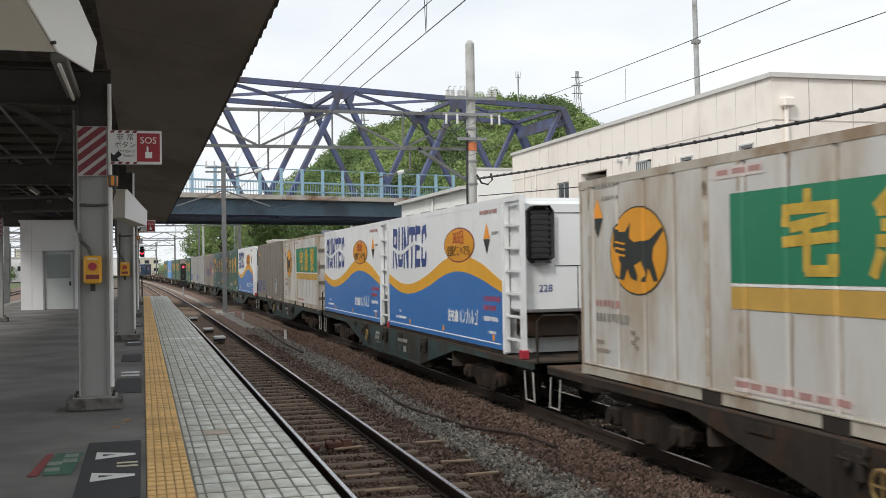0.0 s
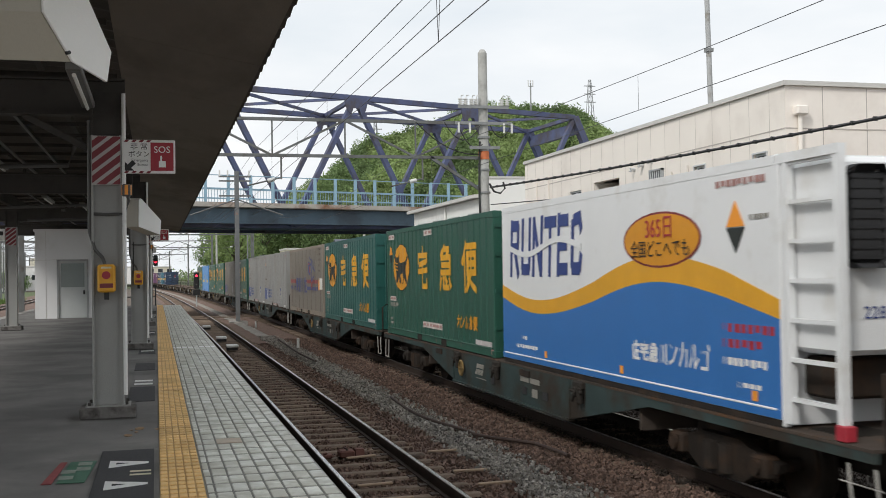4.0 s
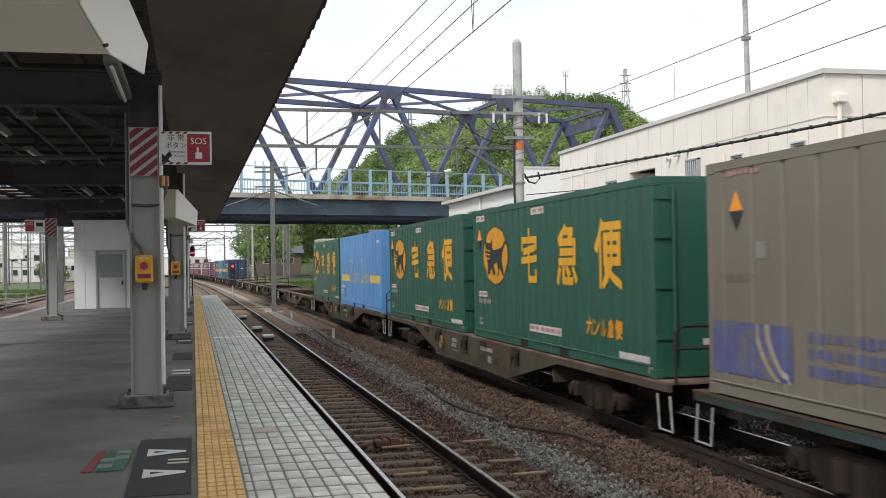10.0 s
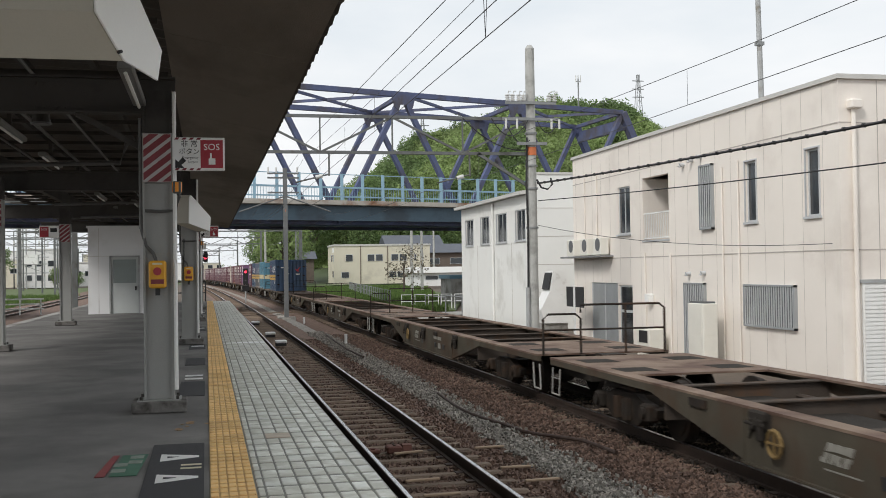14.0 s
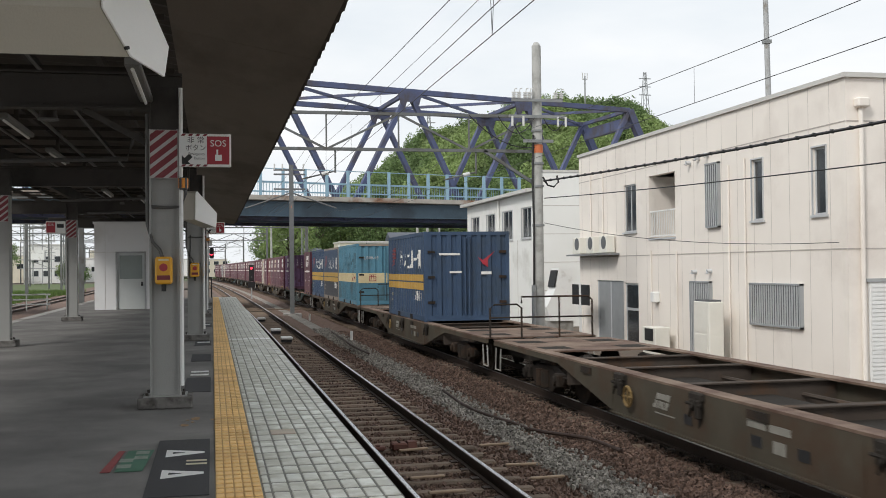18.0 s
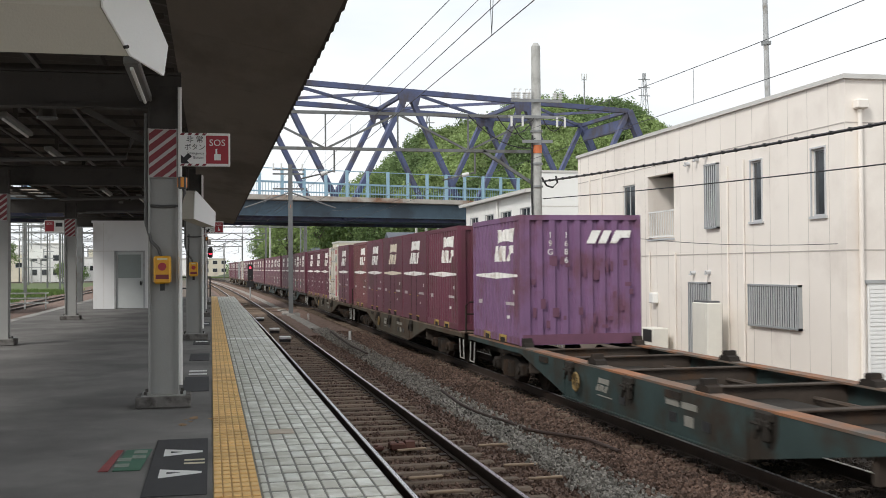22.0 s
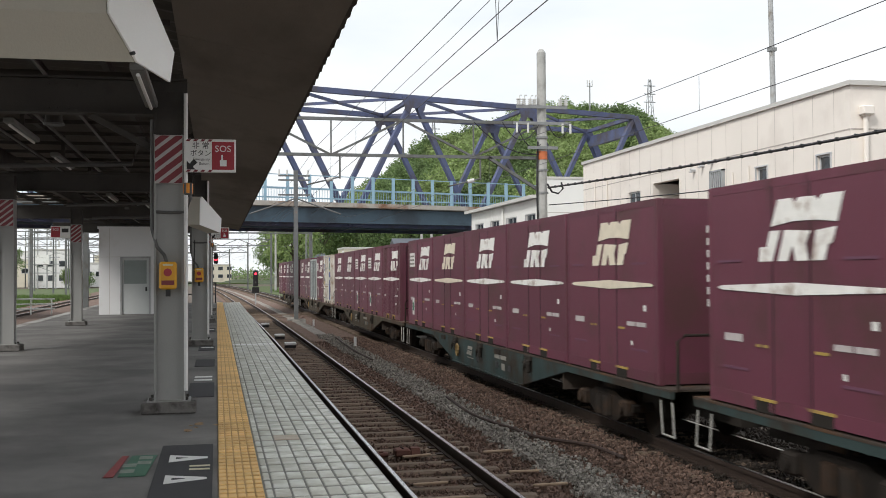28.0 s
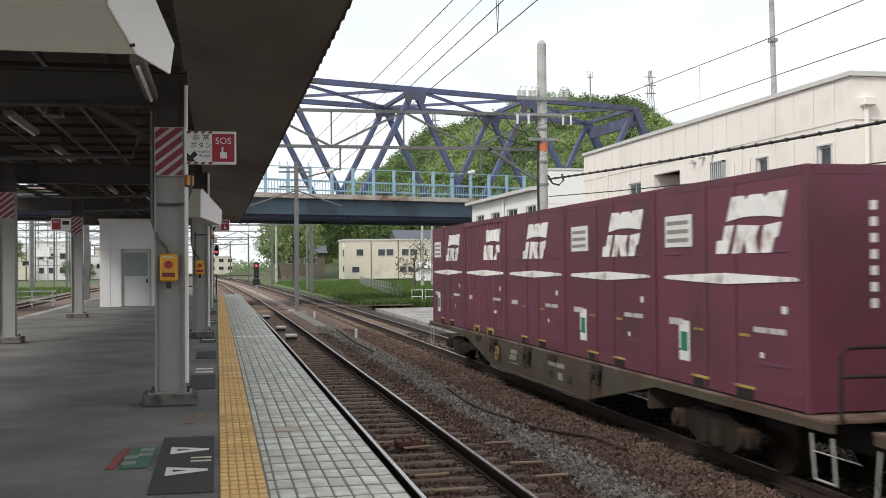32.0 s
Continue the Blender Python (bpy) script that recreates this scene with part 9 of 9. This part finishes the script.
def box20(kind):
    if kind == "navy":
        c = container("haulage_container", L20, H20, navy_paint, "navy haulage container with ochre stripes and white signs", rib=0.045, pitch=0.29, end_rib=0.045)
    elif kind == "slate":
        c = container("haulage_container", L20, H20, slate_paint, "blue and black haulage container with ochre stripes", trim=tan_trim)
        mark(c, navy_paint, rect(-2.9, 2.9, 1.3, 2.4), "blue_field", proud=0.007)
    else:
        c = container("haulage_container", L20, H20, sky_paint, "light blue haulage container with cream band", rib=0.045, pitch=0.29, end_rib=0.045)
    if kind != "sky":
        mark(c, band_ochre, rect(-2.95, 2.95, 1.12, 1.31), "ochre_stripe", "ochre painted stripe", proud=0.011)
        mark(c, band_ochre, rect(-2.95, 2.95, 0.88, 1.08), "ochre_stripe", "ochre painted stripe", proud=0.011)
        for k, q in enumerate((SIGN_K, SIGN_N, SIGN_G, SIGN_L, SIGN_BAR, SIGN_C)):
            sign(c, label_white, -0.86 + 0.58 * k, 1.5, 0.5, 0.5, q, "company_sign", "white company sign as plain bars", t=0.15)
        paint(c, faded_band, [rect(-2.35 + 0.02 * k, -1.75 - 0.05 * abs(k - 7) + 0.03 * k, 1.56 + 0.045 * k, 1.585 + 0.045 * k) for k in range(13)], "leaping_shape", "red emblem as plain bars", proud=0.011)
        sign(c, label_white, 1.52, 0.57, 1.1, 0.27, [(0.02, 0.95, 0.18, 0.95), (0.02, 0.9, 0.02, 0.55), (0.04, 0.5, 0.18, 0.5), (0.18, 0.45, 0.18, 0.1), (0.02, 0.05, 0.18, 0.05), (0.26, 0.05, 0.26, 0.95), (0.28, 0.95, 0.4, 0.95), (0.28, 0.5, 0.38, 0.5), (0.28, 0.05, 0.4, 0.05), (0.48, 0.0, 0.48, 1.0), (0.56, 0, 0.56, 1), (0.56, 0.95, 0.7, 0.05), (0.71, 0, 0.71, 1), (0.8, 0.2, 0.8, 0.8), (0.84, 0.95, 0.94, 0.95), (0.98, 0.8, 0.98, 0.2), (0.84, 0.05, 0.94, 0.05)], "company_line", t=0.045)
        small_print(c, label_faded, -2.6, 0.62, 0.5, 0.1, 3, 51)
        small_print(c, label_faded, -2.6, 0.44, 0.3, 0.08, 2, 52)
        end_mark(c, label_white, rect(0.4, 0.7, 1.3, 1.38), "company_line", L=L20)
        end_mark(c, label_white, rect(-0.8, -0.2, 1.84, 1.9), "stencil_line", L=L20)
        end_mark(c, label_white, rect(-0.5, -0.15, 1.34, 1.4), "stencil_line", L=L20)
        end_mark(c, red_paint, [(0.3, 1.8), (0.45, 1.7), (0.8, 1.95), (0.6, 1.72), (0.6, 1.5), (0.45, 1.6)], "leaping_shape", L=L20)
    else:
        mark(c, band_cream, rect(-2.95, 2.95, 0.93, 1.3), "cream_band", "cream painted band", proud=0.011)
        mark(c, sky_low, rect(-2.95, 2.95, 0.2, 0.92), "lower_field", proud=0.007)
        for k, q in enumerate((SIGN_K, SIGN_N, SIGN_G, SIGN_L, SIGN_BAR, SIGN_C)):
            sign(c, sky_low, -0.7 + 0.58 * k, 1.55, 0.5, 0.55, q, "faded_sign", "faded painted-over sign", t=0.2, proud=0.004)
        sign(c, faded_band, 1.55, 0.97, 1.3, 0.28, [(0.02, 0.95, 0.18, 0.95), (0.02, 0.9, 0.02, 0.55), (0.04, 0.5, 0.18, 0.5), (0.18, 0.45, 0.18, 0.1), (0.02, 0.05, 0.18, 0.05), (0.26, 0.05, 0.26, 0.95), (0.28, 0.95, 0.4, 0.95), (0.28, 0.5, 0.38, 0.5), (0.28, 0.05, 0.4, 0.05), (0.48, 0.0, 0.48, 1.0), (0.56, 0, 0.56, 1), (0.56, 0.95, 0.7, 0.05), (0.71, 0, 0.71, 1), (0.8, 0.2, 0.8, 0.8), (0.84, 0.95, 0.94, 0.95), (0.98, 0.8, 0.98, 0.2), (0.84, 0.05, 0.94, 0.05)], "company_line", t=0.045, proud=0.014)
        paint(c, tan_trim, [rect(-2.9 + 1.1 * k, -2.6 + 1.1 * k, 0.02, 0.1) for k in range(6)], "rusty_edge")
        end_mark(c, sky_low, rect(-1.13, 1.13, 0.18, 0.9), "lower_field_end", L=L20, proud=0.004)
        end_mark(c, tan_trim, rect(-1.1, 1.1, 2.4, 2.49), "rusty_header", L=L20, proud=0.012)
        container_end(c, L20, "U30B-93", label_grey, -0.62, 1.86, 0.17)
        Geo().box(-1.15, 1.15, -L20 / 2 - 0.01, -L20 / 2 - 0.004, 0.9, 1.3).done("cream_band_end", band_cream, c)
        for a in (-0.72, 0.5):
            g = Geo()
            for q in ((0.05, 0.95, 0.95, 0.95), (0.05, 0.7, 0.95, 0.7), (0.05, 0.05, 0.95, 0.05), (0.05, 0.7, 0.05, 0.05), (0.95, 0.7, 0.95, 0.05), (0.35, 0.95, 0.3, 0.3), (0.65, 0.95, 0.68, 0.3)):
                g.prism([(a + 0.3 * p, 0.97 + 0.27 * r) for p, r in stroke(*q)], "y", -L20 / 2 - 0.016, -L20 / 2 - 0.012)
            g.done("company_sign_end", faded_band, c)
    g = Geo()
    for x in (-0.06, 0.06):
        g.tube([(x, -L20 / 2 - 0.03, 0.2), (x, -L20 / 2 - 0.03, 2.35)], 0.025, 6)
    g.done("door_bars", navy_paint if kind != "sky" else sky_paint, c)
    for s in (-1, 1):
        for z in (0.5, 1.2, 1.9):
            Geo().box(s * 1.02 - 0.1, s * 1.02 + 0.1, -L20 / 2 - 0.02, -L20 / 2, z, z + 0.07).done("hinge", steel_dark, c)
    return c


# each kind is built once and then copied
def templates():
    t = {
        "G": green_box(parcel_green), "T": green_box(parcel_teal, label="teal-green parcel container with amber signs and round emblem"),
        "C": grey_parcel(), "S": courier_silver(silver_grey), "B": courier_silver(brown_grey, label="brown-grey courier container with blue corner and white shield"),
        "U": courier_brown(), "R": reefer(), "F": liner(),
        "m": box12(), "n": box12(kind="rib", label="maroon ribbed freight container with white mark and stripe"),
        "c": box12(card=True, label="maroon freight container with white notice and mark"),
        "o": box12(logo=logo_cream, label="maroon freight container with yellowed mark"),
        "w": box12(paint=maroon_worn, kind="rib", label="faded scuffed maroon freight container"),
        "p": purple_box(), "j": cold_box(red_paint, "white refrigerated container with red band"),
        "k": cold_box(reefer_navy, "white refrigerated container with blue band"), "s": silver_box(),
        "a": box20("navy"), "d": box20("slate"), "l": box20("sky"),
    }
    return t


# wagon by wagon from the front: its colour, and what it carries (code, centre along the wagon)
TW, PA = [-4.76, 4.76], [-4.95, 4.95]
FI = [-7.58, -3.79, 0.0, 3.79, 7.58]
TH = [-6.3, 0.0, 6.3]
FORMATION = [
    ("dark", [("C", TW[1] - 0.66)]),
    ("green", [("R", TW[0] + 0.475), ("R", TW[1] + 0.475)]),
    ("green", [("C", PA[0]), ("B", TW[1])]),
    ("green", [("R", TW[0] + 0.475), ("G", PA[1])]),
    ("green", [("T", PA[0]), ("U", TW[1])]),
    ("green", [("S", TW[0]), ("S", TW[1])]),
    ("green", [("G", PA[0]), ("B", TW[1])]),
    ("brown", [("G", PA[0]), ("G", PA[1])]),
    ("brown", [("F", TW[0]), ("G", PA[1])]),
    ("brown", []), ("brown", []), ("brown", []), ("brown", []),
    ("brown", [("a", TH[1])]),
    ("brown", [("l", TH[0]), ("d", TH[1]), ("a", TH[2])]),
    ("bare", [("m", FI[0] - 0.4), ("p", FI[4])]),
    ("brown", [("n", FI[0]), ("m", FI[1]), ("o", FI[2]), ("m", FI[3]), ("w", FI[4])]),
    ("brown", [("m", FI[0]), ("j", FI[1]), ("n", FI[2]), ("n", FI[3]), ("n", FI[4])]),
    ("green", [("c", FI[0]), ("c", FI[1]), ("m", FI[2]), ("m", FI[3]), ("m", FI[4])]),
    ("green", [("c", FI[0]), ("c", FI[1]), ("m", FI[2]), ("m", FI[3]), ("m", FI[4])]),
    ("green", [("o", FI[0]), ("m", FI[1]), ("m", FI[2]), ("o", FI[3]), ("c", FI[4])]),
    ("brown", [("n", FI[0]), ("c", FI[1]), ("c", FI[2]), ("m", FI[3]), ("m", FI[4])]),
    ("brown", [("k", FI[0]), ("c", FI[1]), ("s", FI[2]), ("c", FI[3]), ("m", FI[4])]),
    ("brown", [("c", FI[0]), ("c", FI[1]), ("m", FI[2]), ("n", FI[3]), ("c", FI[4])]),
]
PITCH = 20.4
LAST_AT_END = 19.05


# unevenness of its speed, metres at every second second
DRIFT = [0.05, -0.15, 0.2, 0.95, 1.03, 0.75, 0.08, -0.03, -0.15, -0.25, -0.12, -0.15, -0.08, -0.05, -0.06, -0.3, 0.07]


def run(t):
    """How far the train still has to go at t seconds until the clip's end."""
    return 11.9 * (32 - t) + 0.0725 * (1024 - t * t) + DRIFT[round(t / 2)]


def on_line(y, z):
    """A pose on the freight track, turned along it."""
    slope = -max(0.0, y - BEND_FROM) / BEND_R
    return pose(TRAIN_TRACK + bend(y), y, z, 0, 0, math.degrees(-math.atan(slope)))


MOVERS = []


def build_train():
    kinds = templates()
    flats = {"bare": wagon("container_flat_wagon", wagon_green, "half-empty grey-green container flat wagon with rusty edges", flange=flange_orange, humps=True),
             "green": wagon("container_flat_wagon", wagon_green, "weathered grey-green container flat wagon on two bogies", flange=deck_dark),
             "brown": wagon("container_flat_wagon", wagon_brown, "rusty brown-grey container flat wagon on two bogies", long_rail=True, flange=deck_rust),
             "dark": wagon("container_flat_wagon", steel_dark, "soot-black container flat wagon with rust on its edges", flange=deck_dark)}
    used = set()
    for k, (colour, load) in enumerate(FORMATION):
        back = (len(FORMATION) - 1 - k) * PITCH
        for code, off, z in [(colour, 0.0, DECK_Z)] + [(c, o, DECK_Z + 0.004) for c, o in load]:
            src = kinds.get(code) or flats[code]
            ob = copy_thing(src, Matrix()) if src in used else src
            used.add(src)
            ob["group"] = "wagons of the freight train" if code in flats else "containers on the freight train"
            MOVERS.append((ob, LAST_AT_END - back + off, z))


build_train()


def motions():
    times = [i * 2.0 for i in range(17)]
    for ob, y0, z in MOVERS:
        walk(ob, [(t, on_line(y0 + run(t), z)) for t in times])



# ---- platform edge: tactile blocks and grey tiles, piece by piece ----
def platform_pieces():
    t = 0.30
    y_first = -2.9
    rows = int((PLAT_END - y_first) / t)
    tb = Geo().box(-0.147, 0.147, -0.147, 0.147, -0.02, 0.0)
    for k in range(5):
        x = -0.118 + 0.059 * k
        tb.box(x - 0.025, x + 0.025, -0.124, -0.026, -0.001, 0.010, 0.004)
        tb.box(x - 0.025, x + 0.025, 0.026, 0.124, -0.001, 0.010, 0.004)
    block = None
    shapes = {}
    far = Geo()
    rnd = random.Random(3)
    w, first = 0.114, 0.057
    for r in range(rows):
        y = y_first + t * (r + 0.5)
        if block is None:
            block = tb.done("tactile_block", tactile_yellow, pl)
            # faces below the bars take the second, darker yellow
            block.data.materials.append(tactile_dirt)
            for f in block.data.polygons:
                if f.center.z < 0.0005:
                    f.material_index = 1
            block.matrix_basis = pose(0.158, y, 0)
        else:
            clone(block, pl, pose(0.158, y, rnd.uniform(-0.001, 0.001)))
        is_white = abs(y - 22.35) < 0.15
        for c in range(8):
            # a half tile beside the yellow strip, then seven whole ones
            wide = first if c == 0 else w
            x = 0.312 + wide / 2 if c == 0 else 0.312 + first + w * (c - 0.5)
            if abs(y - 9.55) < 0.1 and c in (2, 3):
                continue
            z = rnd.uniform(-0.0025, 0.0015)
            tilt = (rnd.gauss(0, 0.25), rnd.gauss(0, 0.35))
            if is_white or 6.5 < y < 18.0:
                key = ("white_tile" if is_white else "edge_tile", c == 0)
                m = pose(x, y, z, tilt[0], tilt[1])
                if key in shapes:
                    clone(shapes[key], pl, m)
                else:
                    shapes[key] = Geo().box(-wide / 2 + 0.0065, wide / 2 - 0.0065, -0.127, 0.127, -0.02, 0.0, 0.005).done(key[0], tile_white if is_white else tile_grey, pl)
                    shapes[key].matrix_basis = m
            else:
                far.box(x - wide / 2 + 0.0065, x + wide / 2 - 0.0065, y - 0.127, y + 0.127, -0.02, z)
    far.done("further_tiles", tile_grey_far, pl)["kind"] = "stuff"


tile_grey_far = mat("tile_grey_far", (0.70, 0.705, 0.65), 0.42, vary=0.24, scale=5, fine=50, bump=0.12, dirt=(0.46, 0.45, 0.38), dirt_amt=0.6, island=0.14)
platform_pieces()

motions()
